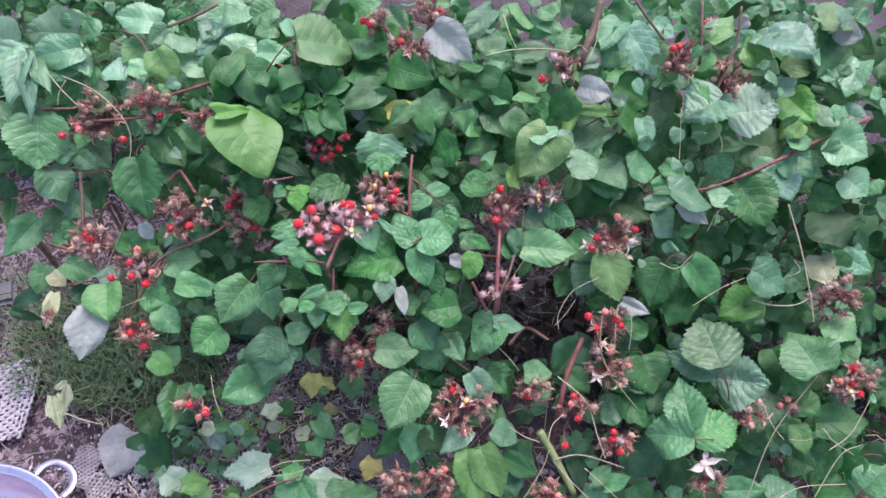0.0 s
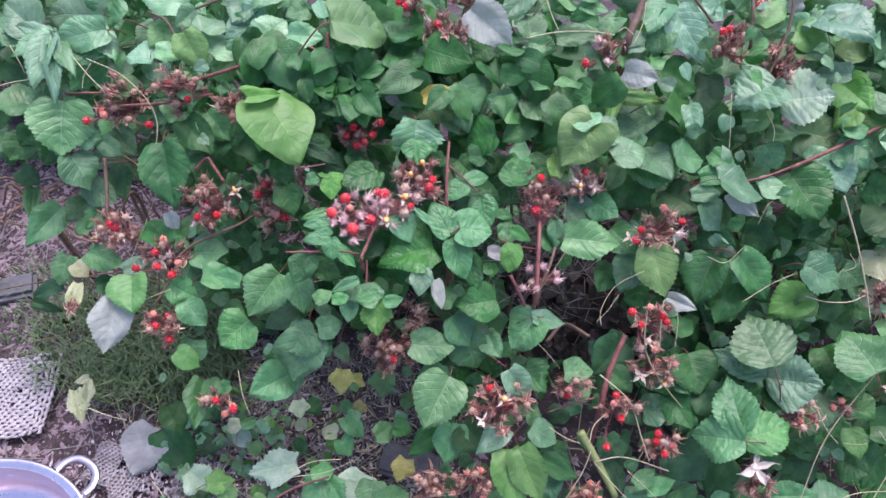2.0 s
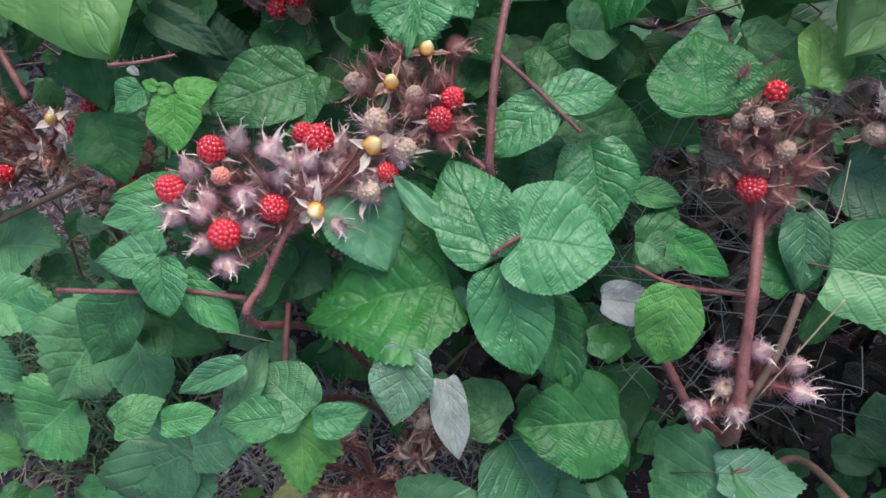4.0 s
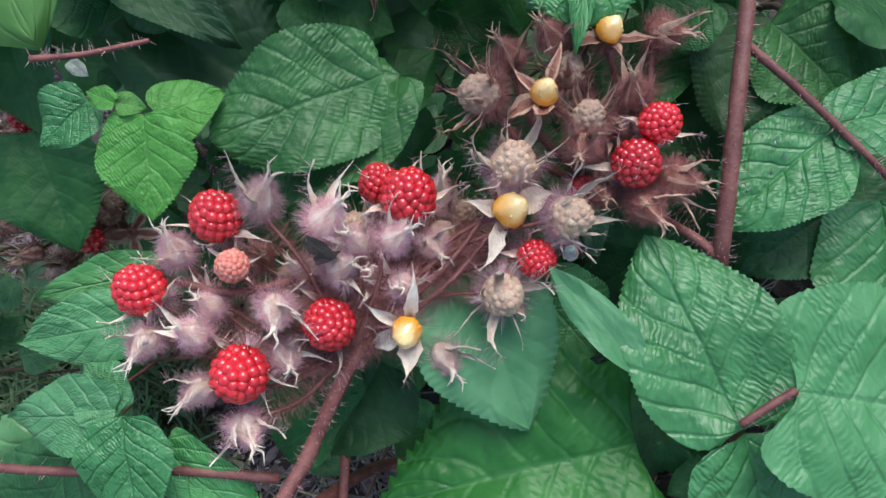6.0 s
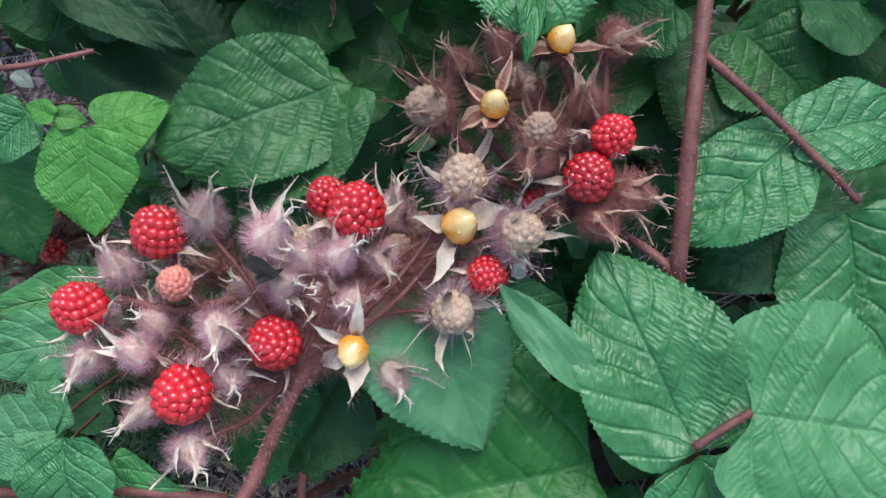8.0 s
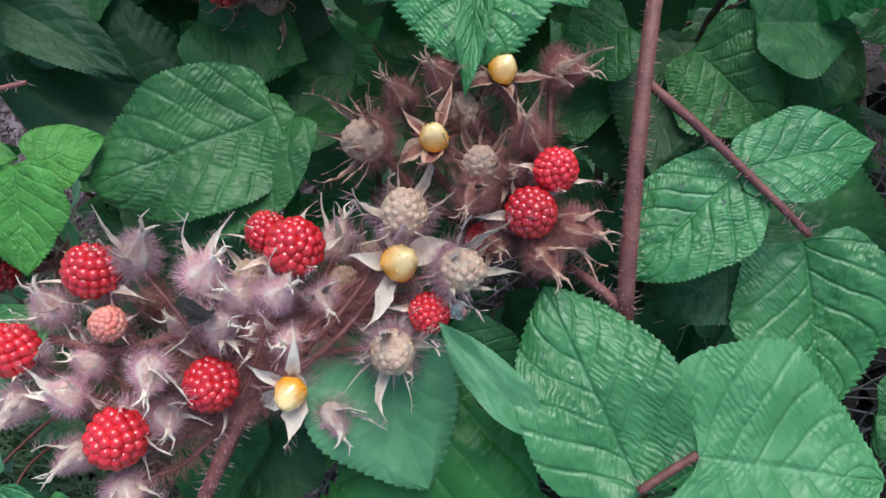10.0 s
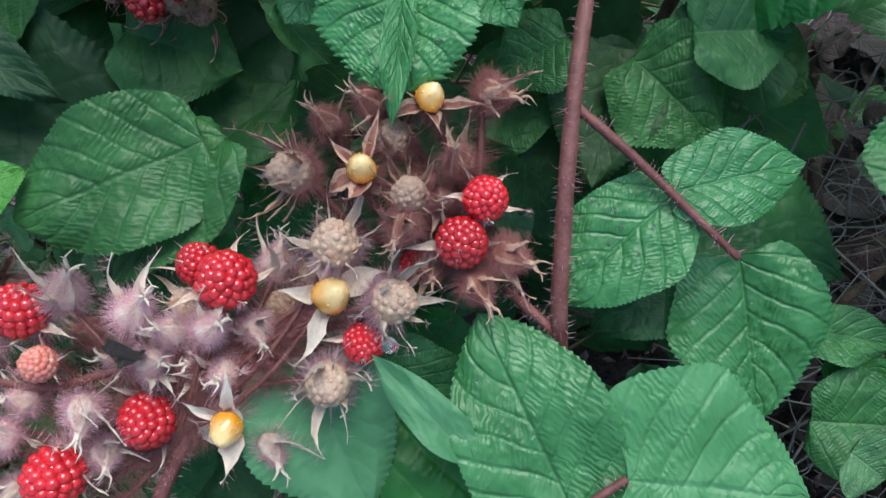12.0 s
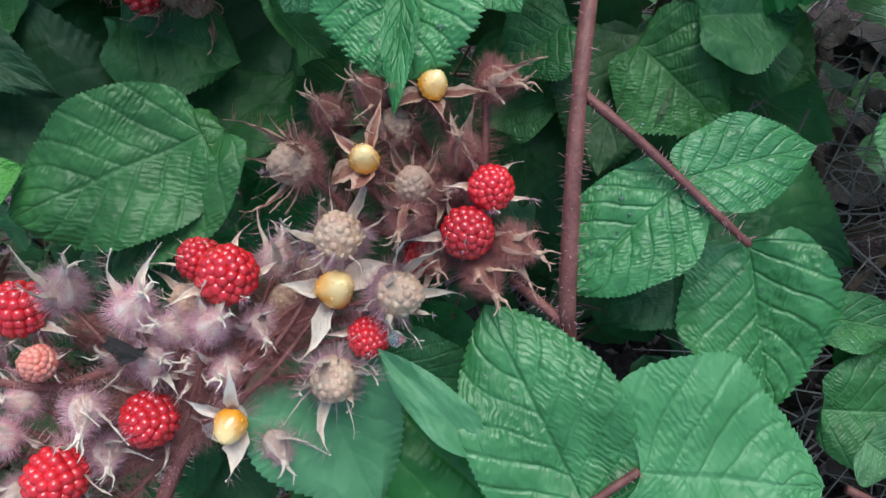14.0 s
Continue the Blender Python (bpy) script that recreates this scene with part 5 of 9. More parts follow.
loose_cluster(PL, (-0.2949, -0.0328, 0.2965), 0.0274, 15, [(-0.3014, -0.0325, 0.3120), (-0.3239, -0.0482, 0.2989), (-0.2984, -0.0458, 0.3014), (-0.2801, -0.0531, 0.2960)], 107)
loose_cluster(PL, (-0.2921, -0.0982, 0.2440), 0.0245, 15, [(-0.2818, -0.0921, 0.2645), (-0.2790, -0.1143, 0.2468), (-0.2976, -0.1020, 0.2562)], 108, True)
loose_cluster(PL, (-0.2173, -0.1694, 0.1916), 0.0201, 6, [(-0.2182, -0.1710, 0.2057), (-0.1963, -0.1787, 0.2000)], 131)
stem(PL, "cane", CANE, [(-0.2860, 0.1278, 0.4392), (-0.2150, 0.1445, 0.4575), (-0.1869, 0.1556, 0.4683), (-0.1592, 0.1694, 0.4813), (-0.1193, 0.1605, 0.4769), (-0.0757, 0.1604, 0.4414)], 0.0020, 0.0025, 40)
stem(PL, "cane", BROWN, [(-0.2875, -0.0338, 0.2912), (-0.2594, -0.0137, 0.3092), (-0.2057, 0.0053, 0.3281), (-0.1890, 0.0375, 0.3170)], 0.0016, 0.0020, 10)
stem(PL, "cane", CANE, [(-0.2640, 0.0569, 0.3658), (-0.2501, 0.0683, 0.3759), (-0.2424, 0.0627, 0.3719), (-0.2267, 0.0458, 0.3593)], 0.0018, 0.0022, 40)
stem(PL, "cane", BROWN, [(-0.2801, -0.0337, 0.2917), (-0.3069, -0.0736, 0.2578), (-0.3677, -0.0757, 0.2015)], 0.0011, 0.0014, 0)
stem(PL, "cane", BROWN, [(-0.2742, 0.2124, 0.4904), (-0.2383, 0.2236, 0.5018), (-0.2098, 0.2348, 0.5128)], 0.0018, 0.0022, 0)

PL = plant("wineberry_bush", (-0.1, 0.1, 0), "wineberry bush with long waxy leaves above the soil", "shrub", "wineberry bushes")
stem(PL, "cane", BROWN, [(-0.109, 0.130, -0.01), (-0.098, 0.160, 0.2), (-0.140, 0.163, 0.189)], 0.0032, 0.0018, 0)
stem(PL, "cane", BROWN, [(-0.089, 0.130, -0.01), (-0.106, 0.160, 0.2), (-0.101, 0.170, 0.209)], 0.0032, 0.0018, 0)
leaf(PL, "s", "g", (-0.1459, -0.0605, 0.3200), (-0.1787, -0.1066, 0.2946), 0.0542, (0.20, -0.40, 0.89), 0)
leaf(PL, "s", "g", (-0.1824, -0.0926, 0.2672), (-0.2146, -0.1228, 0.2547), 0.0512, (0.10, -0.45, 0.89), 2)
leaf(PL, "s", "s", (-0.1229, -0.0648, 0.3301), (-0.1104, -0.1049, 0.3111), 0.0343, (0.20, -0.55, 0.80), 3)
leaf(PL, "s", "s", (-0.1944, -0.0603, 0.2993), (-0.2394, -0.0524, 0.3041), 0.0255, (0.10, -0.35, 0.93), 1)
leaf(PL, "s", "s", (-0.0957, -0.1104, 0.2815), (-0.0683, -0.1033, 0.2881), 0.0292, (0.10, -0.45, 0.89), 4)
leaf(PL, "s", "g", (-0.0985, -0.1110, 0.2744), (-0.1337, -0.1310, 0.2700), 0.0433, (0.10, -0.45, 0.89), 1)
leaf(PL, "Y", "l", (-0.0296, -0.0915, 0.3182), (-0.0232, -0.1274, 0.3023), 0.0369, (0.10, -0.50, 0.86), 2)
leaf(PL, "s", "s", (-0.0569, -0.0915, 0.3173), (-0.0576, -0.1155, 0.3108), 0.0205, (0.10, -0.50, 0.86), 0)
leaf(PL, "b", "s", (-0.1539, 0.1752, 0.4860), (-0.1117, 0.1744, 0.4877), 0.0329, (-0.04, -0.53, 0.84), 0)
leaf(PL, "s", "g", (-0.1369, 0.2379, 0.5115), (-0.1732, 0.2172, 0.5044), 0.0349, (0.16, -0.56, 0.82), 3)
leaf(PL, "s", "g", (-0.1350, 0.2158, 0.4971), (-0.1609, 0.2014, 0.4950), 0.0341, (0.11, -0.34, 0.93), 4)
leaf(PL, "b", "s", (-0.1117, 0.1958, 0.4978), (-0.1243, 0.2346, 0.5022), 0.0265, (0.23, -0.04, 0.97), 0)
leaf(PL, "Y", "s", (-0.0954, 0.1500, 0.5248), (-0.0260, 0.1811, 0.5035), 0.0838, (0.37, -0.20, 0.91), 1)
leaf(PL, "e", "s", (-0.1402, 0.1965, 0.4276), (-0.1749, 0.1406, 0.4088), 0.0978, (-0.35, -0.10, 0.93), 3)
leaf(PL, "b", "s", (-0.1271, 0.1711, 0.4669), (-0.0888, 0.1457, 0.4537), 0.0397, (-0.11, -0.59, 0.80), 4)
leaf(PL, "b", "s", (-0.1082, 0.1510, 0.4465), (-0.0728, 0.1347, 0.4180), 0.0454, (0.45, -0.42, 0.79), 0)
leaf(PL, "Y", "s", (-0.1275, 0.1493, 0.4209), (-0.1000, 0.1164, 0.4128), 0.0366, (-0.06, -0.29, 0.96), 3)
leaf(PL, "Y", "s", (-0.1205, 0.1101, 0.4093), (-0.1016, 0.1290, 0.4142), 0.0477, (-0.35, 0.11, 0.93), 4)
leaf(PL, "Y", "s", (-0.1200, 0.1048, 0.4063), (-0.0961, 0.0859, 0.4078), 0.0239, (-0.09, -0.04, 0.99), 0)
leaf(PL, "g", "g", (-0.0384, 0.1706, 0.4468), (-0.0615, 0.1167, 0.4467), 0.0616, (-0.39, 0.16, 0.91), 1)
leaf(PL, "e", "s", (-0.1045, 0.2071, 0.4367), (-0.0490, 0.1963, 0.4320), 0.0615, (0.06, -0.10, 0.99), 0)
leaf(PL, "p", "g", (-0.0262, 0.1326, 0.4451), (-0.0170, 0.1209, 0.4299), 0.0191, (0.08, -0.76, 0.64), 1)
leaf(PL, "g", "g", (-0.0482, 0.1600, 0.4024), (-0.0319, 0.1432, 0.3904), 0.0311, (0.03, -0.56, 0.83), 2)
leaf(PL, "s", "g", (-0.1099, -0.1116, 0.2767), (-0.1230, -0.1569, 0.2347), 0.0601, (0.07, -0.69, 0.72), 4)
leaf(PL, "s", "s", (-0.1347, -0.1344, 0.2098), (-0.1718, -0.1674, 0.2232), 0.0482, (0.50, -0.22, 0.84), 0)
leaf(PL, "s", "s", (-0.1305, -0.1171, 0.2090), (-0.1335, -0.1577, 0.1990), 0.0347, (-0.11, -0.23, 0.97), 1)
leaf(PL, "x", "l", (-0.0761, -0.0952, 0.1600), (-0.0770, -0.1253, 0.1480), 0.0328, (0.10, -0.40, 0.90), 1)
leaf(PL, "x", "l", (-0.0659, -0.1015, 0.1500), (-0.0457, -0.1063, 0.1380), 0.0204, (0.30, -0.30, 0.90), 3)
leaf(PL, "Y", "l", (-0.0216, -0.0940, 0.1600), (-0.0227, -0.1275, 0.1480), 0.0329, (0.00, -0.40, 0.90), 4)
leaf(PL, "w", "l", (-0.1364, -0.1236, 0.1200), (-0.1314, -0.1441, 0.1080), 0.0269, (0.10, -0.30, 0.95), 3)
leaf(PL, "e", "s", (-0.1272, -0.1121, 0.1000), (-0.1097, -0.1300, 0.0880), 0.0275, (-0.20, -0.30, 0.90), 1)
leaf(PL, "w", "s", (-0.1373, -0.1431, 0.1000), (-0.1234, -0.1497, 0.0880), 0.0190, (0.05, -0.25, 0.96), 0)
leaf(PL, "s", "s", (-0.0637, -0.1241, 0.1200), (-0.0773, -0.1362, 0.1080), 0.0238, (0.20, -0.30, 0.90), 2)
leaf(PL, "x", "s", (-0.0585, -0.1246, 0.1250), (-0.0425, -0.1334, 0.1130), 0.0158, (-0.30, -0.20, 0.90), 4)
leaf(PL, "u", "c", (-0.0689, -0.1449, 0.1200), (-0.0438, -0.1665, 0.1080), 0.0281, (0.10, -0.25, 0.96), 1)
leaf(PL, "u", "c", (-0.0738, -0.1677, 0.1000), (-0.0585, -0.1848, 0.0880), 0.0266, (0.05, -0.25, 0.96), 3)
leaf(PL, "w", "s", (-0.0812, -0.1598, 0.1000), (-0.1063, -0.1471, 0.0880), 0.0236, (0.10, -0.20, 0.97), 2)
leaf(PL, "Y", "s", (-0.0848, -0.1594, 0.0950), (-0.0937, -0.1712, 0.0830), 0.0189, (0.05, -0.25, 0.96), 4)
leaf(PL, "u", "c", (-0.0236, -0.1610, 0.1200), (-0.0022, -0.1611, 0.1080), 0.0217, (0.05, -0.25, 0.96), 0)
leaf(PL, "g", "s", (-0.0050, -0.1471, 0.1100), (0.0189, -0.1522, 0.0980), 0.0173, (-0.20, -0.30, 0.90), 2)
leaf(PL, "u", "c", (-0.0892, -0.2288, 0.1200), (-0.0940, -0.1948, 0.1080), 0.0266, (0.05, -0.20, 0.97), 3)
leaf(PL, "u", "l", (-0.0844, -0.2278, 0.1100), (-0.1157, -0.2459, 0.0980), 0.0373, (0.10, -0.30, 0.95), 1)
leaf(PL, "u", "l", (-0.0825, -0.2243, 0.1050), (-0.0603, -0.2521, 0.0930), 0.0300, (-0.10, -0.30, 0.95), 4)
leaf(PL, "b", "l", (-0.0885, -0.2273, 0.1000), (-0.1018, -0.2566, 0.0880), 0.0331, (0.05, -0.25, 0.96), 2)
leaf(PL, "q", "s", (-0.0386, -0.2087, 0.0900), (-0.0588, -0.2498, 0.0780), 0.0584, (0.10, -0.25, 0.96), 1)
leaf(PL, "s", "s", (-0.0253, -0.2235, 0.1100), (-0.0298, -0.2568, 0.0980), 0.0434, (-0.05, -0.25, 0.96), 3)
leaf(PL, "q", "l", (-0.1311, -0.1947, 0.0800), (-0.1975, -0.2075, 0.0680), 0.0499, (0.10, -0.20, 0.97), 2)
leaf(PL, "Y", "s", (-0.1853, -0.2355, 0.0600), (-0.1677, -0.2490, 0.0480), 0.0262, (0.05, -0.25, 0.96), 1)
leaf(PL, "e", "s", (-0.1331, -0.1459, 0.0400), (-0.1449, -0.1588, 0.0280), 0.0216, (0.05, -0.25, 0.96), 0)
leaf(PL, "g", "d", (-0.0366, 0.0315, 0.4073), (-0.0740, 0.0055, 0.4104), 0.0364, (0.24, -0.40, 0.88), 1, 1, False, (0.12, 0.06, 0.03, 1.0))
leaf(PL, "g", "g", (-0.0339, 0.0361, 0.4023), (-0.0593, -0.0013, 0.3944), 0.0284, (-0.01, -0.14, 0.99), 2, 1, False)
leaf(PL, "v", "g", (-0.0853, 0.0040, 0.4194), (-0.0815, -0.0174, 0.4076), 0.0227, (0.25, -0.46, 0.85), 3, 1, False, (0.2, 0.14, 0.04, 1.0))
leaf(PL, "h", "g", (-0.1008, 0.0059, 0.4208), (-0.1115, -0.0056, 0.4165), 0.0154, (0.15, -0.47, 0.87), 4, 1, False)
leaf(PL, "v", "g", (-0.0916, 0.0045, 0.4224), (-0.0990, 0.0057, 0.4248), 0.0056, (0.25, -0.40, 0.88), 0, 1, False)
leaf(PL, "v", "g", (-0.0916, 0.0049, 0.4220), (-0.0852, 0.0056, 0.4202), 0.0056, (0.10, -0.40, 0.90), 2, 1, False)
leaf(PL, "v", "g", (-0.0856, 0.0067, 0.4151), (-0.0723, 0.0169, 0.4146), 0.0156, (0.10, -0.30, 0.95), 1, 1, False)
# Leaves behind the fruit: dark green in place of deep shade.
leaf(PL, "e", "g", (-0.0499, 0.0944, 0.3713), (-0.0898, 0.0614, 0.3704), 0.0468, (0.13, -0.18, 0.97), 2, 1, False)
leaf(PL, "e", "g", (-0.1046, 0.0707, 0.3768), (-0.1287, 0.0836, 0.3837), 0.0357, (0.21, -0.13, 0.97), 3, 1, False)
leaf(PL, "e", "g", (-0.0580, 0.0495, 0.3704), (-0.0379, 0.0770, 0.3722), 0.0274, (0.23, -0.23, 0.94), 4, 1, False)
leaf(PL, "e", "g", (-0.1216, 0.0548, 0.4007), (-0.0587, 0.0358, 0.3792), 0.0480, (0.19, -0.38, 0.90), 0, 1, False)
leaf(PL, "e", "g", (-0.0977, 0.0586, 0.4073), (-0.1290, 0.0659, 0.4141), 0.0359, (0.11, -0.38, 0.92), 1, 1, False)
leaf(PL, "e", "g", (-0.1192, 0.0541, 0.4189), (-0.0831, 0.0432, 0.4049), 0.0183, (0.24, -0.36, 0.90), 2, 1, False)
leaf(PL, "u", "h", (-0.0809, -0.0584, 0.3913), (-0.1091, -0.0645, 0.3919), 0.0176, (0.23, -0.31, 0.92), 3, 1, False)
leaf(PL, "h", "o", (-0.0789, -0.0586, 0.3919), (-0.0734, -0.0796, 0.3798), 0.0222, (0.21, -0.39, 0.90), 4, 1, False, (0.14, 0.14, 0.03, 1.0))
leaf(PL, "u", "h", (-0.0803, -0.0577, 0.3909), (-0.0948, -0.0494, 0.3948), 0.0151, (0.11, -0.29, 0.95), 0, 1, False)
leaf(PL, "u", "g", (-0.0808, -0.0370, 0.3952), (-0.1103, -0.0471, 0.3952), 0.0163, (0.17, -0.39, 0.91), 1, 1, False)
leaf(PL, "s", "s", (-0.0844, -0.0235, 0.3930), (-0.1148, -0.0357, 0.3952), 0.0132, (0.19, -0.32, 0.93), 2, 1, False)
leaf(PL, "s", "s", (-0.0741, -0.0612, 0.3798), (-0.0492, -0.0773, 0.3653), 0.0173, (0.24, -0.42, 0.88), 3, 1, False)
leaf(PL, "g", "g", (-0.1034, -0.0682, 0.3537), (-0.0652, -0.0770, 0.3436), 0.0272, (0.18, -0.29, 0.94), 4, 1, False)
leaf(PL, "g", "g", (-0.1043, -0.0668, 0.3671), (-0.1174, -0.0982, 0.3562), 0.0323, (0.13, -0.38, 0.92), 0, 1, False)
leaf(PL, "g", "g", (-0.0420, -0.0430, 0.3494), (-0.0665, -0.0351, 0.3567), 0.0330, (0.11, -0.47, 0.87), 1, 1, False)
leaf(PL, "e", "g", (-0.0343, -0.0247, 0.3547), (-0.0457, -0.0513, 0.3451), 0.0318, (0.08, -0.37, 0.93), 2, 1, False)
leaf(PL, "s", "s", (-0.0243, -0.0953, 0.3229), (-0.0515, -0.0808, 0.3340), 0.0310, (0.16, -0.39, 0.91), 4, 1, False)
leaf(PL, "s", "s", (-0.0475, -0.0852, 0.3517), (-0.0759, -0.1013, 0.3468), 0.0126, (0.06, -0.39, 0.92), 0, 1, False)
leaf(PL, "s", "s", (-0.0553, -0.1001, 0.3299), (-0.0495, -0.0683, 0.3385), 0.0192, (0.13, -0.28, 0.95), 1, 1, False)
leaf(PL, "s", "s", (-0.0236, -0.1050, 0.3517), (-0.0504, -0.1136, 0.3519), 0.0178, (0.11, -0.30, 0.95), 2, 1, False)
leaf(PL, "s", "s", (-0.0901, -0.1219, 0.3575), (-0.0727, -0.1101, 0.3617), 0.0178, (0.09, -0.45, 0.89), 3, 1, False)
leaf(PL, "s", "s", (-0.0730, -0.1161, 0.3535), (-0.0535, -0.1083, 0.3510), 0.0144, (0.28, -0.41, 0.87), 4, 1, False)
# The dark green stands in for shade on these three as well.
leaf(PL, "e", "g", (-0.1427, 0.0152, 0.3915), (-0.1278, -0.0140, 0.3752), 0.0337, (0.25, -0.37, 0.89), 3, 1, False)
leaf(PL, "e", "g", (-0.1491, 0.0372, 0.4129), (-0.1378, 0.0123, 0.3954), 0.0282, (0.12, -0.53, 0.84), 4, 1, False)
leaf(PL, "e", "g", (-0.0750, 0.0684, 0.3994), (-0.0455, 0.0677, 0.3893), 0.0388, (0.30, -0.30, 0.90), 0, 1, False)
# Three tiny blades standing in for a shrivelled flower and a pale bud.
leaf(PL, "z", "s", (-0.0413, -0.0181, 0.4088), (-0.0346, -0.0201, 0.4060), 0.0033, (0.20, -0.49, 0.85), 2, 1, False)
leaf(PL, "z", "s", (-0.0393, -0.0214, 0.4058), (-0.0345, -0.0178, 0.4057), 0.0026, (0.24, -0.29, 0.93), 3, 1, False)
leaf(PL, "p", "s", (-0.1159, 0.0207, 0.4169), (-0.1111, 0.0181, 0.4152), 0.0042, (0.08, -0.44, 0.89), 4, 1, False)
loose_cluster(PL, (-0.1595, 0.0125, 0.3421), 0.0215, 15, [(-0.1451, 0.0022, 0.3496)], 105, True)
loose_cluster(PL, (-0.0607, 0.0912, 0.4122), 0.0242, 13, [(-0.0755, 0.0945, 0.4299), (-0.0752, 0.0791, 0.4175), (-0.0633, 0.0695, 0.4101), (-0.0449, 0.0799, 0.4189), (-0.0358, 0.0918, 0.4286), (-0.0543, 0.0730, 0.4132), (-0.0680, 0.0870, 0.4241)], 109, True)
loose_cluster(PL, (-0.1243, 0.0502, 0.3749), 0.0114, 7, [], 138, True)
stem(PL, "cane", CANE, [(-0.1061, 0.1776, 0.4916), (-0.1029, 0.1611, 0.4784), (-0.0848, 0.1461, 0.4676), (-0.0557, 0.1351, 0.4607), (-0.0019, 0.1512, 0.4261)], 0.0021, 0.0026, 30)
stem(PL, "cane", CANE, [(-0.0773, -0.2344, 0.1436), (-0.1201, -0.2463, 0.1311), (-0.1553, -0.2638, 0.1147)], 0.0013, 0.0016, 0)

PL = plant("wineberry_bush", (0.06, 0.1, 0), "wineberry bush with a yellowing leaf and crinkled leaves", "shrub", "wineberry bushes")
stem(PL, "cane", BROWN, [(0.042, 0.130, -0.01), (0.105, 0.160, 0.2), (0.152, 0.134, 0.180)], 0.0032, 0.0018, 0)
stem(PL, "cane", BROWN, [(0.080, 0.130, -0.01), (0.036, 0.160, 0.2), (0.062, 0.159, 0.253)], 0.0032, 0.0018, 0)
leaf(PL, "g", "g", (-0.0336, 0.1818, 0.4876), (0.0036, 0.2034, 0.4869), 0.0451, (0.04, -0.05, 1.00), 2)
leaf(PL, "g", "g", (-0.0336, 0.1745, 0.4689), (0.0130, 0.1692, 0.4742), 0.0823, (-0.10, 0.13, 0.99), 3)
leaf(PL, "g", "g", (-0.0287, 0.1551, 0.4532), (0.0193, 0.1399, 0.4478), 0.0387, (-0.00, -0.34, 0.94), 4)
leaf(PL, "x", "s", (0.0138, 0.1114, 0.4536), (0.0482, 0.1206, 0.4635), 0.0229, (0.03, -0.77, 0.63), 2)
leaf(PL, "s", "s", (0.0159, 0.1266, 0.4292), (-0.0250, 0.1070, 0.4319), 0.0299, (0.30, -0.52, 0.80), 3)
leaf(PL, "Y", "s", (0.0096, 0.1226, 0.4284), (0.0491, 0.1065, 0.4338), 0.0308, (-0.29, -0.43, 0.85), 4)
leaf(PL, "s", "s", (0.0403, 0.1169, 0.4261), (0.0608, 0.0982, 0.4156), 0.0331, (0.33, -0.15, 0.93), 0)
leaf(PL, "b", "l", (0.0068, 0.0896, 0.4382), (0.0094, 0.0500, 0.4091), 0.0632, (0.42, -0.52, 0.74), 1)
leaf(PL, "g", "g", (0.0143, 0.2292, 0.4340), (0.0597, 0.1886, 0.4144), 0.0667, (0.05, -0.39, 0.92), 3)
leaf(PL, "g", "g", (0.0560, 0.2408, 0.4283), (0.0313, 0.2097, 0.4082), 0.0525, (-0.28, -0.35, 0.89), 4)
leaf(PL, "g", "g", (0.0095, 0.2622, 0.4942), (0.0314, 0.2271, 0.4947), 0.0325, (-0.25, -0.15, 0.96), 0)
leaf(PL, "e", "s", (-0.0070, 0.2289, 0.4842), (0.0236, 0.2436, 0.4764), 0.0321, (0.35, -0.25, 0.90), 1)
leaf(PL, "p", "g", (0.0644, 0.1970, 0.5230), (0.1165, 0.1725, 0.4907), 0.0475, (-0.04, -0.83, 0.56), 2)
leaf(PL, "s", "s", (0.1438, 0.2539, 0.5162), (0.1039, 0.2046, 0.5141), 0.0342, (0.12, -0.14, 0.98), 3)
leaf(PL, "g", "g", (0.0931, 0.2203, 0.4584), (0.0687, 0.1957, 0.4441), 0.0378, (-0.08, -0.44, 0.90), 4)
leaf(PL, "s", "s", (0.1252, 0.1311, 0.4265), (0.0921, 0.1415, 0.4378), 0.0334, (0.12, -0.53, 0.84), 0)
leaf(PL, "s", "s", (0.0585, 0.1580, 0.4452), (0.0895, 0.1338, 0.4339), 0.0920, (0.37, 0.04, 0.93), 1)
leaf(PL, "g", "g", (0.1050, 0.1114, 0.4048), (0.0661, 0.1070, 0.3902), 0.0576, (-0.29, -0.37, 0.88), 0)
leaf(PL, "s", "s", (0.0565, 0.1210, 0.4331), (0.0716, 0.0988, 0.4158), 0.0267, (0.04, -0.60, 0.80), 1)
leaf(PL, "s", "s", (0.0622, -0.0791, 0.2782), (0.0882, -0.1065, 0.2600), 0.0517, (0.38, -0.24, 0.90), 0)
leaf(PL, "s", "s", (0.0629, -0.1434, 0.2457), (0.0370, -0.2025, 0.2303), 0.0609, (0.13, -0.30, 0.94), 0)
leaf(PL, "s", "s", (0.0300, -0.1354, 0.2467), (0.0626, -0.1446, 0.2348), 0.0307, (0.09, -0.64, 0.76), 1)
leaf(PL, "s", "s", (0.0151, -0.1210, 0.2771), (0.0680, -0.1231, 0.2776), 0.0412, (-0.03, -0.45, 0.89), 2)
leaf(PL, "s", "s", (-0.0244, -0.1908, 0.1701), (0.0002, -0.1737, 0.1661), 0.0288, (0.40, -0.38, 0.83), 1)
leaf(PL, "g", "g", (-0.0047, -0.1707, 0.1572), (0.0208, -0.1737, 0.1528), 0.0264, (0.17, -0.05, 0.98), 2)
leaf(PL, "s", "s", (0.0721, -0.1728, 0.1803), (0.0641, -0.2181, 0.1679), 0.0457, (-0.01, -0.26, 0.96), 3)
leaf(PL, "g", "g", (0.0579, -0.1706, 0.1569), (0.0162, -0.2030, 0.1440), 0.0309, (-0.10, -0.25, 0.96), 4)
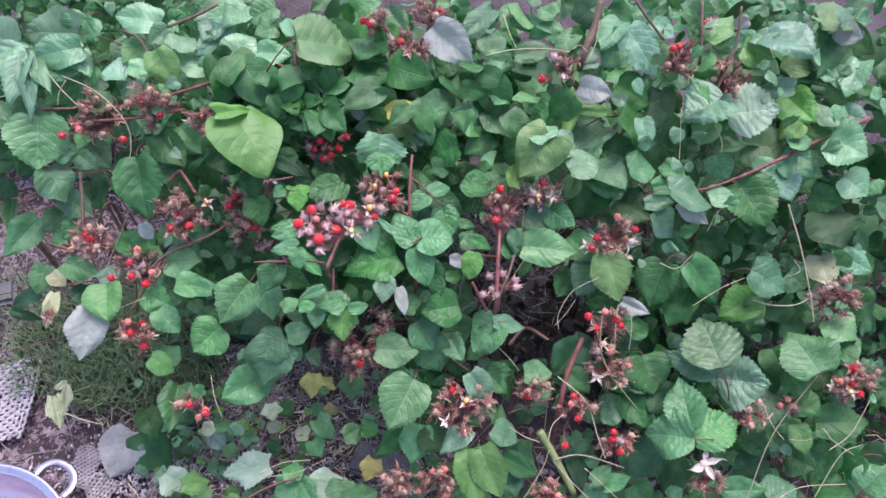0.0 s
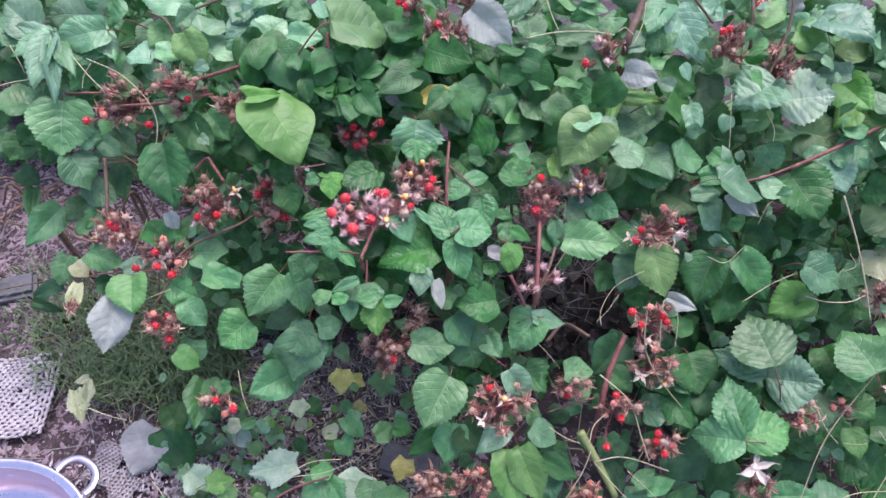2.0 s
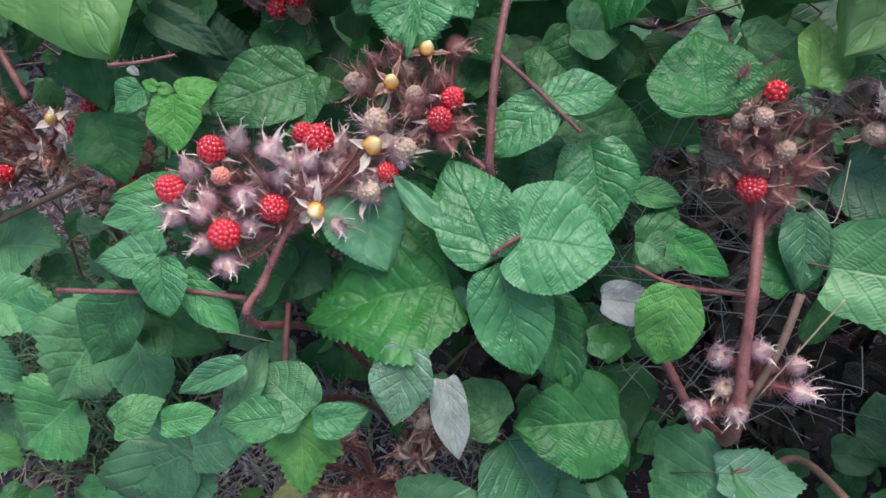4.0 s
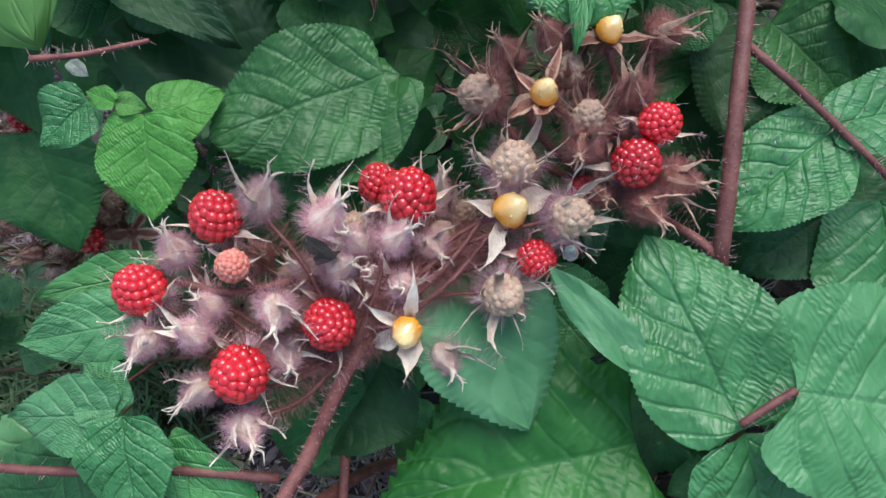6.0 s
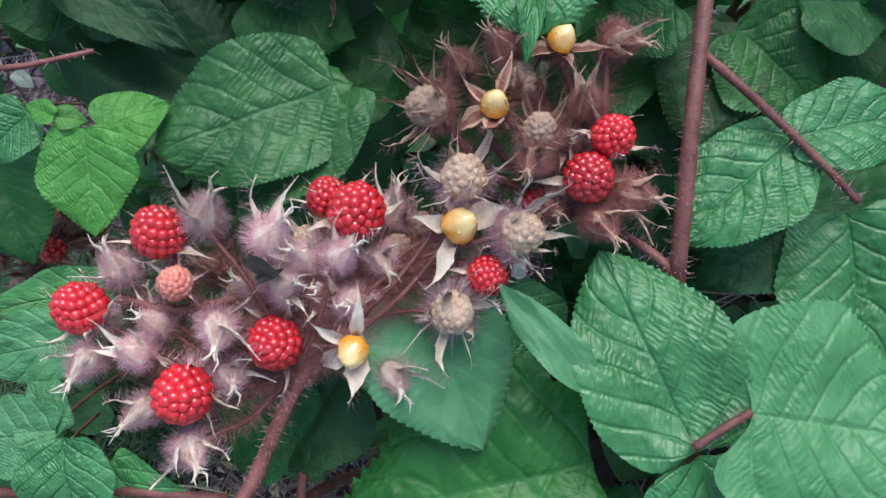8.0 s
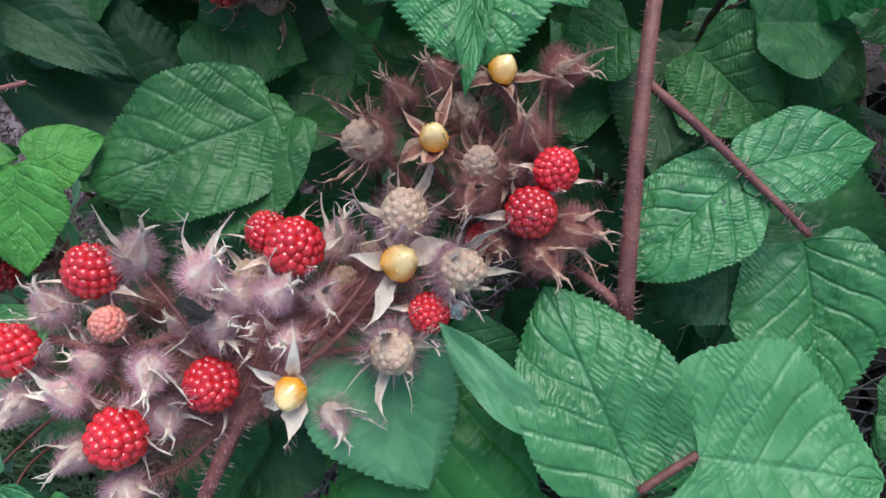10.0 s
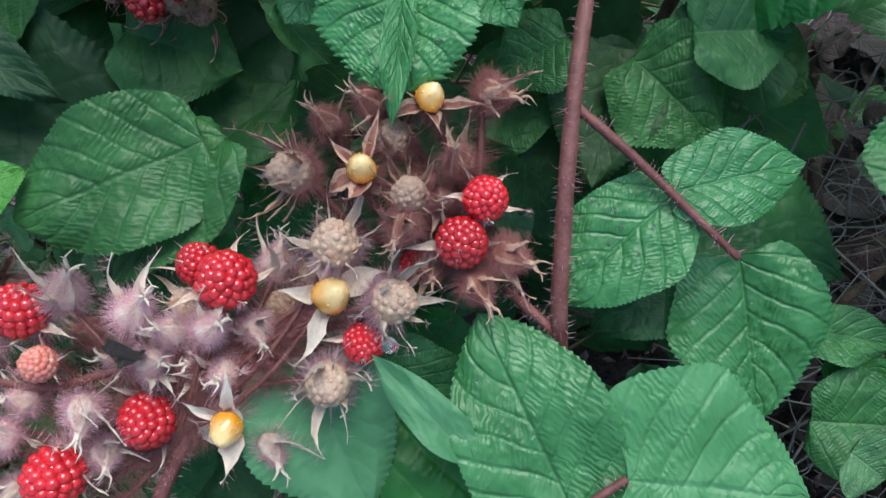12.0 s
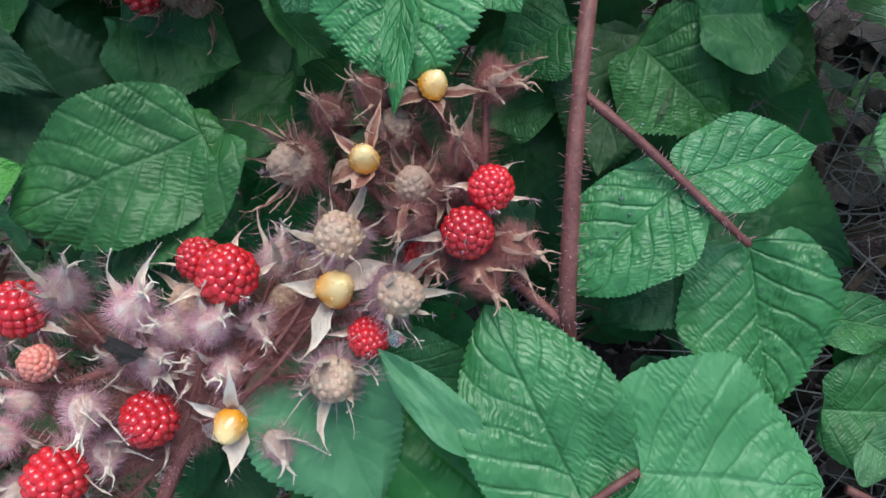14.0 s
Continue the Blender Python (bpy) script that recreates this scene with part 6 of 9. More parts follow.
leaf(PL, "x", "l", (0.0137, -0.2019, 0.1300), (0.0053, -0.2297, 0.1180), 0.0344, (0.20, -0.20, 0.95), 0)
leaf(PL, "s", "s", (0.0779, -0.0911, 0.2558), (0.0973, -0.1248, 0.2330), 0.0502, (0.01, -0.56, 0.83), 4)
leaf(PL, "s", "s", (0.1074, -0.0861, 0.2504), (0.1211, -0.1161, 0.2514), 0.0282, (-0.38, -0.14, 0.91), 0)
leaf(PL, "e", "s", (0.0837, -0.1729, 0.1818), (0.1105, -0.2059, 0.1795), 0.0474, (-0.40, -0.38, 0.84), 0)
leaf(PL, "b", "s", (0.1363, -0.1849, 0.1967), (0.0981, -0.2139, 0.1968), 0.0329, (-0.06, 0.08, 1.00), 1)
leaf(PL, "s", "s", (-0.0194, -0.2546, 0.1056), (0.0233, -0.2352, 0.0983), 0.0390, (0.34, -0.44, 0.83), 3)
# Leaves catching the sky use the brightened green here.
leaf(PL, "h", "o", (0.0552, -0.0344, 0.3761), (0.0306, 0.0020, 0.3938), 0.0366, (0.10, -0.42, 0.90), 0, 1, False, (0.14, 0.1, 0.03, 1.0))
leaf(PL, "m", "t", (0.0326, -0.0266, 0.3829), (0.0100, -0.0099, 0.3953), 0.0107, (0.43, -0.25, 0.86), 1, 1, False, (0.25, 0.02, 0.02, 1.0))
leaf(PL, "u", "w", (0.0648, -0.0256, 0.3805), (0.1026, -0.0241, 0.3756), 0.0500, (0.24, -0.36, 0.90), 2, 1, False, (0.1, 0.1, 0.03, 0.85))
stem(PL, "petiole", CANE, [(0.0543, -0.0343, 0.3786), (0.0595, -0.0299, 0.3807), (0.0648, -0.0256, 0.3811)], 0.0009, 0.0009, 30)
leaf(PL, "h", "o", (0.0563, -0.0344, 0.3735), (0.0751, -0.0693, 0.3443), 0.0359, (0.22, -0.39, 0.88), 3, 1, False, (0.16, 0.15, 0.04, 1.0))
leaf(PL, "g", "l", (0.0348, -0.0364, 0.3566), (-0.0245, -0.0634, 0.3609), 0.0638, (0.15, -0.17, 0.97), 4, 1, False)
leaf(PL, "m", "s", (-0.0098, -0.0102, 0.3867), (0.0100, -0.0410, 0.3701), 0.0329, (0.22, -0.35, 0.91), 0, 1, False)
leaf(PL, "h", "f", (0.0091, 0.0662, 0.4282), (0.0101, 0.0397, 0.4204), 0.0343, (0.15, -0.29, 0.95), 2, 1, False, (0.15, 0.12, 0.03, 1.0))
leaf(PL, "h", "g", (0.0099, 0.0592, 0.4269), (0.0110, 0.0315, 0.4203), 0.0074, (0.15, -0.22, 0.96), 3, 1, False)
leaf(PL, "h", "g", (-0.0107, 0.0638, 0.4251), (-0.0165, 0.0533, 0.4230), 0.0162, (0.18, -0.28, 0.94), 4, 1, False)
leaf(PL, "h", "g", (0.0247, 0.0694, 0.4198), (0.0333, 0.0612, 0.4164), 0.0146, (0.16, -0.23, 0.96), 0, 1, False)
leaf(PL, "h", "o", (0.0697, 0.0322, 0.3993), (0.0479, 0.0079, 0.3924), 0.0267, (0.14, -0.24, 0.96), 1, 1, False, (0.1, 0.1, 0.03, 1.0))
leaf(PL, "h", "o", (0.0688, 0.0317, 0.4004), (0.0974, 0.0432, 0.3990), 0.0198, (0.14, -0.25, 0.96), 2, 1, False, (0.1, 0.14, 0.03, 1.0))
leaf(PL, "h", "g", (0.0883, 0.0310, 0.3726), (0.0986, -0.0072, 0.3576), 0.0359, (0.09, -0.34, 0.93), 3, 1, False)
# Background leaves; where dull, their darkness is shade put into the colour.
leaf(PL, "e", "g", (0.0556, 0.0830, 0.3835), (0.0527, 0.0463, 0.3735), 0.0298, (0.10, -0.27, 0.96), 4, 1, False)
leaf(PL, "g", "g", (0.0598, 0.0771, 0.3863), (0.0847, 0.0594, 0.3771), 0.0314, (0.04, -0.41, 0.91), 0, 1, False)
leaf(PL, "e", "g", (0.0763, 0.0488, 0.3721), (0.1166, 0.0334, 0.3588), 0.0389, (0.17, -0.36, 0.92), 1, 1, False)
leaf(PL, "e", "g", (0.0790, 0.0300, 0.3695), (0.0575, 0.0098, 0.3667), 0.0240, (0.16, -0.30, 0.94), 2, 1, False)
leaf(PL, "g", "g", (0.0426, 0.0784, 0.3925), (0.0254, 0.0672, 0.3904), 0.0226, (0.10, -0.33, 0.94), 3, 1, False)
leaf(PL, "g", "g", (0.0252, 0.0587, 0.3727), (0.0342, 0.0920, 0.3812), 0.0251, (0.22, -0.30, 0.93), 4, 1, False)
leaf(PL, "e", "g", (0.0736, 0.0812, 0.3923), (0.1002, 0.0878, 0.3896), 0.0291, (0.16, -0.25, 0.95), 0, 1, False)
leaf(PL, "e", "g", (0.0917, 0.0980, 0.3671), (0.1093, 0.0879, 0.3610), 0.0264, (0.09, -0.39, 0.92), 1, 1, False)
leaf(PL, "s", "s", (0.1148, -0.0102, 0.3623), (0.1236, -0.0148, 0.3591), 0.0153, (0.11, -0.41, 0.90), 0, 1, False)
leaf(PL, "g", "g", (0.1163, 0.0170, 0.3496), (0.1306, 0.0117, 0.3482), 0.0160, (-0.01, -0.30, 0.96), 1, 1, False)
leaf(PL, "s", "s", (0.1069, 0.0193, 0.3589), (0.1326, 0.0185, 0.3550), 0.0156, (0.13, -0.31, 0.94), 1, 1, False)
leaf(PL, "g", "g", (0.1117, -0.0005, 0.3453), (0.1407, 0.0011, 0.3452), 0.0268, (0.03, -0.40, 0.92), 2, 1, False)
leaf(PL, "v", "o", (0.1287, -0.0297, 0.3630), (0.1247, -0.0571, 0.3428), 0.0284, (0.08, -0.44, 0.89), 4, 1, False, (0.18, 0.15, 0.04, 1.0))
leaf(PL, "v", "o", (0.1056, -0.0364, 0.3306), (0.1063, -0.0516, 0.3225), 0.0163, (0.08, -0.44, 0.89), 2, 1, False)
leaf(PL, "o", "s", (0.0995, -0.0311, 0.3457), (0.1270, -0.0285, 0.3403), 0.0186, (0.16, -0.32, 0.93), 0, 1, False)
leaf(PL, "s", "s", (0.0960, -0.0438, 0.3282), (0.1126, -0.0411, 0.3280), 0.0161, (0.07, -0.36, 0.93), 1, 1, False)
leaf(PL, "g", "g", (0.0727, -0.0276, 0.3359), (0.0923, -0.0647, 0.3158), 0.0305, (0.15, -0.41, 0.90), 2, 1, False)
leaf(PL, "b", "g", (0.0249, -0.0719, 0.3607), (0.0222, -0.1018, 0.3497), 0.0256, (0.08, -0.35, 0.93), 3, 1, False)
leaf(PL, "p", "s", (0.0398, -0.0778, 0.3487), (0.0501, -0.1071, 0.3355), 0.0157, (0.20, -0.34, 0.92), 4, 1, False)
leaf(PL, "s", "s", (0.0057, -0.0055, 0.3735), (0.0238, -0.0181, 0.3613), 0.0281, (0.19, -0.53, 0.83), 3, 1, False)
leaf(PL, "s", "s", (-0.0184, -0.0994, 0.3279), (0.0042, -0.0914, 0.3287), 0.0155, (0.14, -0.48, 0.87), 0, 1, False)
leaf(PL, "g", "g", (0.0622, -0.0811, 0.3084), (0.0365, -0.0703, 0.3171), 0.0267, (0.20, -0.27, 0.94), 1, 1, False)
leaf(PL, "g", "g", (0.1144, -0.0682, 0.3013), (0.0684, -0.0812, 0.3037), 0.0459, (0.16, -0.39, 0.91), 2, 1, False)
leaf(PL, "e", "g", (0.0432, 0.0864, 0.3764), (0.0550, 0.0498, 0.3565), 0.0431, (0.18, -0.43, 0.89), 3, 1, False)
leaf(PL, "e", "h", (0.0929, 0.0997, 0.3725), (0.0762, 0.0843, 0.3677), 0.0398, (0.08, -0.38, 0.92), 4, 1, False)
loose_cluster(PL, (0.0389, 0.1876, 0.4967), 0.0270, 21, [(0.0414, 0.1631, 0.4925), (0.0261, 0.1824, 0.5076)], 110, True)
loose_cluster(PL, (-0.0058, 0.2155, 0.5161), 0.0171, 9, [(-0.0131, 0.2002, 0.5191), (-0.0218, 0.2033, 0.5213)], 111, True)
loose_cluster(PL, (0.0615, 0.2225, 0.5256), 0.0213, 12, [(0.0733, 0.2131, 0.5338)], 112, True)
loose_cluster(PL, (-0.0115, -0.1132, 0.2508), 0.0299, 25, [(-0.0057, -0.1292, 0.2535)], 123, True)
loose_cluster(PL, (0.0117, -0.0840, 0.2759), 0.0185, 10, [], 124, True)
loose_cluster(PL, (0.1263, -0.1657, 0.2136), 0.0370, 33, [(0.1122, -0.1534, 0.2385), (0.1307, -0.1672, 0.2279), (0.0947, -0.1770, 0.2192), (0.1376, -0.1643, 0.2304)], 125, True)
loose_cluster(PL, (0.0988, -0.2372, 0.1571), 0.0284, 21, [], 130, True)
loose_cluster(PL, (0.0491, -0.2406, 0.1523), 0.0242, 15, [], 135, True)

PL = plant("wineberry_bush", (0.2, 0.1, 0), "wineberry bush in deep shade with brown husks", "shrub", "wineberry bushes")
stem(PL, "cane", BROWN, [(0.192, 0.130, -0.01), (0.151, 0.160, 0.2), (0.147, 0.173, 0.262)], 0.0032, 0.0018, 0)
stem(PL, "cane", BROWN, [(0.219, 0.130, -0.01), (0.165, 0.160, 0.2), (0.171, 0.124, 0.187)], 0.0032, 0.0018, 0)
leaf(PL, "s", "s", (0.1432, 0.1893, 0.4923), (0.1341, 0.2231, 0.5039), 0.0365, (0.09, -0.30, 0.95), 0)
leaf(PL, "s", "s", (0.1382, 0.1820, 0.4904), (0.1744, 0.1787, 0.4867), 0.0317, (0.02, -0.65, 0.76), 1)
leaf(PL, "s", "s", (0.1732, 0.2543, 0.5178), (0.1550, 0.2183, 0.5150), 0.0307, (0.14, -0.15, 0.98), 2)
leaf(PL, "Y", "s", (0.1640, 0.2272, 0.5260), (0.1997, 0.2374, 0.5154), 0.0454, (0.30, -0.06, 0.95), 3)
leaf(PL, "s", "s", (0.1689, 0.1783, 0.5001), (0.2178, 0.1870, 0.5121), 0.0286, (-0.13, -0.49, 0.86), 4)
leaf(PL, "s", "s", (0.2212, 0.2275, 0.5133), (0.1898, 0.2234, 0.4989), 0.0238, (-0.27, -0.59, 0.76), 0)
leaf(PL, "s", "s", (0.2205, 0.2273, 0.5280), (0.1973, 0.2467, 0.5289), 0.0286, (-0.26, -0.35, 0.90), 1)
leaf(PL, "s", "s", (0.2022, 0.2291, 0.5143), (0.2326, 0.2129, 0.5218), 0.0204, (-0.36, -0.25, 0.90), 2)
leaf(PL, "s", "s", (0.2523, 0.2327, 0.5002), (0.2238, 0.1969, 0.5008), 0.0298, (0.03, -0.01, 1.00), 3)
leaf(PL, "g", "g", (0.1255, 0.2420, 0.4091), (0.1939, 0.2598, 0.4236), 0.0950, (-0.15, -0.22, 0.96), 4)
leaf(PL, "g", "g", (0.1314, 0.2136, 0.4235), (0.1752, 0.2183, 0.4229), 0.0348, (-0.01, 0.25, 0.97), 0)
leaf(PL, "s", "s", (0.1453, 0.1477, 0.4520), (0.1706, 0.1593, 0.4518), 0.0365, (-0.03, 0.09, 1.00), 1)
leaf(PL, "s", "s", (0.1750, 0.1326, 0.4662), (0.2116, 0.1622, 0.4568), 0.0225, (0.18, 0.09, 0.98), 2)
leaf(PL, "s", "s", (0.1445, 0.1507, 0.4293), (0.1687, 0.1120, 0.4338), 0.0461, (-0.21, -0.02, 0.98), 3)
leaf(PL, "s", "s", (0.1148, 0.1478, 0.4296), (0.1486, 0.1338, 0.4210), 0.0660, (0.22, -0.07, 0.97), 4)
leaf(PL, "s", "s", (0.2258, 0.1534, 0.4476), (0.1961, 0.1447, 0.4284), 0.0529, (-0.50, -0.16, 0.85), 2)
leaf(PL, "s", "s", (0.2197, 0.1851, 0.4385), (0.2444, 0.1724, 0.4446), 0.0286, (-0.43, -0.47, 0.77), 3)
leaf(PL, "g", "g", (0.1718, 0.1484, 0.4236), (0.1969, 0.1213, 0.4142), 0.0388, (-0.00, -0.33, 0.94), 4)
leaf(PL, "g", "g", (0.1826, 0.1464, 0.4106), (0.1557, 0.1191, 0.3895), 0.0533, (-0.43, -0.25, 0.87), 0)
leaf(PL, "b", "s", (0.2133, 0.0829, 0.4478), (0.1977, 0.1039, 0.4539), 0.0381, (0.03, -0.26, 0.97), 2)
leaf(PL, "b", "s", (0.2231, 0.0930, 0.4413), (0.2543, 0.0790, 0.4338), 0.0415, (0.11, -0.27, 0.96), 3)
leaf(PL, "b", "s", (0.2410, 0.0616, 0.4216), (0.2800, 0.0785, 0.4323), 0.0474, (-0.17, -0.21, 0.96), 4)
leaf(PL, "Y", "s", (0.2619, 0.2097, 0.4788), (0.2528, 0.1719, 0.4744), 0.0281, (-0.34, -0.03, 0.94), 2)
leaf(PL, "b", "s", (0.2551, 0.1951, 0.4888), (0.2818, 0.2009, 0.5018), 0.0232, (-0.25, -0.58, 0.78), 3)
leaf(PL, "Y", "s", (0.2545, 0.1697, 0.4584), (0.2404, 0.1050, 0.4319), 0.0230, (0.15, -0.40, 0.90), 0)
leaf(PL, "s", "s", (0.1963, 0.0392, 0.3585), (0.2404, 0.0257, 0.3508), 0.0409, (-0.02, -0.54, 0.84), 1)
leaf(PL, "s", "s", (0.2263, 0.0479, 0.3620), (0.2515, 0.0152, 0.3692), 0.0353, (-0.64, -0.34, 0.69), 2)
leaf(PL, "s", "s", (0.1914, -0.0034, 0.3456), (0.2554, -0.0150, 0.3560), 0.0496, (-0.23, -0.51, 0.83), 3)
leaf(PL, "s", "s", (0.2571, 0.0304, 0.3286), (0.2825, -0.0036, 0.3304), 0.0408, (-0.42, -0.27, 0.86), 4)
leaf(PL, "g", "g", (0.2695, 0.0149, 0.2765), (0.2482, -0.0263, 0.2717), 0.0341, (0.06, -0.14, 0.99), 1)
leaf(PL, "Y", "s", (0.2581, 0.0744, 0.3943), (0.2430, 0.0531, 0.3727), 0.0283, (-0.28, -0.58, 0.77), 1)
leaf(PL, "s", "s", (0.1661, -0.0799, 0.2860), (0.1305, -0.1081, 0.2665), 0.0643, (-0.50, 0.03, 0.87), 2)
leaf(PL, "b", "s", (0.1582, -0.0816, 0.2854), (0.2035, -0.0769, 0.2770), 0.0253, (0.20, -0.18, 0.96), 3)
leaf(PL, "b", "s", (0.1316, -0.1392, 0.2591), (0.1625, -0.1625, 0.2234), 0.0385, (0.36, -0.61, 0.71), 1)
leaf(PL, "g", "l", (0.1525, -0.1173, 0.2337), (0.1807, -0.1491, 0.2297), 0.0452, (-0.00, -0.13, 0.99), 2)
leaf(PL, "s", "s", (0.2022, -0.1264, 0.2387), (0.2373, -0.1252, 0.2444), 0.0356, (-0.14, -0.33, 0.93), 3)
leaf(PL, "s", "s", (0.2145, -0.1396, 0.2023), (0.2438, -0.1270, 0.2093), 0.0286, (-0.05, -0.40, 0.91), 4)
leaf(PL, "e", "s", (0.2800, -0.0775, 0.2385), (0.2456, -0.1177, 0.2197), 0.0503, (0.13, -0.51, 0.85), 0)
leaf(PL, "Y", "s", (0.1364, -0.2098, 0.1935), (0.1466, -0.2785, 0.1847), 0.0440, (-0.26, -0.16, 0.95), 2)
leaf(PL, "Y", "s", (0.1473, -0.2124, 0.2092), (0.1710, -0.2680, 0.1926), 0.0464, (-0.25, -0.37, 0.89), 3)
leaf(PL, "s", "s", (0.1659, -0.1802, 0.1963), (0.1981, -0.1953, 0.1927), 0.0341, (0.05, -0.14, 0.99), 4)
leaf(PL, "e", "s", (0.1786, -0.2111, 0.1731), (0.2270, -0.2258, 0.1619), 0.0288, (0.15, -0.23, 0.96), 0)
leaf(PL, "s", "s", (0.1854, -0.2168, 0.1529), (0.1973, -0.2501, 0.1495), 0.0426, (-0.24, -0.18, 0.95), 1)
leaf(PL, "e", "s", (0.2178, -0.2434, 0.1038), (0.2516, -0.2288, 0.1297), 0.0333, (-0.39, -0.48, 0.78), 2)
leaf(PL, "g", "g", (0.1347, 0.0384, 0.3876), (0.1289, 0.0717, 0.4053), 0.0440, (0.09, -0.46, 0.89), 2, 1, False)
leaf(PL, "s", "s", (0.1501, 0.0876, 0.3865), (0.1763, 0.0976, 0.3839), 0.0171, (0.23, -0.35, 0.91), 3, 1, False)
leaf(PL, "s", "s", (0.1607, 0.0589, 0.3797), (0.1745, 0.0781, 0.3860), 0.0196, (0.08, -0.36, 0.93), 4, 1, False)
leaf(PL, "Y", "g", (0.1757, 0.0493, 0.3972), (0.1779, 0.0823, 0.4074), 0.0251, (0.29, -0.30, 0.91), 0, 1, False)
leaf(PL, "g", "g", (0.1266, -0.0073, 0.3620), (0.1519, -0.0176, 0.3548), 0.0165, (0.15, -0.29, 0.95), 3, 1, False)
leaf(PL, "g", "g", (0.1829, -0.0057, 0.3277), (0.1713, 0.0199, 0.3442), 0.0324, (0.15, -0.49, 0.86), 0, 1, False)
leaf(PL, "s", "s", (0.1827, 0.0202, 0.3502), (0.1847, -0.0121, 0.3382), 0.0237, (-0.01, -0.35, 0.94), 1, 1, False)
leaf(PL, "g", "g", (0.1940, -0.0065, 0.3111), (0.2082, -0.0123, 0.3077), 0.0297, (0.08, -0.35, 0.93), 2, 1, False)
loose_cluster(PL, (0.2077, 0.1641, 0.4755), 0.0086, 1, [(0.2055, 0.1553, 0.4838)], 113)
loose_cluster(PL, (0.2347, 0.1836, 0.4905), 0.0186, 10, [], 114)
loose_cluster(PL, (0.1520, 0.0462, 0.3825), 0.0171, 9, [(0.1593, 0.0452, 0.3973)], 118, True)
loose_cluster(PL, (0.2188, 0.0492, 0.3833), 0.0214, 15, [(0.2122, 0.0539, 0.4024)], 119)
loose_cluster(PL, (0.2108, -0.1373, 0.2344), 0.0214, 13, [(0.2052, -0.1554, 0.2351)], 126, True)
loose_cluster(PL, (0.2398, -0.2481, 0.1451), 0.0257, 16, [], 134, True)
stem(PL, "cane", CANE, [(0.1845, -0.1658, 0.2071), (0.2200, -0.1541, 0.2156), (0.2415, -0.1492, 0.2191)], 0.0010, 0.0013, 20)
stem(PL, "cane", BROWN, [(0.2304, -0.0905, 0.2662), (0.2090, -0.0533, 0.2328), (0.1873, -0.0721, 0.2182)], 0.0021, 0.0026, 0)

PL = plant("wineberry_bush", (0.34, 0.1, 0), "wineberry bush with hanging red berries and dry tendrils", "shrub", "wineberry bushes")
stem(PL, "cane", BROWN, [(0.341, 0.130, -0.01), (0.333, 0.160, 0.2), (0.327, 0.125, 0.265)], 0.0032, 0.0018, 0)
stem(PL, "cane", BROWN, [(0.332, 0.130, -0.01), (0.338, 0.160, 0.2), (0.371, 0.120, 0.218)], 0.0032, 0.0018, 0)
leaf(PL, "s", "s", (0.3029, 0.1605, 0.4070), (0.2592, 0.1135, 0.4121), 0.0512, (-0.04, 0.14, 0.99), 0)
leaf(PL, "p", "g", (0.2514, 0.1482, 0.4819), (0.2923, 0.1350, 0.4811), 0.0315, (-0.24, -0.77, 0.59), 1)
leaf(PL, "Y", "s", (0.2559, 0.1606, 0.4511), (0.2885, 0.1444, 0.4445), 0.0422, (0.03, -0.32, 0.95), 4)
leaf(PL, "Y", "s", (0.2602, 0.1368, 0.4525), (0.3145, 0.1435, 0.4452), 0.0177, (0.17, -0.46, 0.87), 1)
leaf(PL, "s", "s", (0.3089, 0.2438, 0.5166), (0.2783, 0.1959, 0.5133), 0.0387, (-0.13, 0.02, 0.99), 2)
leaf(PL, "s", "s", (0.3117, 0.2112, 0.5017), (0.2841, 0.1920, 0.4878), 0.0390, (-0.27, -0.29, 0.92), 3)
leaf(PL, "b", "s", (0.3151, 0.2287, 0.5152), (0.3552, 0.1770, 0.4896), 0.0494, (-0.07, -0.49, 0.87), 4)
leaf(PL, "e", "s", (0.3072, 0.1792, 0.4619), (0.3520, 0.1592, 0.4516), 0.0538, (-0.05, -0.54, 0.84), 0)
leaf(PL, "e", "s", (0.3105, 0.1357, 0.4532), (0.3501, 0.1175, 0.4285), 0.0736, (0.48, -0.12, 0.87), 1)
leaf(PL, "g", "g", (0.2967, 0.1261, 0.4013), (0.3434, 0.1070, 0.4004), 0.0483, (-0.12, -0.34, 0.93), 2)
leaf(PL, "s", "s", (0.3237, 0.0870, 0.4040), (0.3644, 0.0913, 0.4049), 0.0464, (0.01, -0.31, 0.95), 3)
leaf(PL, "s", "s", (0.2865, 0.1015, 0.3994), (0.3181, 0.0603, 0.4119), 0.0659, (-0.00, 0.29, 0.96), 4)
leaf(PL, "b", "s", (0.3494, 0.2409, 0.5178), (0.3751, 0.2174, 0.5150), 0.0283, (-0.36, -0.49, 0.80), 2)
leaf(PL, "e", "s", (0.3697, 0.1863, 0.4533), (0.3616, 0.1379, 0.4364), 0.0422, (-0.31, -0.27, 0.91), 3)
leaf(PL, "b", "s", (0.3403, 0.1416, 0.4411), (0.3464, 0.1038, 0.4329), 0.0290, (-0.21, -0.24, 0.95), 4)
leaf(PL, "g", "g", (0.3708, 0.1767, 0.3835), (0.4293, 0.1517, 0.3728), 0.0760, (-0.12, -0.60, 0.79), 3)
leaf(PL, "s", "s", (0.3752, 0.1028, 0.4006), (0.3933, 0.0712, 0.4066), 0.0289, (-0.56, -0.17, 0.81), 1)
leaf(PL, "s", "s", (0.2945, 0.0038, 0.3113), (0.2691, -0.0359, 0.2921), 0.0437, (-0.18, -0.33, 0.93), 0)
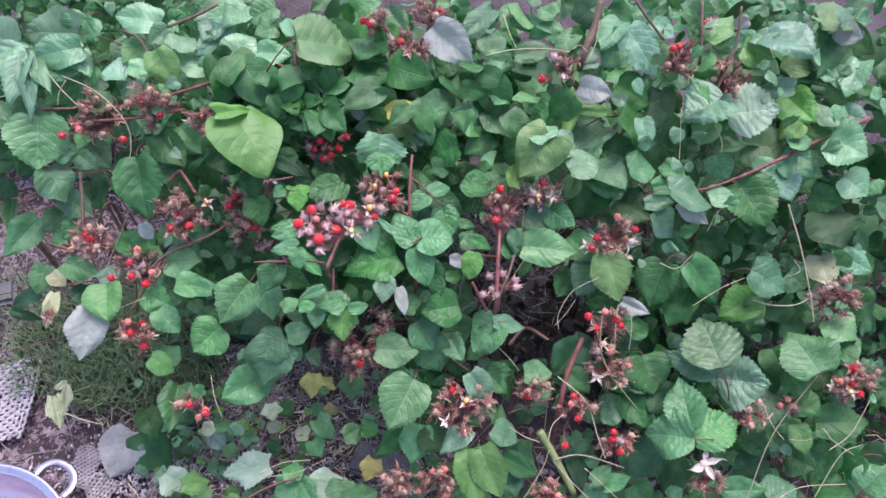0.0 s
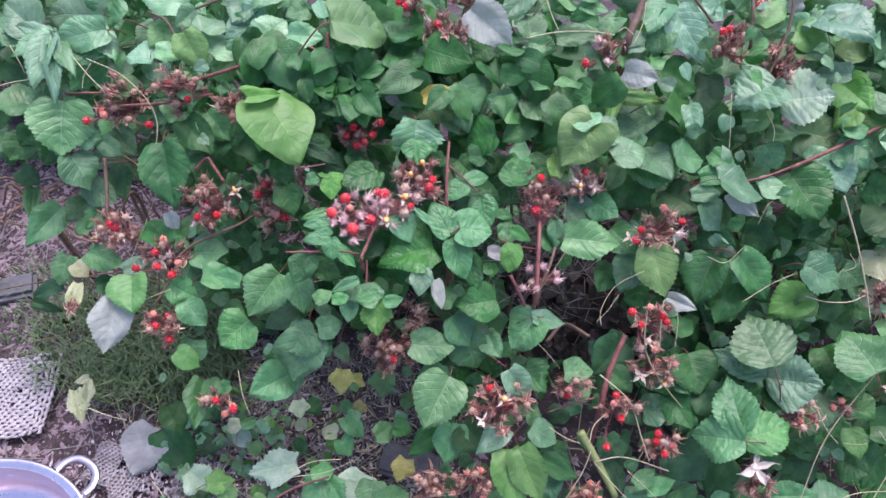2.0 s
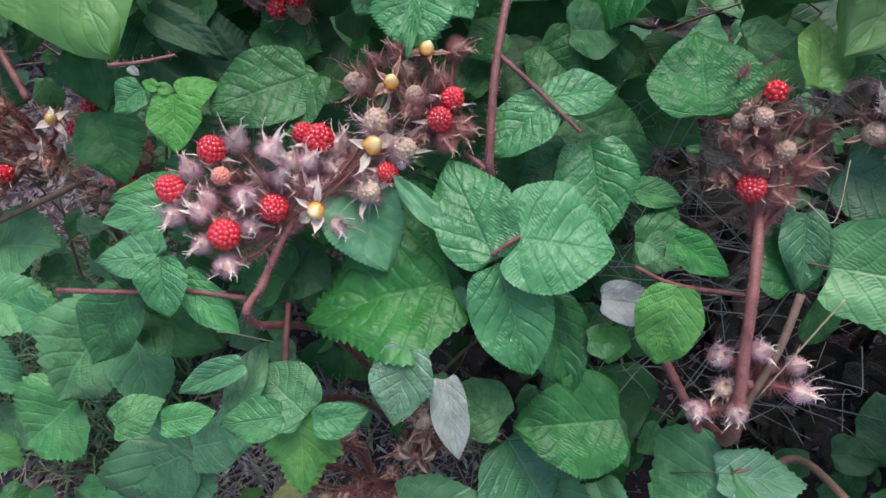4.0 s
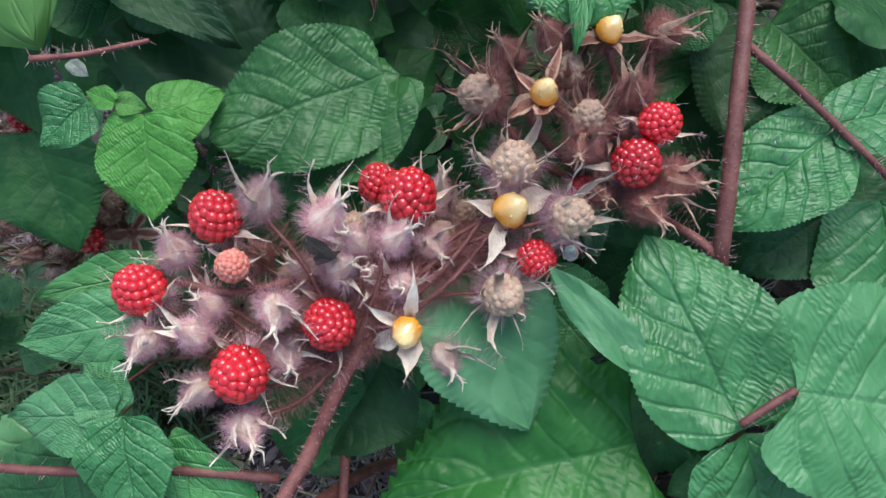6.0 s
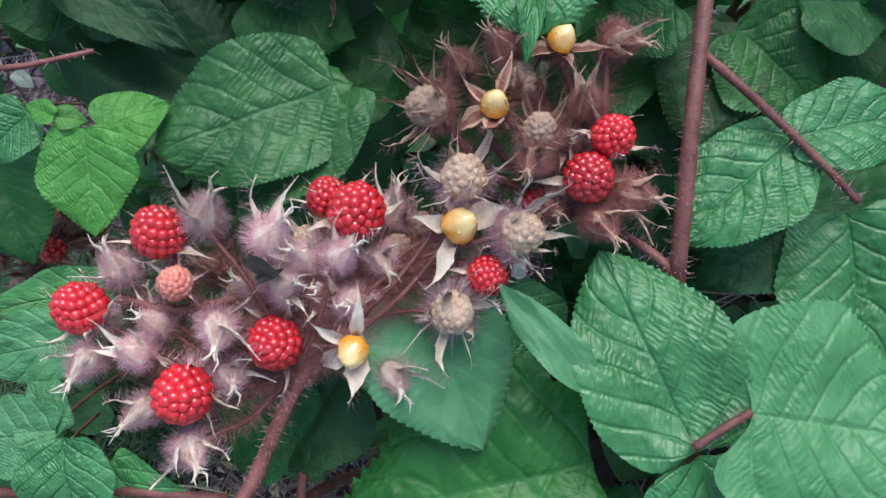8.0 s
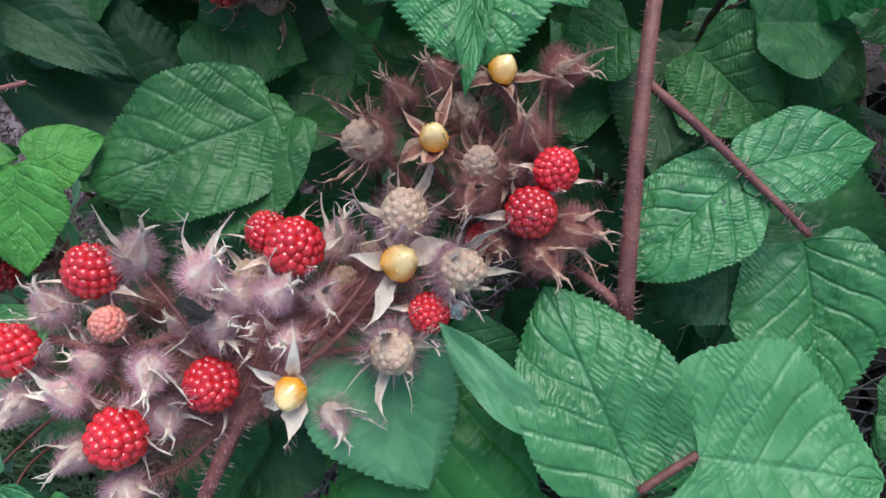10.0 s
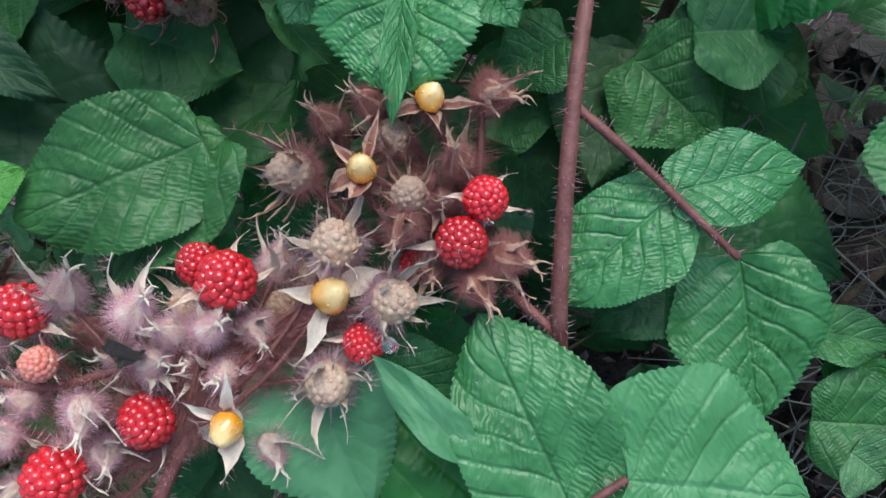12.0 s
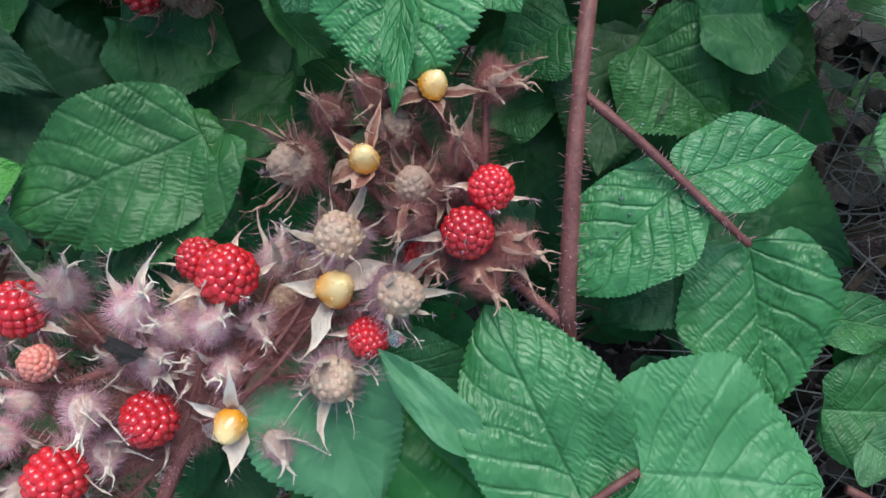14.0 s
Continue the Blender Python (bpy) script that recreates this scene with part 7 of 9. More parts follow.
leaf(PL, "Y", "s", (0.2983, -0.0092, 0.3456), (0.3156, -0.0621, 0.3160), 0.0495, (-0.19, -0.52, 0.83), 2)
leaf(PL, "s", "s", (0.2791, 0.0808, 0.3886), (0.3255, 0.0662, 0.3883), 0.0426, (-0.13, -0.44, 0.89), 3)
leaf(PL, "g", "g", (0.2915, 0.0910, 0.3538), (0.2659, 0.0582, 0.3361), 0.0543, (-0.14, -0.38, 0.91), 4)
leaf(PL, "e", "s", (0.3229, 0.0729, 0.3577), (0.3558, 0.0366, 0.3672), 0.0472, (-0.47, -0.20, 0.86), 0)
leaf(PL, "g", "s", (0.3413, -0.0686, 0.2523), (0.3677, -0.0517, 0.2612), 0.0303, (-0.24, -0.13, 0.96), 4)
leaf(PL, "p", "g", (0.3227, -0.0526, 0.3028), (0.3562, -0.0702, 0.3038), 0.0204, (-0.31, -0.55, 0.78), 0)
leaf(PL, "b", "s", (0.3500, 0.0563, 0.3711), (0.3834, 0.0539, 0.3825), 0.0244, (-0.32, -0.46, 0.83), 1)
leaf(PL, "b", "s", (0.3633, 0.0466, 0.3676), (0.3935, 0.0215, 0.3500), 0.0508, (0.34, -0.23, 0.91), 2)
leaf(PL, "b", "s", (0.3662, 0.0441, 0.4120), (0.4348, 0.0421, 0.3970), 0.0485, (0.20, -0.22, 0.95), 3)
leaf(PL, "s", "s", (0.3585, 0.0696, 0.3873), (0.4011, 0.0833, 0.3910), 0.0285, (0.08, -0.50, 0.86), 1)
leaf(PL, "g", "g", (0.3759, 0.0406, 0.3131), (0.4218, 0.0204, 0.3141), 0.0463, (-0.27, -0.58, 0.77), 3)
leaf(PL, "g", "s", (0.3791, -0.0070, 0.3321), (0.3570, -0.0518, 0.2972), 0.0530, (-0.57, -0.31, 0.76), 0)
leaf(PL, "g", "s", (0.4146, -0.0242, 0.3034), (0.3837, -0.0699, 0.2825), 0.0434, (-0.29, -0.23, 0.93), 2)
leaf(PL, "e", "s", (0.2615, -0.1194, 0.2348), (0.2906, -0.1405, 0.2244), 0.0371, (0.07, -0.36, 0.93), 1)
leaf(PL, "g", "s", (0.3351, -0.1237, 0.2306), (0.3666, -0.1106, 0.2455), 0.0480, (-0.15, -0.56, 0.81), 2)
leaf(PL, "g", "s", (0.3423, -0.1290, 0.2011), (0.3553, -0.1731, 0.2081), 0.0403, (-0.54, -0.03, 0.84), 3)
leaf(PL, "s", "s", (0.3109, -0.1446, 0.1835), (0.3394, -0.1459, 0.2021), 0.0431, (-0.54, -0.12, 0.83), 4)
leaf(PL, "s", "s", (0.2955, -0.2308, 0.1565), (0.3214, -0.2122, 0.1669), 0.0206, (-0.15, -0.31, 0.94), 2)
leaf(PL, "s", "s", (0.3138, -0.2314, 0.1406), (0.3436, -0.2231, 0.1595), 0.0243, (-0.49, -0.18, 0.85), 3)
leaf(PL, "e", "s", (0.3564, -0.1767, 0.1503), (0.3854, -0.2167, 0.1458), 0.0595, (-0.41, -0.39, 0.82), 4)
leaf(PL, "g", "s", (0.3581, -0.0937, 0.2443), (0.3713, -0.1414, 0.2311), 0.0622, (-0.01, -0.27, 0.96), 0)
leaf(PL, "e", "s", (0.3736, -0.1296, 0.2210), (0.4033, -0.1625, 0.2136), 0.0507, (-0.24, -0.41, 0.88), 1)
leaf(PL, "s", "s", (0.3979, -0.2407, 0.1364), (0.4135, -0.2342, 0.1485), 0.0224, (-0.41, -0.48, 0.78), 3)
leaf(PL, "g", "g", (0.3609, -0.2186, 0.1157), (0.3826, -0.2437, 0.1046), 0.0429, (-0.13, -0.49, 0.86), 0)
leaf(PL, "s", "s", (0.2971, -0.2216, 0.0951), (0.3315, -0.2440, 0.0986), 0.0390, (-0.22, -0.18, 0.96), 1)
loose_cluster(PL, (0.3856, 0.1942, 0.4955), 0.0216, 18, [(0.3781, 0.1977, 0.5136), (0.3704, 0.1953, 0.5115), (0.3817, 0.1756, 0.4959)], 115, True)
loose_cluster(PL, (0.3041, 0.0110, 0.3508), 0.0315, 22, [(0.2836, 0.0038, 0.3600), (0.2786, -0.0064, 0.3517), (0.3320, 0.0129, 0.3684)], 120)
loose_cluster(PL, (0.3010, -0.0752, 0.2820), 0.0286, 12, [(0.2779, -0.0736, 0.2981), (0.2894, -0.0855, 0.2889), (0.3143, -0.0764, 0.2967), (0.3196, -0.0818, 0.2925)], 121, True)
loose_cluster(PL, (0.3095, -0.1170, 0.2484), 0.0258, 18, [], 122, True)
loose_cluster(PL, (0.2716, -0.1592, 0.2155), 0.0243, 13, [(0.2707, -0.1746, 0.2185), (0.2555, -0.2016, 0.1965), (0.2636, -0.1527, 0.2359)], 127, True)
loose_cluster(PL, (0.3247, -0.1922, 0.1878), 0.0215, 10, [(0.3167, -0.1863, 0.2078), (0.3258, -0.2055, 0.1926), (0.3151, -0.1936, 0.2019)], 128, True)
stem(PL, "cane", CANE, [(0.2753, -0.0873, 0.2678), (0.2580, -0.1231, 0.2396), (0.2504, -0.1584, 0.1988), (0.2564, -0.1659, 0.0909)], 0.0032, 0.0040, 80)
stem(PL, "cane", BROWN, [(0.2795, 0.2506, 0.5380), (0.2718, 0.2219, 0.5152), (0.2591, 0.1929, 0.4923), (0.2619, 0.1934, 0.4292)], 0.0044, 0.0055, 0)
stem(PL, "cane", BROWN, [(0.3638, 0.2161, 0.5085), (0.3404, 0.2373, 0.5260), (0.3247, 0.2534, 0.5392)], 0.0016, 0.0020, 0)

PL = plant("wineberry_bush", (0.48, 0.1, 0), "wineberry bush with waxy pale leaves and a red cane", "shrub", "wineberry bushes")
stem(PL, "cane", BROWN, [(0.470, 0.130, -0.01), (0.440, 0.160, 0.2), (0.500, 0.150, 0.227)], 0.0032, 0.0018, 0)
stem(PL, "cane", BROWN, [(0.487, 0.130, -0.01), (0.497, 0.160, 0.2), (0.500, 0.129, 0.193)], 0.0032, 0.0018, 0)
leaf(PL, "s", "s", (0.4065, 0.1969, 0.4749), (0.4267, 0.2251, 0.4963), 0.0471, (-0.57, -0.20, 0.80), 0)
leaf(PL, "Y", "s", (0.4674, 0.2193, 0.4839), (0.4405, 0.1925, 0.4804), 0.0278, (0.07, -0.19, 0.98), 1)
leaf(PL, "Y", "s", (0.4244, 0.2253, 0.5045), (0.4584, 0.2618, 0.5280), 0.0361, (-0.28, -0.33, 0.90), 2)
leaf(PL, "Y", "s", (0.4312, 0.1422, 0.4423), (0.4165, 0.1151, 0.4297), 0.0374, (-0.05, -0.40, 0.92), 4)
leaf(PL, "b", "s", (0.4846, 0.2286, 0.5130), (0.4506, 0.2279, 0.4959), 0.0273, (-0.32, -0.67, 0.67), 1)
leaf(PL, "p", "g", (0.4751, 0.2447, 0.5267), (0.4557, 0.2464, 0.5136), 0.0195, (-0.40, -0.78, 0.48), 2)
leaf(PL, "b", "s", (0.4962, 0.2136, 0.5171), (0.4863, 0.2418, 0.5177), 0.0381, (-0.41, -0.16, 0.89), 3)
leaf(PL, "Y", "s", (0.4690, 0.2202, 0.5007), (0.5073, 0.2043, 0.5041), 0.0453, (-0.25, -0.40, 0.88), 4)
leaf(PL, "Y", "s", (0.4653, 0.1957, 0.4850), (0.5113, 0.2046, 0.4886), 0.0353, (-0.03, -0.23, 0.97), 0)
leaf(PL, "b", "s", (0.4961, 0.2272, 0.5196), (0.5372, 0.1785, 0.5389), 0.0666, (-0.39, 0.03, 0.92), 1)
leaf(PL, "Y", "s", (0.5349, 0.2059, 0.4768), (0.5649, 0.2235, 0.4978), 0.0370, (-0.31, -0.47, 0.83), 2)
leaf(PL, "b", "s", (0.5305, 0.1645, 0.4830), (0.4921, 0.1844, 0.4668), 0.0303, (-0.53, -0.40, 0.75), 4)
leaf(PL, "Y", "s", (0.5375, 0.1901, 0.4526), (0.5582, 0.1399, 0.4559), 0.0491, (-0.64, -0.21, 0.74), 0)
leaf(PL, "Y", "s", (0.5478, 0.1413, 0.4465), (0.5215, 0.1323, 0.4334), 0.0426, (-0.43, -0.07, 0.90), 1)
leaf(PL, "Y", "s", (0.4863, 0.1409, 0.4075), (0.5384, 0.1200, 0.4223), 0.0629, (-0.40, -0.42, 0.82), 4)
leaf(PL, "s", "s", (0.5300, 0.1209, 0.4316), (0.5624, 0.1248, 0.4372), 0.0302, (-0.11, -0.39, 0.91), 0)
leaf(PL, "s", "s", (0.5310, 0.1183, 0.4115), (0.5679, 0.0877, 0.4072), 0.0515, (-0.28, -0.46, 0.85), 1)
leaf(PL, "b", "s", (0.4965, 0.1031, 0.3950), (0.5272, 0.1076, 0.4112), 0.0290, (-0.34, -0.51, 0.79), 2)
leaf(PL, "s", "s", (0.4524, 0.1332, 0.3918), (0.4651, 0.1001, 0.3853), 0.0375, (-0.41, -0.33, 0.85), 4)
leaf(PL, "e", "s", (0.4383, 0.1173, 0.4195), (0.4711, 0.1091, 0.4352), 0.0275, (-0.44, -0.05, 0.89), 0)
leaf(PL, "b", "s", (0.4315, 0.0604, 0.3825), (0.4619, 0.0649, 0.3937), 0.0344, (-0.31, -0.24, 0.92), 4)
leaf(PL, "p", "g", (0.3937, 0.0515, 0.3806), (0.4267, 0.0234, 0.3725), 0.0249, (-0.37, -0.64, 0.67), 0)
leaf(PL, "g", "g", (0.4733, 0.0881, 0.3874), (0.5031, 0.0268, 0.3747), 0.0737, (-0.21, -0.30, 0.93), 2)
leaf(PL, "g", "g", (0.4390, 0.0555, 0.3062), (0.4803, 0.0370, 0.3104), 0.0479, (-0.30, -0.48, 0.83), 4)
leaf(PL, "g", "s", (0.4043, -0.0120, 0.3405), (0.4519, -0.0506, 0.3088), 0.0565, (0.23, -0.44, 0.87), 1)
leaf(PL, "s", "s", (0.4816, -0.0205, 0.3404), (0.5247, -0.0452, 0.3369), 0.0533, (-0.14, -0.37, 0.92), 3)
leaf(PL, "s", "s", (0.5331, -0.0176, 0.3338), (0.5569, -0.0357, 0.3265), 0.0378, (-0.18, -0.56, 0.81), 4)
leaf(PL, "Y", "s", (0.5025, -0.0353, 0.3001), (0.4567, -0.0507, 0.2810), 0.0446, (-0.30, -0.26, 0.92), 0)
leaf(PL, "Y", "s", (0.4854, -0.0406, 0.2934), (0.5137, -0.0585, 0.2847), 0.0403, (-0.25, -0.71, 0.66), 1)
leaf(PL, "g", "g", (0.5485, 0.0715, 0.3142), (0.5159, 0.0574, 0.3004), 0.0397, (-0.16, -0.48, 0.86), 4)
leaf(PL, "b", "s", (0.5247, 0.1008, 0.3973), (0.5368, 0.0606, 0.3913), 0.0500, (-0.18, -0.20, 0.96), 0)
leaf(PL, "s", "s", (0.5314, -0.1264, 0.2152), (0.5071, -0.1734, 0.2017), 0.0433, (-0.26, -0.14, 0.95), 2)
leaf(PL, "g", "s", (0.5331, -0.1450, 0.2009), (0.5505, -0.1579, 0.2032), 0.0293, (-0.32, -0.26, 0.91), 3)
leaf(PL, "g", "g", (0.5439, -0.0652, 0.2284), (0.5505, -0.1145, 0.2319), 0.0445, (-0.50, -0.00, 0.87), 4)
leaf(PL, "s", "s", (0.4740, -0.2265, 0.1288), (0.5219, -0.2323, 0.1529), 0.0406, (-0.45, -0.42, 0.79), 1)
leaf(PL, "s", "s", (0.5261, -0.2364, 0.1404), (0.5677, -0.2204, 0.1504), 0.0454, (-0.21, -0.05, 0.98), 2)
leaf(PL, "e", "s", (0.4340, -0.1797, 0.1249), (0.4030, -0.2193, 0.1020), 0.0483, (-0.48, -0.12, 0.87), 4)
leaf(PL, "g", "s", (0.4424, -0.2232, 0.0965), (0.4898, -0.2140, 0.1193), 0.0387, (-0.37, -0.30, 0.88), 0)
leaf(PL, "e", "s", (0.5450, -0.1737, 0.1231), (0.5063, -0.2003, 0.1054), 0.0448, (0.12, -0.67, 0.73), 2)
leaf(PL, "g", "g", (0.5183, -0.1452, 0.1300), (0.5561, -0.1703, 0.1355), 0.0462, (-0.13, 0.03, 0.99), 4)
loose_cluster(PL, (0.4470, 0.1768, 0.4803), 0.0245, 18, [], 116)
loose_cluster(PL, (0.4213, 0.2319, 0.5249), 0.0101, 4, [(0.4135, 0.2222, 0.5323)], 117, True)
loose_cluster(PL, (0.4461, -0.2248, 0.1590), 0.0187, 12, [], 132, True)
loose_cluster(PL, (0.4909, -0.1550, 0.2139), 0.0245, 12, [], 136, True)
loose_cluster(PL, (0.5496, -0.1484, 0.2179), 0.0145, 6, [], 139)
star_cl = cluster(PL, (0.4182, -0.2201, 0.2145))
fruit(star_cl, "husk", (0.4182, -0.2301, 0.2245), (-0.1, -0.55, 0.83), 0.0105, 1, 0)
stem(PL, "cane", CANE, [(0.4685, 0.0828, 0.3996), (0.5264, 0.1059, 0.4168), (0.5844, 0.1307, 0.4354), (0.6392, 0.1521, 0.4513)], 0.0024, 0.0030, 60)
stem(PL, "cane", CANE, [(0.4721, 0.0847, 0.4010), (0.4323, 0.0712, 0.3911), (0.3885, 0.0632, 0.3857)], 0.0014, 0.0018, 20)
stem(PL, "cane", BROWN, [(0.4631, 0.2561, 0.5383), (0.4594, 0.2217, 0.5109), (0.4498, 0.1984, 0.4925), (0.4334, 0.1662, 0.4670)], 0.0016, 0.0020, 0)
stem(PL, "cane", BROWN, [(0.4111, 0.2586, 0.5415), (0.4123, 0.2076, 0.5006), (0.4177, 0.2073, 0.4751)], 0.0019, 0.0024, 0)

PL = plant("wineberry_bush", (0.62, 0.1, 0), "wineberry bush with pale torn leaves and large fruit", "shrub", "wineberry bushes")
stem(PL, "cane", BROWN, [(0.605, 0.130, -0.01), (0.573, 0.160, 0.2), (0.562, 0.101, 0.241)], 0.0032, 0.0018, 0)
stem(PL, "cane", BROWN, [(0.609, 0.130, -0.01), (0.604, 0.160, 0.2), (0.581, 0.139, 0.199)], 0.0032, 0.0018, 0)
leaf(PL, "e", "s", (0.5880, 0.2494, 0.5109), (0.5694, 0.1867, 0.4969), 0.0481, (0.13, -0.25, 0.96), 3)
leaf(PL, "b", "s", (0.5713, 0.1530, 0.4439), (0.5948, 0.1609, 0.4614), 0.0490, (-0.57, -0.11, 0.82), 2)
leaf(PL, "Y", "s", (0.6106, 0.1855, 0.4704), (0.5860, 0.1873, 0.4599), 0.0379, (-0.38, -0.40, 0.83), 3)
leaf(PL, "b", "s", (0.6006, 0.2168, 0.4821), (0.6055, 0.1805, 0.4739), 0.0245, (-0.33, -0.25, 0.91), 4)
leaf(PL, "b", "s", (0.5754, 0.2007, 0.4825), (0.5952, 0.1923, 0.4803), 0.0156, (-0.20, -0.67, 0.71), 0)
leaf(PL, "Y", "s", (0.5693, 0.2522, 0.5263), (0.6236, 0.2571, 0.5365), 0.0706, (-0.18, -0.05, 0.98), 1)
leaf(PL, "p", "g", (0.5925, 0.2466, 0.5164), (0.6220, 0.2287, 0.5201), 0.0314, (-0.50, -0.73, 0.46), 2)
leaf(PL, "b", "s", (0.6348, 0.2222, 0.4894), (0.5980, 0.1727, 0.4830), 0.0404, (-0.42, 0.20, 0.89), 3)
leaf(PL, "b", "s", (0.6068, 0.1695, 0.4439), (0.6333, 0.1475, 0.4548), 0.0352, (-0.59, -0.34, 0.73), 4)
leaf(PL, "b", "s", (0.5836, 0.1266, 0.4372), (0.6218, 0.0946, 0.4421), 0.0652, (-0.37, -0.30, 0.88), 0)
leaf(PL, "s", "s", (0.5942, 0.1405, 0.4255), (0.5630, 0.1005, 0.4106), 0.0511, (-0.20, -0.20, 0.96), 1)
leaf(PL, "Y", "s", (0.5832, 0.1480, 0.4375), (0.5579, 0.1319, 0.4267), 0.0393, (-0.42, 0.05, 0.91), 2)
leaf(PL, "b", "s", (0.6094, 0.1546, 0.4490), (0.5833, 0.1432, 0.4281), 0.0306, (-0.51, -0.30, 0.80), 3)
leaf(PL, "w", "s", (0.5945, 0.0256, 0.3193), (0.5941, -0.0200, 0.3179), 0.0410, (-0.51, -0.02, 0.86), 2)
leaf(PL, "w", "s", (0.6000, 0.0028, 0.2691), (0.6209, -0.0153, 0.2713), 0.0424, (-0.47, -0.45, 0.76), 3)
leaf(PL, "g", "g", (0.5806, 0.0916, 0.3684), (0.6128, 0.0702, 0.3741), 0.0367, (-0.49, -0.56, 0.67), 1)
leaf(PL, "e", "s", (0.5911, 0.0653, 0.3602), (0.6075, 0.0128, 0.3595), 0.0712, (-0.03, -0.02, 1.00), 2)
leaf(PL, "b", "s", (0.6112, 0.0947, 0.3994), (0.6354, 0.0680, 0.3994), 0.0494, (-0.36, -0.32, 0.88), 3)
leaf(PL, "b", "s", (0.6149, 0.0224, 0.3262), (0.6497, -0.0038, 0.3326), 0.0343, (-0.43, -0.37, 0.82), 4)
leaf(PL, "s", "s", (0.5672, -0.1280, 0.2759), (0.5431, -0.0702, 0.2868), 0.0765, (-0.23, -0.27, 0.94), 1)
leaf(PL, "s", "s", (0.6044, -0.0468, 0.2736), (0.6292, -0.0769, 0.2852), 0.0646, (-0.12, 0.26, 0.96), 2)
leaf(PL, "g", "s", (0.5528, -0.1033, 0.2343), (0.5692, -0.1376, 0.2316), 0.0378, (-0.28, -0.21, 0.94), 0)
leaf(PL, "g", "s", (0.5671, -0.1275, 0.2116), (0.5844, -0.1550, 0.2204), 0.0408, (-0.33, 0.10, 0.94), 1)
leaf(PL, "e", "s", (0.5857, -0.0994, 0.2306), (0.6133, -0.1183, 0.2315), 0.0368, (-0.31, -0.41, 0.86), 2)
leaf(PL, "g", "s", (0.5919, -0.1540, 0.1891), (0.6533, -0.1586, 0.2123), 0.0525, (-0.36, -0.34, 0.87), 3)
leaf(PL, "Y", "s", (0.5665, -0.1584, 0.1924), (0.5718, -0.1943, 0.1870), 0.0298, (-0.23, -0.18, 0.96), 4)
leaf(PL, "g", "g", (0.5749, -0.1767, 0.1376), (0.5954, -0.2016, 0.1518), 0.0448, (-0.73, -0.23, 0.64), 0)
leaf(PL, "g", "s", (0.6080, -0.0824, 0.2573), (0.6328, -0.0745, 0.2802), 0.0476, (-0.65, -0.13, 0.75), 4)
leaf(PL, "g", "g", (0.6280, -0.1089, 0.1881), (0.6556, -0.1281, 0.1958), 0.0482, (-0.40, -0.22, 0.89), 0)
leaf(PL, "g", "s", (0.6254, -0.2008, 0.1006), (0.6557, -0.2313, 0.1256), 0.0517, (-0.49, 0.21, 0.85), 1)
leaf(PL, "g", "g", (0.6358, -0.1597, 0.1385), (0.6103, -0.2058, 0.1121), 0.0426, (-0.11, -0.45, 0.89), 3)
leaf(PL, "g", "s", (0.6699, -0.1785, 0.1493), (0.6429, -0.1912, 0.1187), 0.0483, (-0.76, 0.04, 0.65), 4)
leaf(PL, "s", "s", (0.6614, -0.2200, 0.1366), (0.6854, -0.1984, 0.1622), 0.0456, (-0.61, -0.22, 0.76), 0)
loose_cluster(PL, (0.6339, -0.1179, 0.2404), 0.0290, 22, [(0.6231, -0.1111, 0.2611), (0.6213, -0.1263, 0.2488), (0.6327, -0.1361, 0.2412)], 129, True)
loose_cluster(PL, (0.6015, -0.0324, 0.3096), 0.0290, 21, [], 133, True)

PL = plant("wineberry_bush", (0.03, 0.04, 0), "wineberry bush with bristly red canes and ripe red berries", "shrub", "wineberry bushes")
near_cluster = cluster(PL, (-0.0363, -0.0189, 0.3954))
fruit(near_cluster, "berry", (-0.0668, -0.0127, 0.4055), (-0.15, 0.23, 0.96), 0.00631, 0, 1)
fruit(near_cluster, "berry", (-0.0801, -0.0321, 0.4023), (-0.35, 0.09, 0.93), 0.00607, 2, 1)
fruit(near_cluster, "berry", (-0.0557, -0.0444, 0.3902), (0.11, -0.87, 0.48), 0.00684, 0, 1)
fruit(near_cluster, "berry", (-0.0376, -0.0301, 0.3915), (0.24, -0.69, 0.68), 0.00624, 2, 1)
fruit(near_cluster, "berry", (-0.0326, 0.0044, 0.3993), (-0.15, 0.37, 0.92), 0.00517, 0, 1)
fruit(near_cluster, "berry", (-0.0241, 0.0009, 0.4012), (0.37, 0.15, 0.92), 0.00673, 2, 1)
fruit(near_cluster, "berry", (0.0068, -0.0070, 0.3918), (0.71, -0.48, 0.50), 0.00469, 0, 1)
fruit(near_cluster, "berry", (0.0155, 0.0118, 0.3929), (0.71, -0.48, 0.50), 0.00405, 2, 1)
fruit(near_cluster, "unripe", (-0.0606, -0.0230, 0.4015), (0.22, -0.45, 0.87), 0.00402, 0, 1)
fruit(near_cluster, "star", (-0.0001, 0.0005, 0.3997), (0.35, -0.27, 0.90), 0.00644, 5, 1)
fruit(near_cluster, "star", (-0.0194, -0.0287, 0.3909), (0.24, -0.69, 0.68), 0.00588, 0, 1)
fruit(near_cluster, "bud", (-0.0566, -0.0078, 0.4064), (0.43, 0.51, 0.75), 0.00577, 1, 1)
fruit(near_cluster, "bud", (-0.0411, -0.0095, 0.4039), (0.66, 0.28, 0.69), 0.00595, 4, 1)
fruit(near_cluster, "bud", (-0.0011, 0.0115, 0.4028), (0.12, 0.10, 0.99), 0.00654, 0, 1)
fruit(near_cluster, "bud", (0.0135, 0.0011, 0.3985), (0.87, -0.14, 0.47), 0.00611, 6, 1)
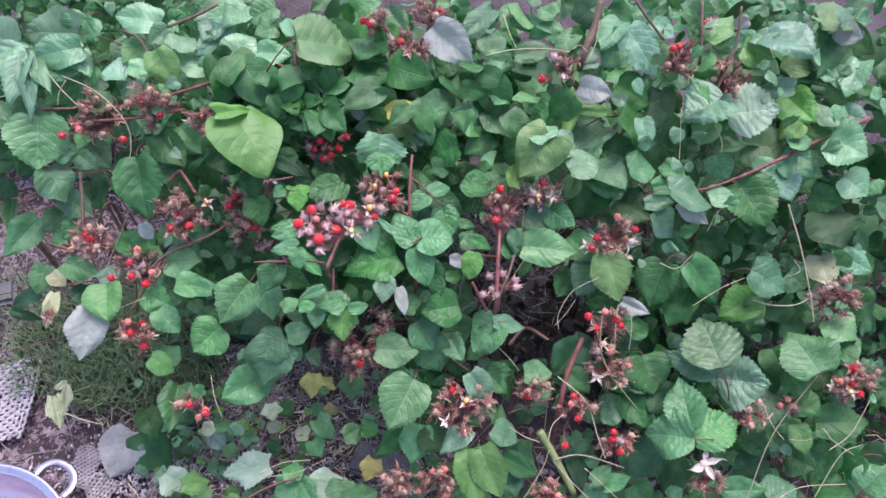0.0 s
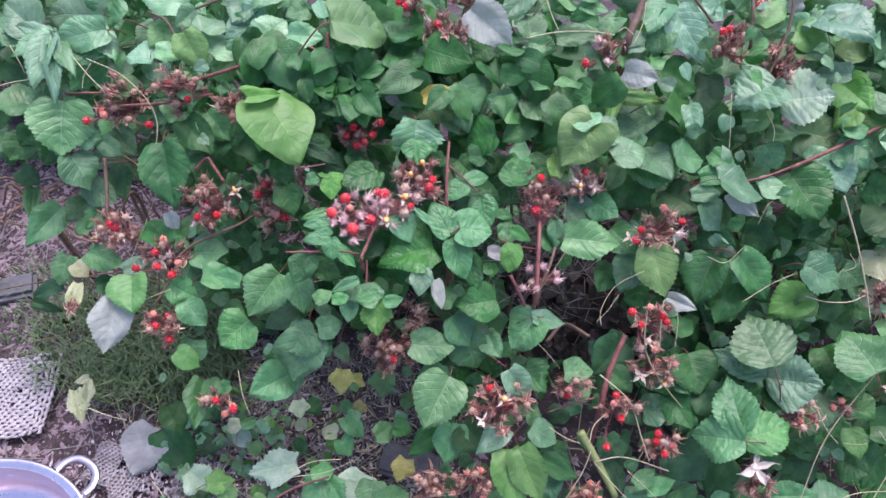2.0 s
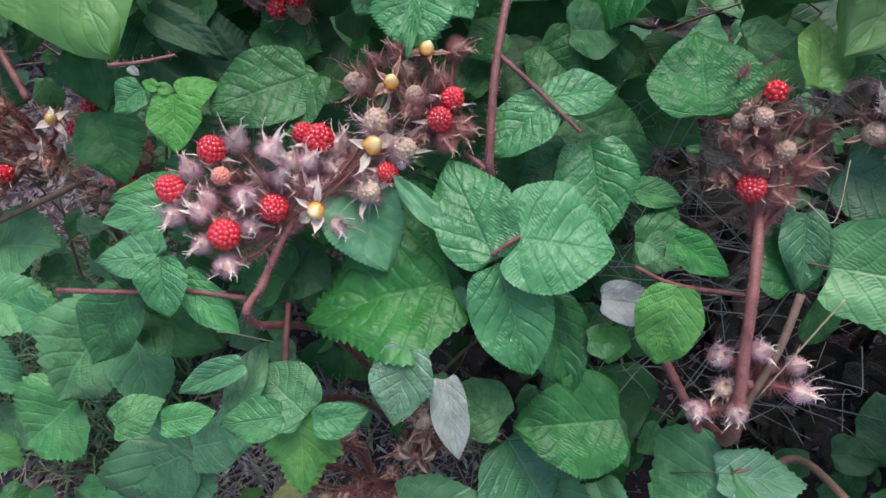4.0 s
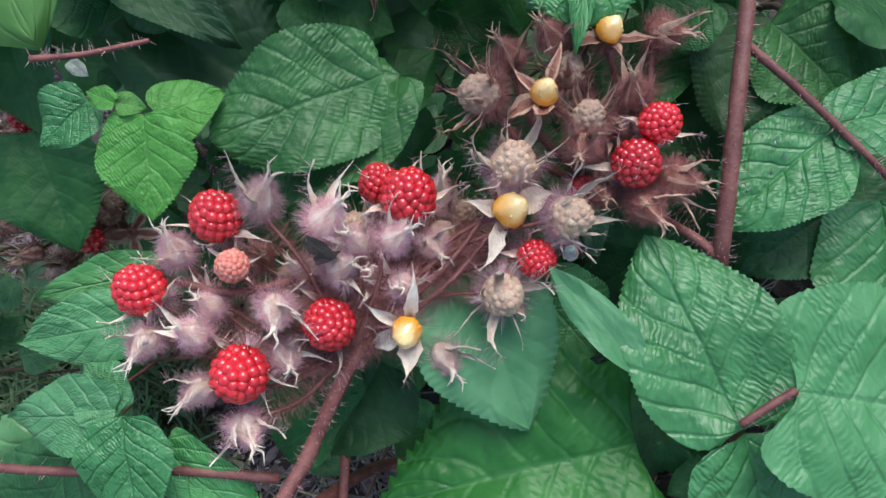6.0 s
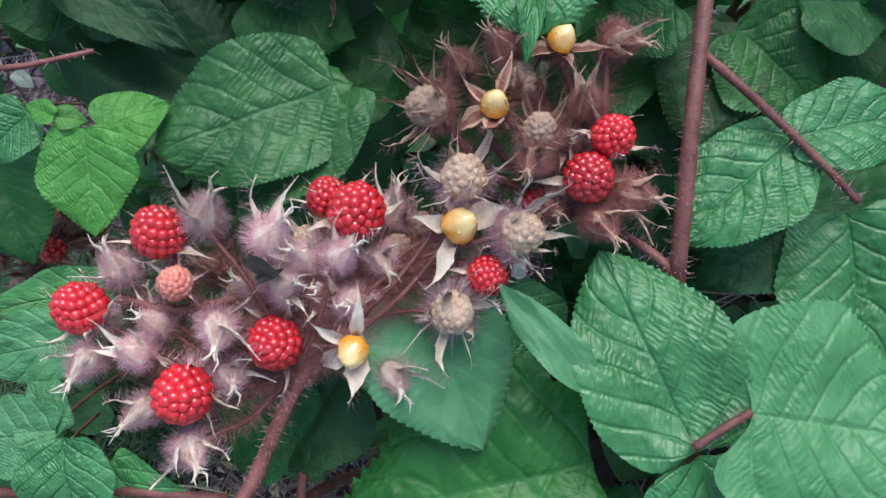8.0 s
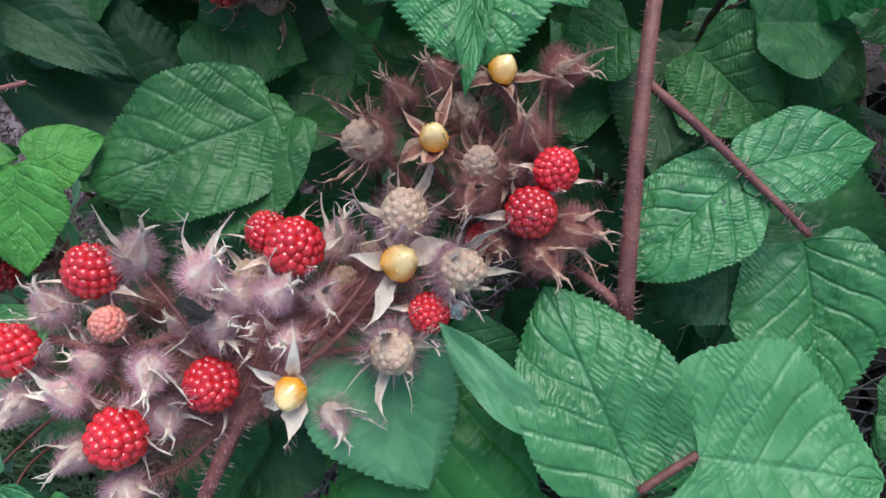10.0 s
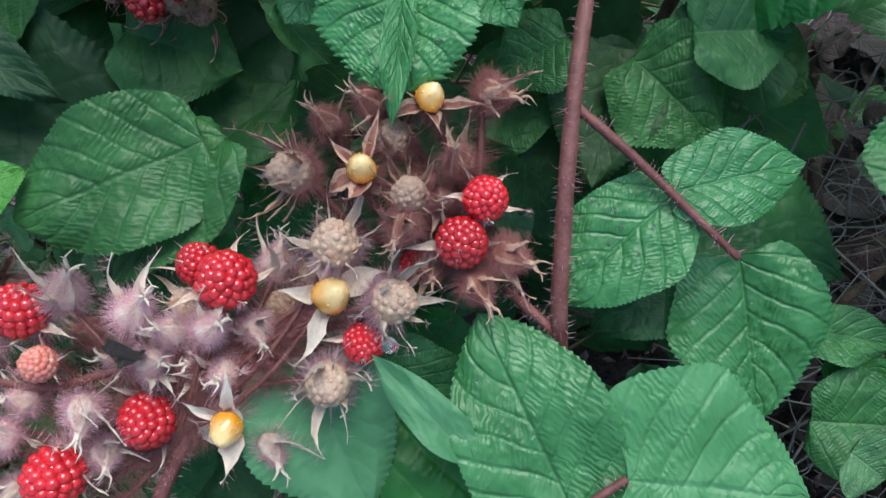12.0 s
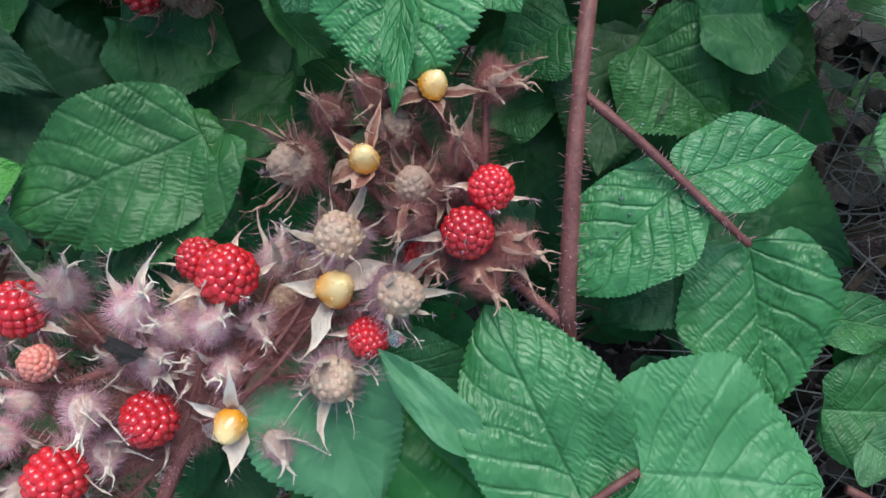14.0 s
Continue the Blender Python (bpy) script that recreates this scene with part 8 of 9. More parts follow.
fruit(near_cluster, "bud", (0.0005, -0.0166, 0.3906), (0.39, -0.66, 0.65), 0.00619, 3, 1)
fruit(near_cluster, "bud", (-0.0248, -0.0106, 0.4005), (0.75, 0.12, 0.65), 0.00462, 4, 1)
fruit(near_cluster, "bud", (-0.0230, -0.0180, 0.3911), (0.22, -0.45, 0.87), 0.00528, 5, 1)
fruit(near_cluster, "bud", (-0.0756, -0.0211, 0.4017), (-0.15, 0.23, 0.96), 0.00532, 1, 1)
fruit(near_cluster, "bud", (-0.0481, -0.0312, 0.3991), (0.33, -0.92, 0.20), 0.00505, 4, 1)
fruit(near_cluster, "bud", (-0.0665, -0.0386, 0.3970), (-0.12, -0.21, 0.97), 0.00461, 2, 1)
fruit(near_cluster, "bud", (-0.0771, -0.0425, 0.3968), (0.01, -0.95, 0.31), 0.00489, 1, 1)
fruit(near_cluster, "bud", (-0.0360, -0.0189, 0.3995), (0.78, 0.02, 0.62), 0.00461, 2, 1)
fruit(near_cluster, "bud", (-0.0473, -0.0382, 0.3879), (0.61, -0.64, 0.47), 0.00472, 4, 1)
fruit(near_cluster, "bud", (-0.0540, -0.0543, 0.3811), (0.72, -0.65, 0.24), 0.00552, 5, 1)
fruit(near_cluster, "bud", (-0.0654, -0.0491, 0.3874), (-0.31, -0.87, 0.39), 0.00470, 1, 1)
fruit(near_cluster, "bud", (-0.0120, -0.0304, 0.3828), (0.62, -0.76, 0.20), 0.00500, 4, 1)
fruit(near_cluster, "bud", (-0.0336, -0.0118, 0.3999), (-0.12, -0.21, 0.97), 0.00442, 2, 1)
fruit(near_cluster, "bud", (-0.0175, -0.0076, 0.3923), (0.61, -0.64, 0.47), 0.00482, 1, 1)
fruit(near_cluster, "bud", (-0.0300, -0.0169, 0.3922), (0.17, -0.16, 0.97), 0.00479, 2, 1)
fruit(near_cluster, "bud", (-0.0461, -0.0180, 0.3945), (-0.37, -0.24, 0.90), 0.00455, 4, 1)
fruit(near_cluster, "bud", (-0.0668, -0.0303, 0.3941), (-0.12, -0.21, 0.97), 0.00453, 5, 1)
fruit(near_cluster, "bud", (-0.0305, -0.0071, 0.3896), (-0.59, -0.76, 0.29), 0.00580, 2, 1)
fruit(near_cluster, "bud", (-0.0415, -0.0117, 0.3878), (-0.65, -0.34, 0.68), 0.00500, 5, 1)
fruit(near_cluster, "bud", (-0.0288, -0.0152, 0.3805), (0.33, -0.58, 0.74), 0.00480, 4, 1)
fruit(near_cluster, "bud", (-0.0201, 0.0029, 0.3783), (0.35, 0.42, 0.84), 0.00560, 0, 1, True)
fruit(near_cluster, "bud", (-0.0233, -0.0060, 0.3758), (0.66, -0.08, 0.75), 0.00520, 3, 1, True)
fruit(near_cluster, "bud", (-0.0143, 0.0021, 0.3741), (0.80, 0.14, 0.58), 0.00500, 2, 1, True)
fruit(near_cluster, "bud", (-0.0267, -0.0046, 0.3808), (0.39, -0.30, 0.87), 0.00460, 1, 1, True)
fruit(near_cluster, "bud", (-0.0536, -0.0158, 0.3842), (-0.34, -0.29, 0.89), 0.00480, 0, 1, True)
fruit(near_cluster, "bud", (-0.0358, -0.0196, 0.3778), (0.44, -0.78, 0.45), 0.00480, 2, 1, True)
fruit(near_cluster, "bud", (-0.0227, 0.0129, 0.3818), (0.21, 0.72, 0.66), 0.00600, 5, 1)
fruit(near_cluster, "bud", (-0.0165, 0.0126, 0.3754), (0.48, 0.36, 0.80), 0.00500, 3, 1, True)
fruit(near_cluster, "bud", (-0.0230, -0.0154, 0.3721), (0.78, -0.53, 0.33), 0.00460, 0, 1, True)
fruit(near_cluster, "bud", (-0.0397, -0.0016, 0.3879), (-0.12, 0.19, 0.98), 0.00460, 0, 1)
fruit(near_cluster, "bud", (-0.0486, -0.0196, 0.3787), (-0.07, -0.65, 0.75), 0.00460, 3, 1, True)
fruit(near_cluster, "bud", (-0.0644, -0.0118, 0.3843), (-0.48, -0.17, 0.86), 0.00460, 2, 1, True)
stalks(near_cluster, [(-0.0663, -0.0135, 0.4025), (-0.0789, -0.0324, 0.3994), (-0.0548, -0.0418, 0.3908), (-0.0383, -0.0279, 0.3894), (-0.0321, 0.0035, 0.3970), (-0.0253, 0.0003, 0.3981), (0.0052, -0.0059, 0.3906), (0.0141, 0.0128, 0.3918), (-0.0609, -0.0221, 0.3998), (-0.0012, 0.0014, 0.3969), (-0.0201, -0.0267, 0.3890), (-0.0578, -0.0092, 0.4043), (-0.0431, -0.0104, 0.4019), (-0.0015, 0.0111, 0.3996), (0.0108, 0.0016, 0.3971), (-0.0006, -0.0146, 0.3887), (-0.0266, -0.0110, 0.3991), (-0.0236, -0.0169, 0.3889), (-0.0753, -0.0217, 0.3991), (-0.0489, -0.0289, 0.3987), (-0.0663, -0.0381, 0.3949), (-0.0771, -0.0401, 0.3961), (-0.0378, -0.0189, 0.3981), (-0.0487, -0.0366, 0.3868), (-0.0559, -0.0526, 0.3805), (-0.0646, -0.0472, 0.3865), (-0.0136, -0.0285, 0.3823), (-0.0333, -0.0113, 0.3978), (-0.0191, -0.0062, 0.3912), (-0.0304, -0.0165, 0.3899), (-0.0452, -0.0175, 0.3925), (-0.0665, -0.0299, 0.3918), (-0.0288, -0.0049, 0.3888), (-0.0398, -0.0108, 0.3861), (-0.0296, -0.0138, 0.3788), (-0.0211, 0.0017, 0.3760), (-0.0250, -0.0058, 0.3738), (-0.0163, 0.0017, 0.3727), (-0.0276, -0.0039, 0.3788), (-0.0527, -0.0151, 0.3820), (-0.0369, -0.0177, 0.3767), (-0.0234, 0.0108, 0.3798), (-0.0177, 0.0117, 0.3734), (-0.0247, -0.0141, 0.3713), (-0.0394, -0.0020, 0.3856), (-0.0484, -0.0181, 0.3770), (-0.0633, -0.0114, 0.3823)], (-0.0349, -0.0333, 0.3820), 0.0006, 1)
upper_cluster = cluster(PL, (0.0167, 0.0291, 0.4017))
fruit(upper_cluster, "berry", (0.0264, 0.0144, 0.4027), (0.48, -0.22, 0.85), 0.00569, 0, 1)
fruit(upper_cluster, "berry", (0.0306, 0.0233, 0.4065), (0.45, -0.09, 0.89), 0.00489, 2, 1)
# Upper cluster lies in deep shade: its husks are darkened by colour.
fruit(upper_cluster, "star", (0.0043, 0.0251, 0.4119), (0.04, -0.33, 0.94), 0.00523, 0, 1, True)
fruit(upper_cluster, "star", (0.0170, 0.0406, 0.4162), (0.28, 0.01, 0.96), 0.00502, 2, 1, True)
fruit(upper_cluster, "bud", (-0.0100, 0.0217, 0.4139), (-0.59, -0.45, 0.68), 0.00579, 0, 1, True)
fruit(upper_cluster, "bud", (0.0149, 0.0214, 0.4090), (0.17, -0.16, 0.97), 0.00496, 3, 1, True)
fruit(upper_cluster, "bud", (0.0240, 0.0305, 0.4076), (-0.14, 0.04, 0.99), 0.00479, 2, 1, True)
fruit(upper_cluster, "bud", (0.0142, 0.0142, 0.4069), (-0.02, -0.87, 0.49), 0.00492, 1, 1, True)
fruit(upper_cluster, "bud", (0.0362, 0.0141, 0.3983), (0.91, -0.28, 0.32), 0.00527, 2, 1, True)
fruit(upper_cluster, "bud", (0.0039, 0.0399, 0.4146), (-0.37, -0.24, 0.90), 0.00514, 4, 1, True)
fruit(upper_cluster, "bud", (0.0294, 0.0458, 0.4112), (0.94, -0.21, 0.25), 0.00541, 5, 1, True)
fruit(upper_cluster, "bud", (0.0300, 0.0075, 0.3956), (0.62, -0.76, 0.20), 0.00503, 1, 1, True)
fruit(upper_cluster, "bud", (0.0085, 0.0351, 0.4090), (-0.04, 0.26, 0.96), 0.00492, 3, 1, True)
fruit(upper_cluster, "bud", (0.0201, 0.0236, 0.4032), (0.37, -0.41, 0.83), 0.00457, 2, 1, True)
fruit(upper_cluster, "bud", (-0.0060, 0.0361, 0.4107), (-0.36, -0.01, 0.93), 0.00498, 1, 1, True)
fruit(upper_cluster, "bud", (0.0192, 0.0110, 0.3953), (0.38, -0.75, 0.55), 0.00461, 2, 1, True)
stalks(upper_cluster, [(0.0252, 0.0143, 0.4013), (0.0301, 0.0252, 0.4023), (0.0036, 0.0250, 0.4104), (0.0163, 0.0406, 0.4138), (-0.0083, 0.0230, 0.4120), (0.0144, 0.0218, 0.4065), (0.0243, 0.0304, 0.4053), (0.0143, 0.0163, 0.4057), (0.0338, 0.0148, 0.3974), (0.0048, 0.0406, 0.4123), (0.0268, 0.0464, 0.4105), (0.0284, 0.0094, 0.3951), (0.0086, 0.0345, 0.4066), (0.0193, 0.0246, 0.4012), (-0.0051, 0.0361, 0.4084), (0.0183, 0.0127, 0.3940)], (0.0222, 0.0159, 0.3862), 0.0010, 1)
stem(PL, "cane", CANE, [(0.0474, 0.0732, 0.4210), (0.0466, 0.0447, 0.4134), (0.0470, 0.0210, 0.4011), (0.0482, 0.0021, 0.3841), (0.0520, -0.0080, 0.3534), (0.0556, 0.0214, 0.2534), (0.0616, 0.0464, -0.0100)], 0.0017, 0.0023, 420)
stem(PL, "cane", CANE, [(0.0465, 0.0442, 0.4118), (0.0581, 0.0374, 0.4066), (0.0684, 0.0306, 0.4016), (0.0764, 0.0251, 0.3977), (0.0838, 0.0213, 0.3924)], 0.0011, 0.0008, 120)
stem(PL, "cane", CANE, [(0.0482, 0.0021, 0.3841), (0.0433, 0.0051, 0.3870), (0.0348, 0.0113, 0.3854)], 0.0013, 0.0010, 80)
stem(PL, "cane", CANE, [(-0.0291, -0.0261, 0.3843), (-0.0337, -0.0374, 0.3819), (-0.0407, -0.0551, 0.3723), (-0.0450, -0.0699, 0.3611), (-0.0410, -0.0349, 0.2611), (-0.0350, -0.0099, -0.0100)], 0.0016, 0.0022, 480)
stem(PL, "cane", CANE, [(-0.0453, -0.0196, 0.3940), (-0.0376, -0.0230, 0.3880), (-0.0291, -0.0261, 0.3843), (-0.0200, -0.0133, 0.3886), (-0.0106, -0.0055, 0.3880), (0.0022, -0.0006, 0.3850)], 0.0015, 0.0012, 420)
stem(PL, "cane", CANE, [(-0.0762, -0.0272, 0.3977), (-0.0604, -0.0263, 0.3943), (-0.0453, -0.0196, 0.3940)], 0.0012, 0.0011, 260)
stem(PL, "petiole", CANE, [(-0.1265, -0.0750, 0.3810), (-0.0995, -0.0721, 0.3804), (-0.0685, -0.0656, 0.3761), (-0.0480, -0.0622, 0.3681)], 0.0011, 0.0013, 60)
stem(PL, "petiole", CANE, [(0.0679, -0.0214, 0.3787), (0.0617, -0.0276, 0.3748), (0.0560, -0.0325, 0.3713), (0.0577, -0.0378, 0.3486), (0.0609, -0.0498, 0.3071)], 0.0012, 0.0012, 40)
stem(PL, "cane", CANE, [(-0.0417, -0.0494, 0.3419), (-0.0403, -0.0690, 0.3311), (-0.0430, -0.0845, 0.3003), (-0.0390, -0.0495, 0.2003), (-0.0330, -0.0245, -0.0100)], 0.0014, 0.0020, 30)
stem(PL, "cane", CANE, [(-0.1213, 0.0161, 0.4220), (-0.1092, 0.0196, 0.4208), (-0.0933, 0.0261, 0.4202)], 0.0009, 0.0006, 50)

PL = plant("wineberry_bush", (0.17, 0.06, 0), "wineberry bush with a thick red cane and brown bristly husks darkened for shade", "shrub", "wineberry bushes")
stem(PL, "cane", BROWN, [(0.169, 0.090, -0.01), (0.205, 0.120, 0.2), (0.153, 0.067, 0.260)], 0.0032, 0.0018, 0)
stem(PL, "cane", BROWN, [(0.162, 0.090, -0.01), (0.178, 0.120, 0.2), (0.203, 0.064, 0.260)], 0.0032, 0.0018, 0)
side_cluster = cluster(PL, (0.1628, 0.0349, 0.3731))
fruit(side_cluster, "berry", (0.1554, 0.0155, 0.3716), (0.25, -0.79, 0.56), 0.00614, 0, 1)
# Shade on these husks is put into the sepal colour.
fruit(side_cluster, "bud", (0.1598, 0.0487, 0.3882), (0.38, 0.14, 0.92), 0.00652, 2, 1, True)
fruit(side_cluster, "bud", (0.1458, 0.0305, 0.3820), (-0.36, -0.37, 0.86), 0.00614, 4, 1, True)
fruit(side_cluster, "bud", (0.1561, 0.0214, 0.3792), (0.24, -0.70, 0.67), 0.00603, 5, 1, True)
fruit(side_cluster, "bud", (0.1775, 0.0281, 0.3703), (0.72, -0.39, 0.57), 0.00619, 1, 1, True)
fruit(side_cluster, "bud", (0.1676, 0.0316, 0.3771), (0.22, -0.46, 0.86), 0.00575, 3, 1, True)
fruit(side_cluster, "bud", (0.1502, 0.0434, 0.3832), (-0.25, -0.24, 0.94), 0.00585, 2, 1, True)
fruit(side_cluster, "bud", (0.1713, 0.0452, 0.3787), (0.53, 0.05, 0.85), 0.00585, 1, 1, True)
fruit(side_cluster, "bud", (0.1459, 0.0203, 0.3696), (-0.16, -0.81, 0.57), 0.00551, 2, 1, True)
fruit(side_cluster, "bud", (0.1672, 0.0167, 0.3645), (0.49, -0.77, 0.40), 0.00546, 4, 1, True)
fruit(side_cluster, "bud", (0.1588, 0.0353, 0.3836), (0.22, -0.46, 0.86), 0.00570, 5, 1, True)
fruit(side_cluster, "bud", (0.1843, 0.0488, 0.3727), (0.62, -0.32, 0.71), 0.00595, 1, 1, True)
stalks(side_cluster, [(0.1546, 0.0179, 0.3698), (0.1585, 0.0483, 0.3852), (0.1469, 0.0316, 0.3794), (0.1554, 0.0236, 0.3772), (0.1753, 0.0293, 0.3685), (0.1670, 0.0330, 0.3746), (0.1509, 0.0441, 0.3804), (0.1698, 0.0451, 0.3763), (0.1464, 0.0226, 0.3680), (0.1658, 0.0188, 0.3634), (0.1582, 0.0366, 0.3811), (0.1825, 0.0498, 0.3706)], (0.1620, 0.0066, 0.3488), 0.0010, 1)
low_cluster = cluster(PL, (0.1637, -0.0530, 0.3259))
fruit(low_cluster, "bud", (0.1491, -0.0485, 0.3390), (-0.21, -0.62, 0.76), 0.00499, 1, 1)
fruit(low_cluster, "bud", (0.1664, -0.0421, 0.3379), (0.45, -0.10, 0.89), 0.00460, 2, 1)
fruit(low_cluster, "bud", (0.1842, -0.0543, 0.3269), (0.63, -0.45, 0.63), 0.00499, 4, 1)
fruit(low_cluster, "bud", (0.1423, -0.0698, 0.3293), (-0.05, -0.73, 0.68), 0.00460, 5, 1)
fruit(low_cluster, "bud", (0.1845, -0.0403, 0.3227), (0.45, -0.10, 0.89), 0.00440, 1, 1)
fruit(low_cluster, "bud", (0.1546, -0.0554, 0.3222), (-0.05, -0.73, 0.68), 0.00440, 3, 1)
fruit(low_cluster, "bud", (0.1591, -0.0672, 0.3264), (0.10, -0.81, 0.57), 0.00460, 2, 1)
stalks(low_cluster, [(0.1496, -0.0469, 0.3371), (0.1654, -0.0419, 0.3359), (0.1826, -0.0532, 0.3253), (0.1424, -0.0681, 0.3278), (0.1835, -0.0401, 0.3207), (0.1547, -0.0538, 0.3208), (0.1589, -0.0653, 0.3251)], (0.1668, -0.0507, 0.3112), 0.0010, 1)
stem(PL, "cane", CANE, [(0.1620, 0.0118, 0.3562), (0.1603, -0.0159, 0.3536), (0.1595, -0.0398, 0.3409), (0.1600, -0.0712, 0.3066), (0.1640, -0.0362, 0.2066), (0.1700, -0.0112, -0.0100)], 0.0023, 0.0030, 300)
stem(PL, "cane", BROWN, [(0.1811, -0.0168, 0.3431), (0.1742, -0.0390, 0.3330), (0.1647, -0.0589, 0.3190), (0.1643, -0.0687, 0.2964)], 0.0018, 0.0018, 20)
stem(PL, "petiole", CANE, [(0.1118, -0.0208, 0.3587), (0.1296, -0.0240, 0.3524), (0.1649, -0.0162, 0.3359)], 0.0010, 0.0011, 30)
stem(PL, "cane", CANE, [(0.1300, -0.0405, 0.3144), (0.1472, -0.0577, 0.2892), (0.1656, -0.0751, 0.2520)], 0.0020, 0.0022, 10)

# ---------- beads of water ----------
dew_drop((0.0146, -0.0087, 0.3996), 0.0017)
dew_drop((0.0524, 0.0289, 0.3990), 0.00062)
dew_drop((0.0570, 0.0269, 0.3986), 0.00053)
dew_drop((0.0586, 0.0329, 0.4006), 0.00038)
dew_drop((0.0631, 0.0188, 0.3955), 0.00035)
dew_drop((0.0568, 0.0207, 0.3948), 0.00035)
dew_drop((0.0590, 0.0243, 0.3966), 0.00047)
dew_drop((0.0518, 0.0162, 0.3934), 0.00038)
dew_drop((0.0657, 0.0245, 0.3975), 0.00047)
dew_drop((0.0795, 0.0424, 0.4021), 0.00035)
dew_drop((0.0754, 0.0365, 0.4006), 0.00035)
dew_drop((0.0724, 0.0395, 0.4028), 0.00035)
dew_drop((0.0668, 0.0613, 0.3797), 0.00035)
dew_drop((0.0638, 0.0627, 0.3807), 0.00038)
dew_drop((0.0622, 0.0585, 0.3787), 0.00053)
dew_drop((0.0386, -0.0146, 0.3847), 0.00035)
dew_drop((0.0320, -0.0110, 0.3868), 0.00035)
dew_drop((0.0486, -0.0287, 0.3779), 0.00035)
dew_drop((-0.0135, -0.0425, 0.3574), 0.00035)
dew_drop((-0.0009, -0.0450, 0.3596), 0.00035)
dew_drop((0.0196, -0.0434, 0.3574), 0.00035)
dew_drop((0.0878, 0.0251, 0.3708), 0.00035)
dew_drop((0.0924, 0.0209, 0.3678), 0.00035)
dew_drop((-0.0012, 0.0524, 0.4246), 0.00035)
dew_drop((0.0038, 0.0477, 0.4214), 0.00053)
dew_drop((0.0181, 0.0504, 0.4225), 0.00053)
dew_drop((0.0225, 0.0538, 0.4243), 0.00035)
dew_drop((0.0136, 0.0537, 0.4272), 0.00035)
dew_drop((0.0010, 0.0554, 0.4263), 0.00035)
dew_drop((0.0561, -0.0510, 0.3620), 0.00035)
dew_drop((0.0656, -0.0591, 0.3515), 0.00035)
dew_drop((0.0603, -0.0427, 0.3664), 0.00035)
dew_drop((0.0713, -0.0621, 0.3452), 0.00035)
dew_drop((0.1280, -0.0456, 0.3500), 0.00050)
dew_drop((0.1314, -0.0391, 0.3570), 0.00035)
dew_drop((0.1232, -0.0388, 0.3575), 0.00035)

# ---------- loose dry stalks ----------
straw([(0.5761, -0.1199, 0.2577), (0.5203, -0.1822, 0.2091), (0.4872, -0.2550, 0.1517)], 0.0012)
straw([(0.5272, 0.0471, 0.3924), (0.5460, 0.0045, 0.3579), (0.5588, -0.0340, 0.3268), (0.5676, -0.0683, 0.2992)], 0.0017)
straw([(0.4869, -0.0498, 0.3157), (0.5119, -0.0536, 0.3121), (0.5410, -0.0522, 0.3126), (0.5595, -0.0452, 0.3178)], 0.0011)
straw([(0.2960, -0.0670, 0.3064), (0.2941, -0.1025, 0.2781), (0.3088, -0.1306, 0.2553), (0.3439, -0.1622, 0.2291)], 0.0011)
straw([(0.3144, -0.0628, 0.3094), (0.3123, -0.0850, 0.2916), (0.3125, -0.1099, 0.2717)], 0.0010)
straw([(0.2419, -0.1354, 0.2530), (0.2791, -0.1585, 0.2336), (0.2956, -0.1909, 0.2073), (0.3071, -0.2137, 0.1888)], 0.0012)
straw([(0.2402, -0.2171, 0.1877), (0.2769, -0.2111, 0.1916), (0.3312, -0.2215, 0.1820)], 0.0013)
straw([(0.2334, -0.2003, 0.2013), (0.2380, -0.1836, 0.2146), (0.2515, -0.1719, 0.2235)], 0.0010)
straw([(0.2006, -0.2640, 0.1511), (0.2266, -0.2282, 0.1791), (0.2360, -0.2074, 0.1956)], 0.0011)
straw([(0.1849, -0.1876, 0.2126), (0.2046, -0.1961, 0.2053), (0.2234, -0.2007, 0.2012)], 0.0009)
straw([(0.2404, -0.0896, 0.2896), (0.2394, -0.0748, 0.3015), (0.2557, -0.0519, 0.3195), (0.2883, -0.0364, 0.3311)], 0.0007)
straw([(0.2345, -0.0866, 0.2922), (0.2466, -0.0761, 0.3003), (0.2598, -0.0599, 0.3129)], 0.0006)
straw([(0.4092, -0.0592, 0.3100), (0.4456, -0.0396, 0.3249), (0.4753, -0.0281, 0.3334)], 0.0009)
straw([(0.1323, 0.1724, 0.5018), (0.1658, 0.1800, 0.5070), (0.2082, 0.1836, 0.5089), (0.2383, 0.1821, 0.5070)], 0.0010)
straw([(0.1530, 0.2133, 0.5340), (0.1612, 0.1968, 0.5206), (0.1706, 0.1824, 0.5089)], 0.0009)
straw([(-0.3982, 0.1496, 0.4543), (-0.3574, 0.1357, 0.4458), (-0.3272, 0.1163, 0.4322), (-0.3100, 0.0969, 0.4177), (-0.3059, 0.0775, 0.4024), (-0.3103, 0.0564, 0.3851)], 0.0009)
straw([(-0.4181, 0.1541, 0.4565), (-0.3973, 0.1357, 0.4431), (-0.3721, 0.1173, 0.4300)], 0.0010)
straw([(-0.5096, 0.1228, 0.4252), (-0.4879, 0.1273, 0.4303), (-0.4647, 0.1301, 0.4341)], 0.0010)
straw([(-0.4946, 0.1619, 0.4577), (-0.4819, 0.1468, 0.4464), (-0.4738, 0.1357, 0.4380)], 0.0012)
straw([(-0.3928, 0.1452, 0.4511), (-0.4007, 0.1329, 0.4406), (-0.4014, 0.1207, 0.4307)], 0.0008)
straw([(0.2623, 0.1752, 0.5009), (0.2717, 0.1951, 0.5166), (0.2740, 0.2147, 0.5322)], 0.0009)
straw([(0.2423, 0.1851, 0.5093), (0.2506, 0.1895, 0.5126), (0.2617, 0.1835, 0.5076)], 0.0008)
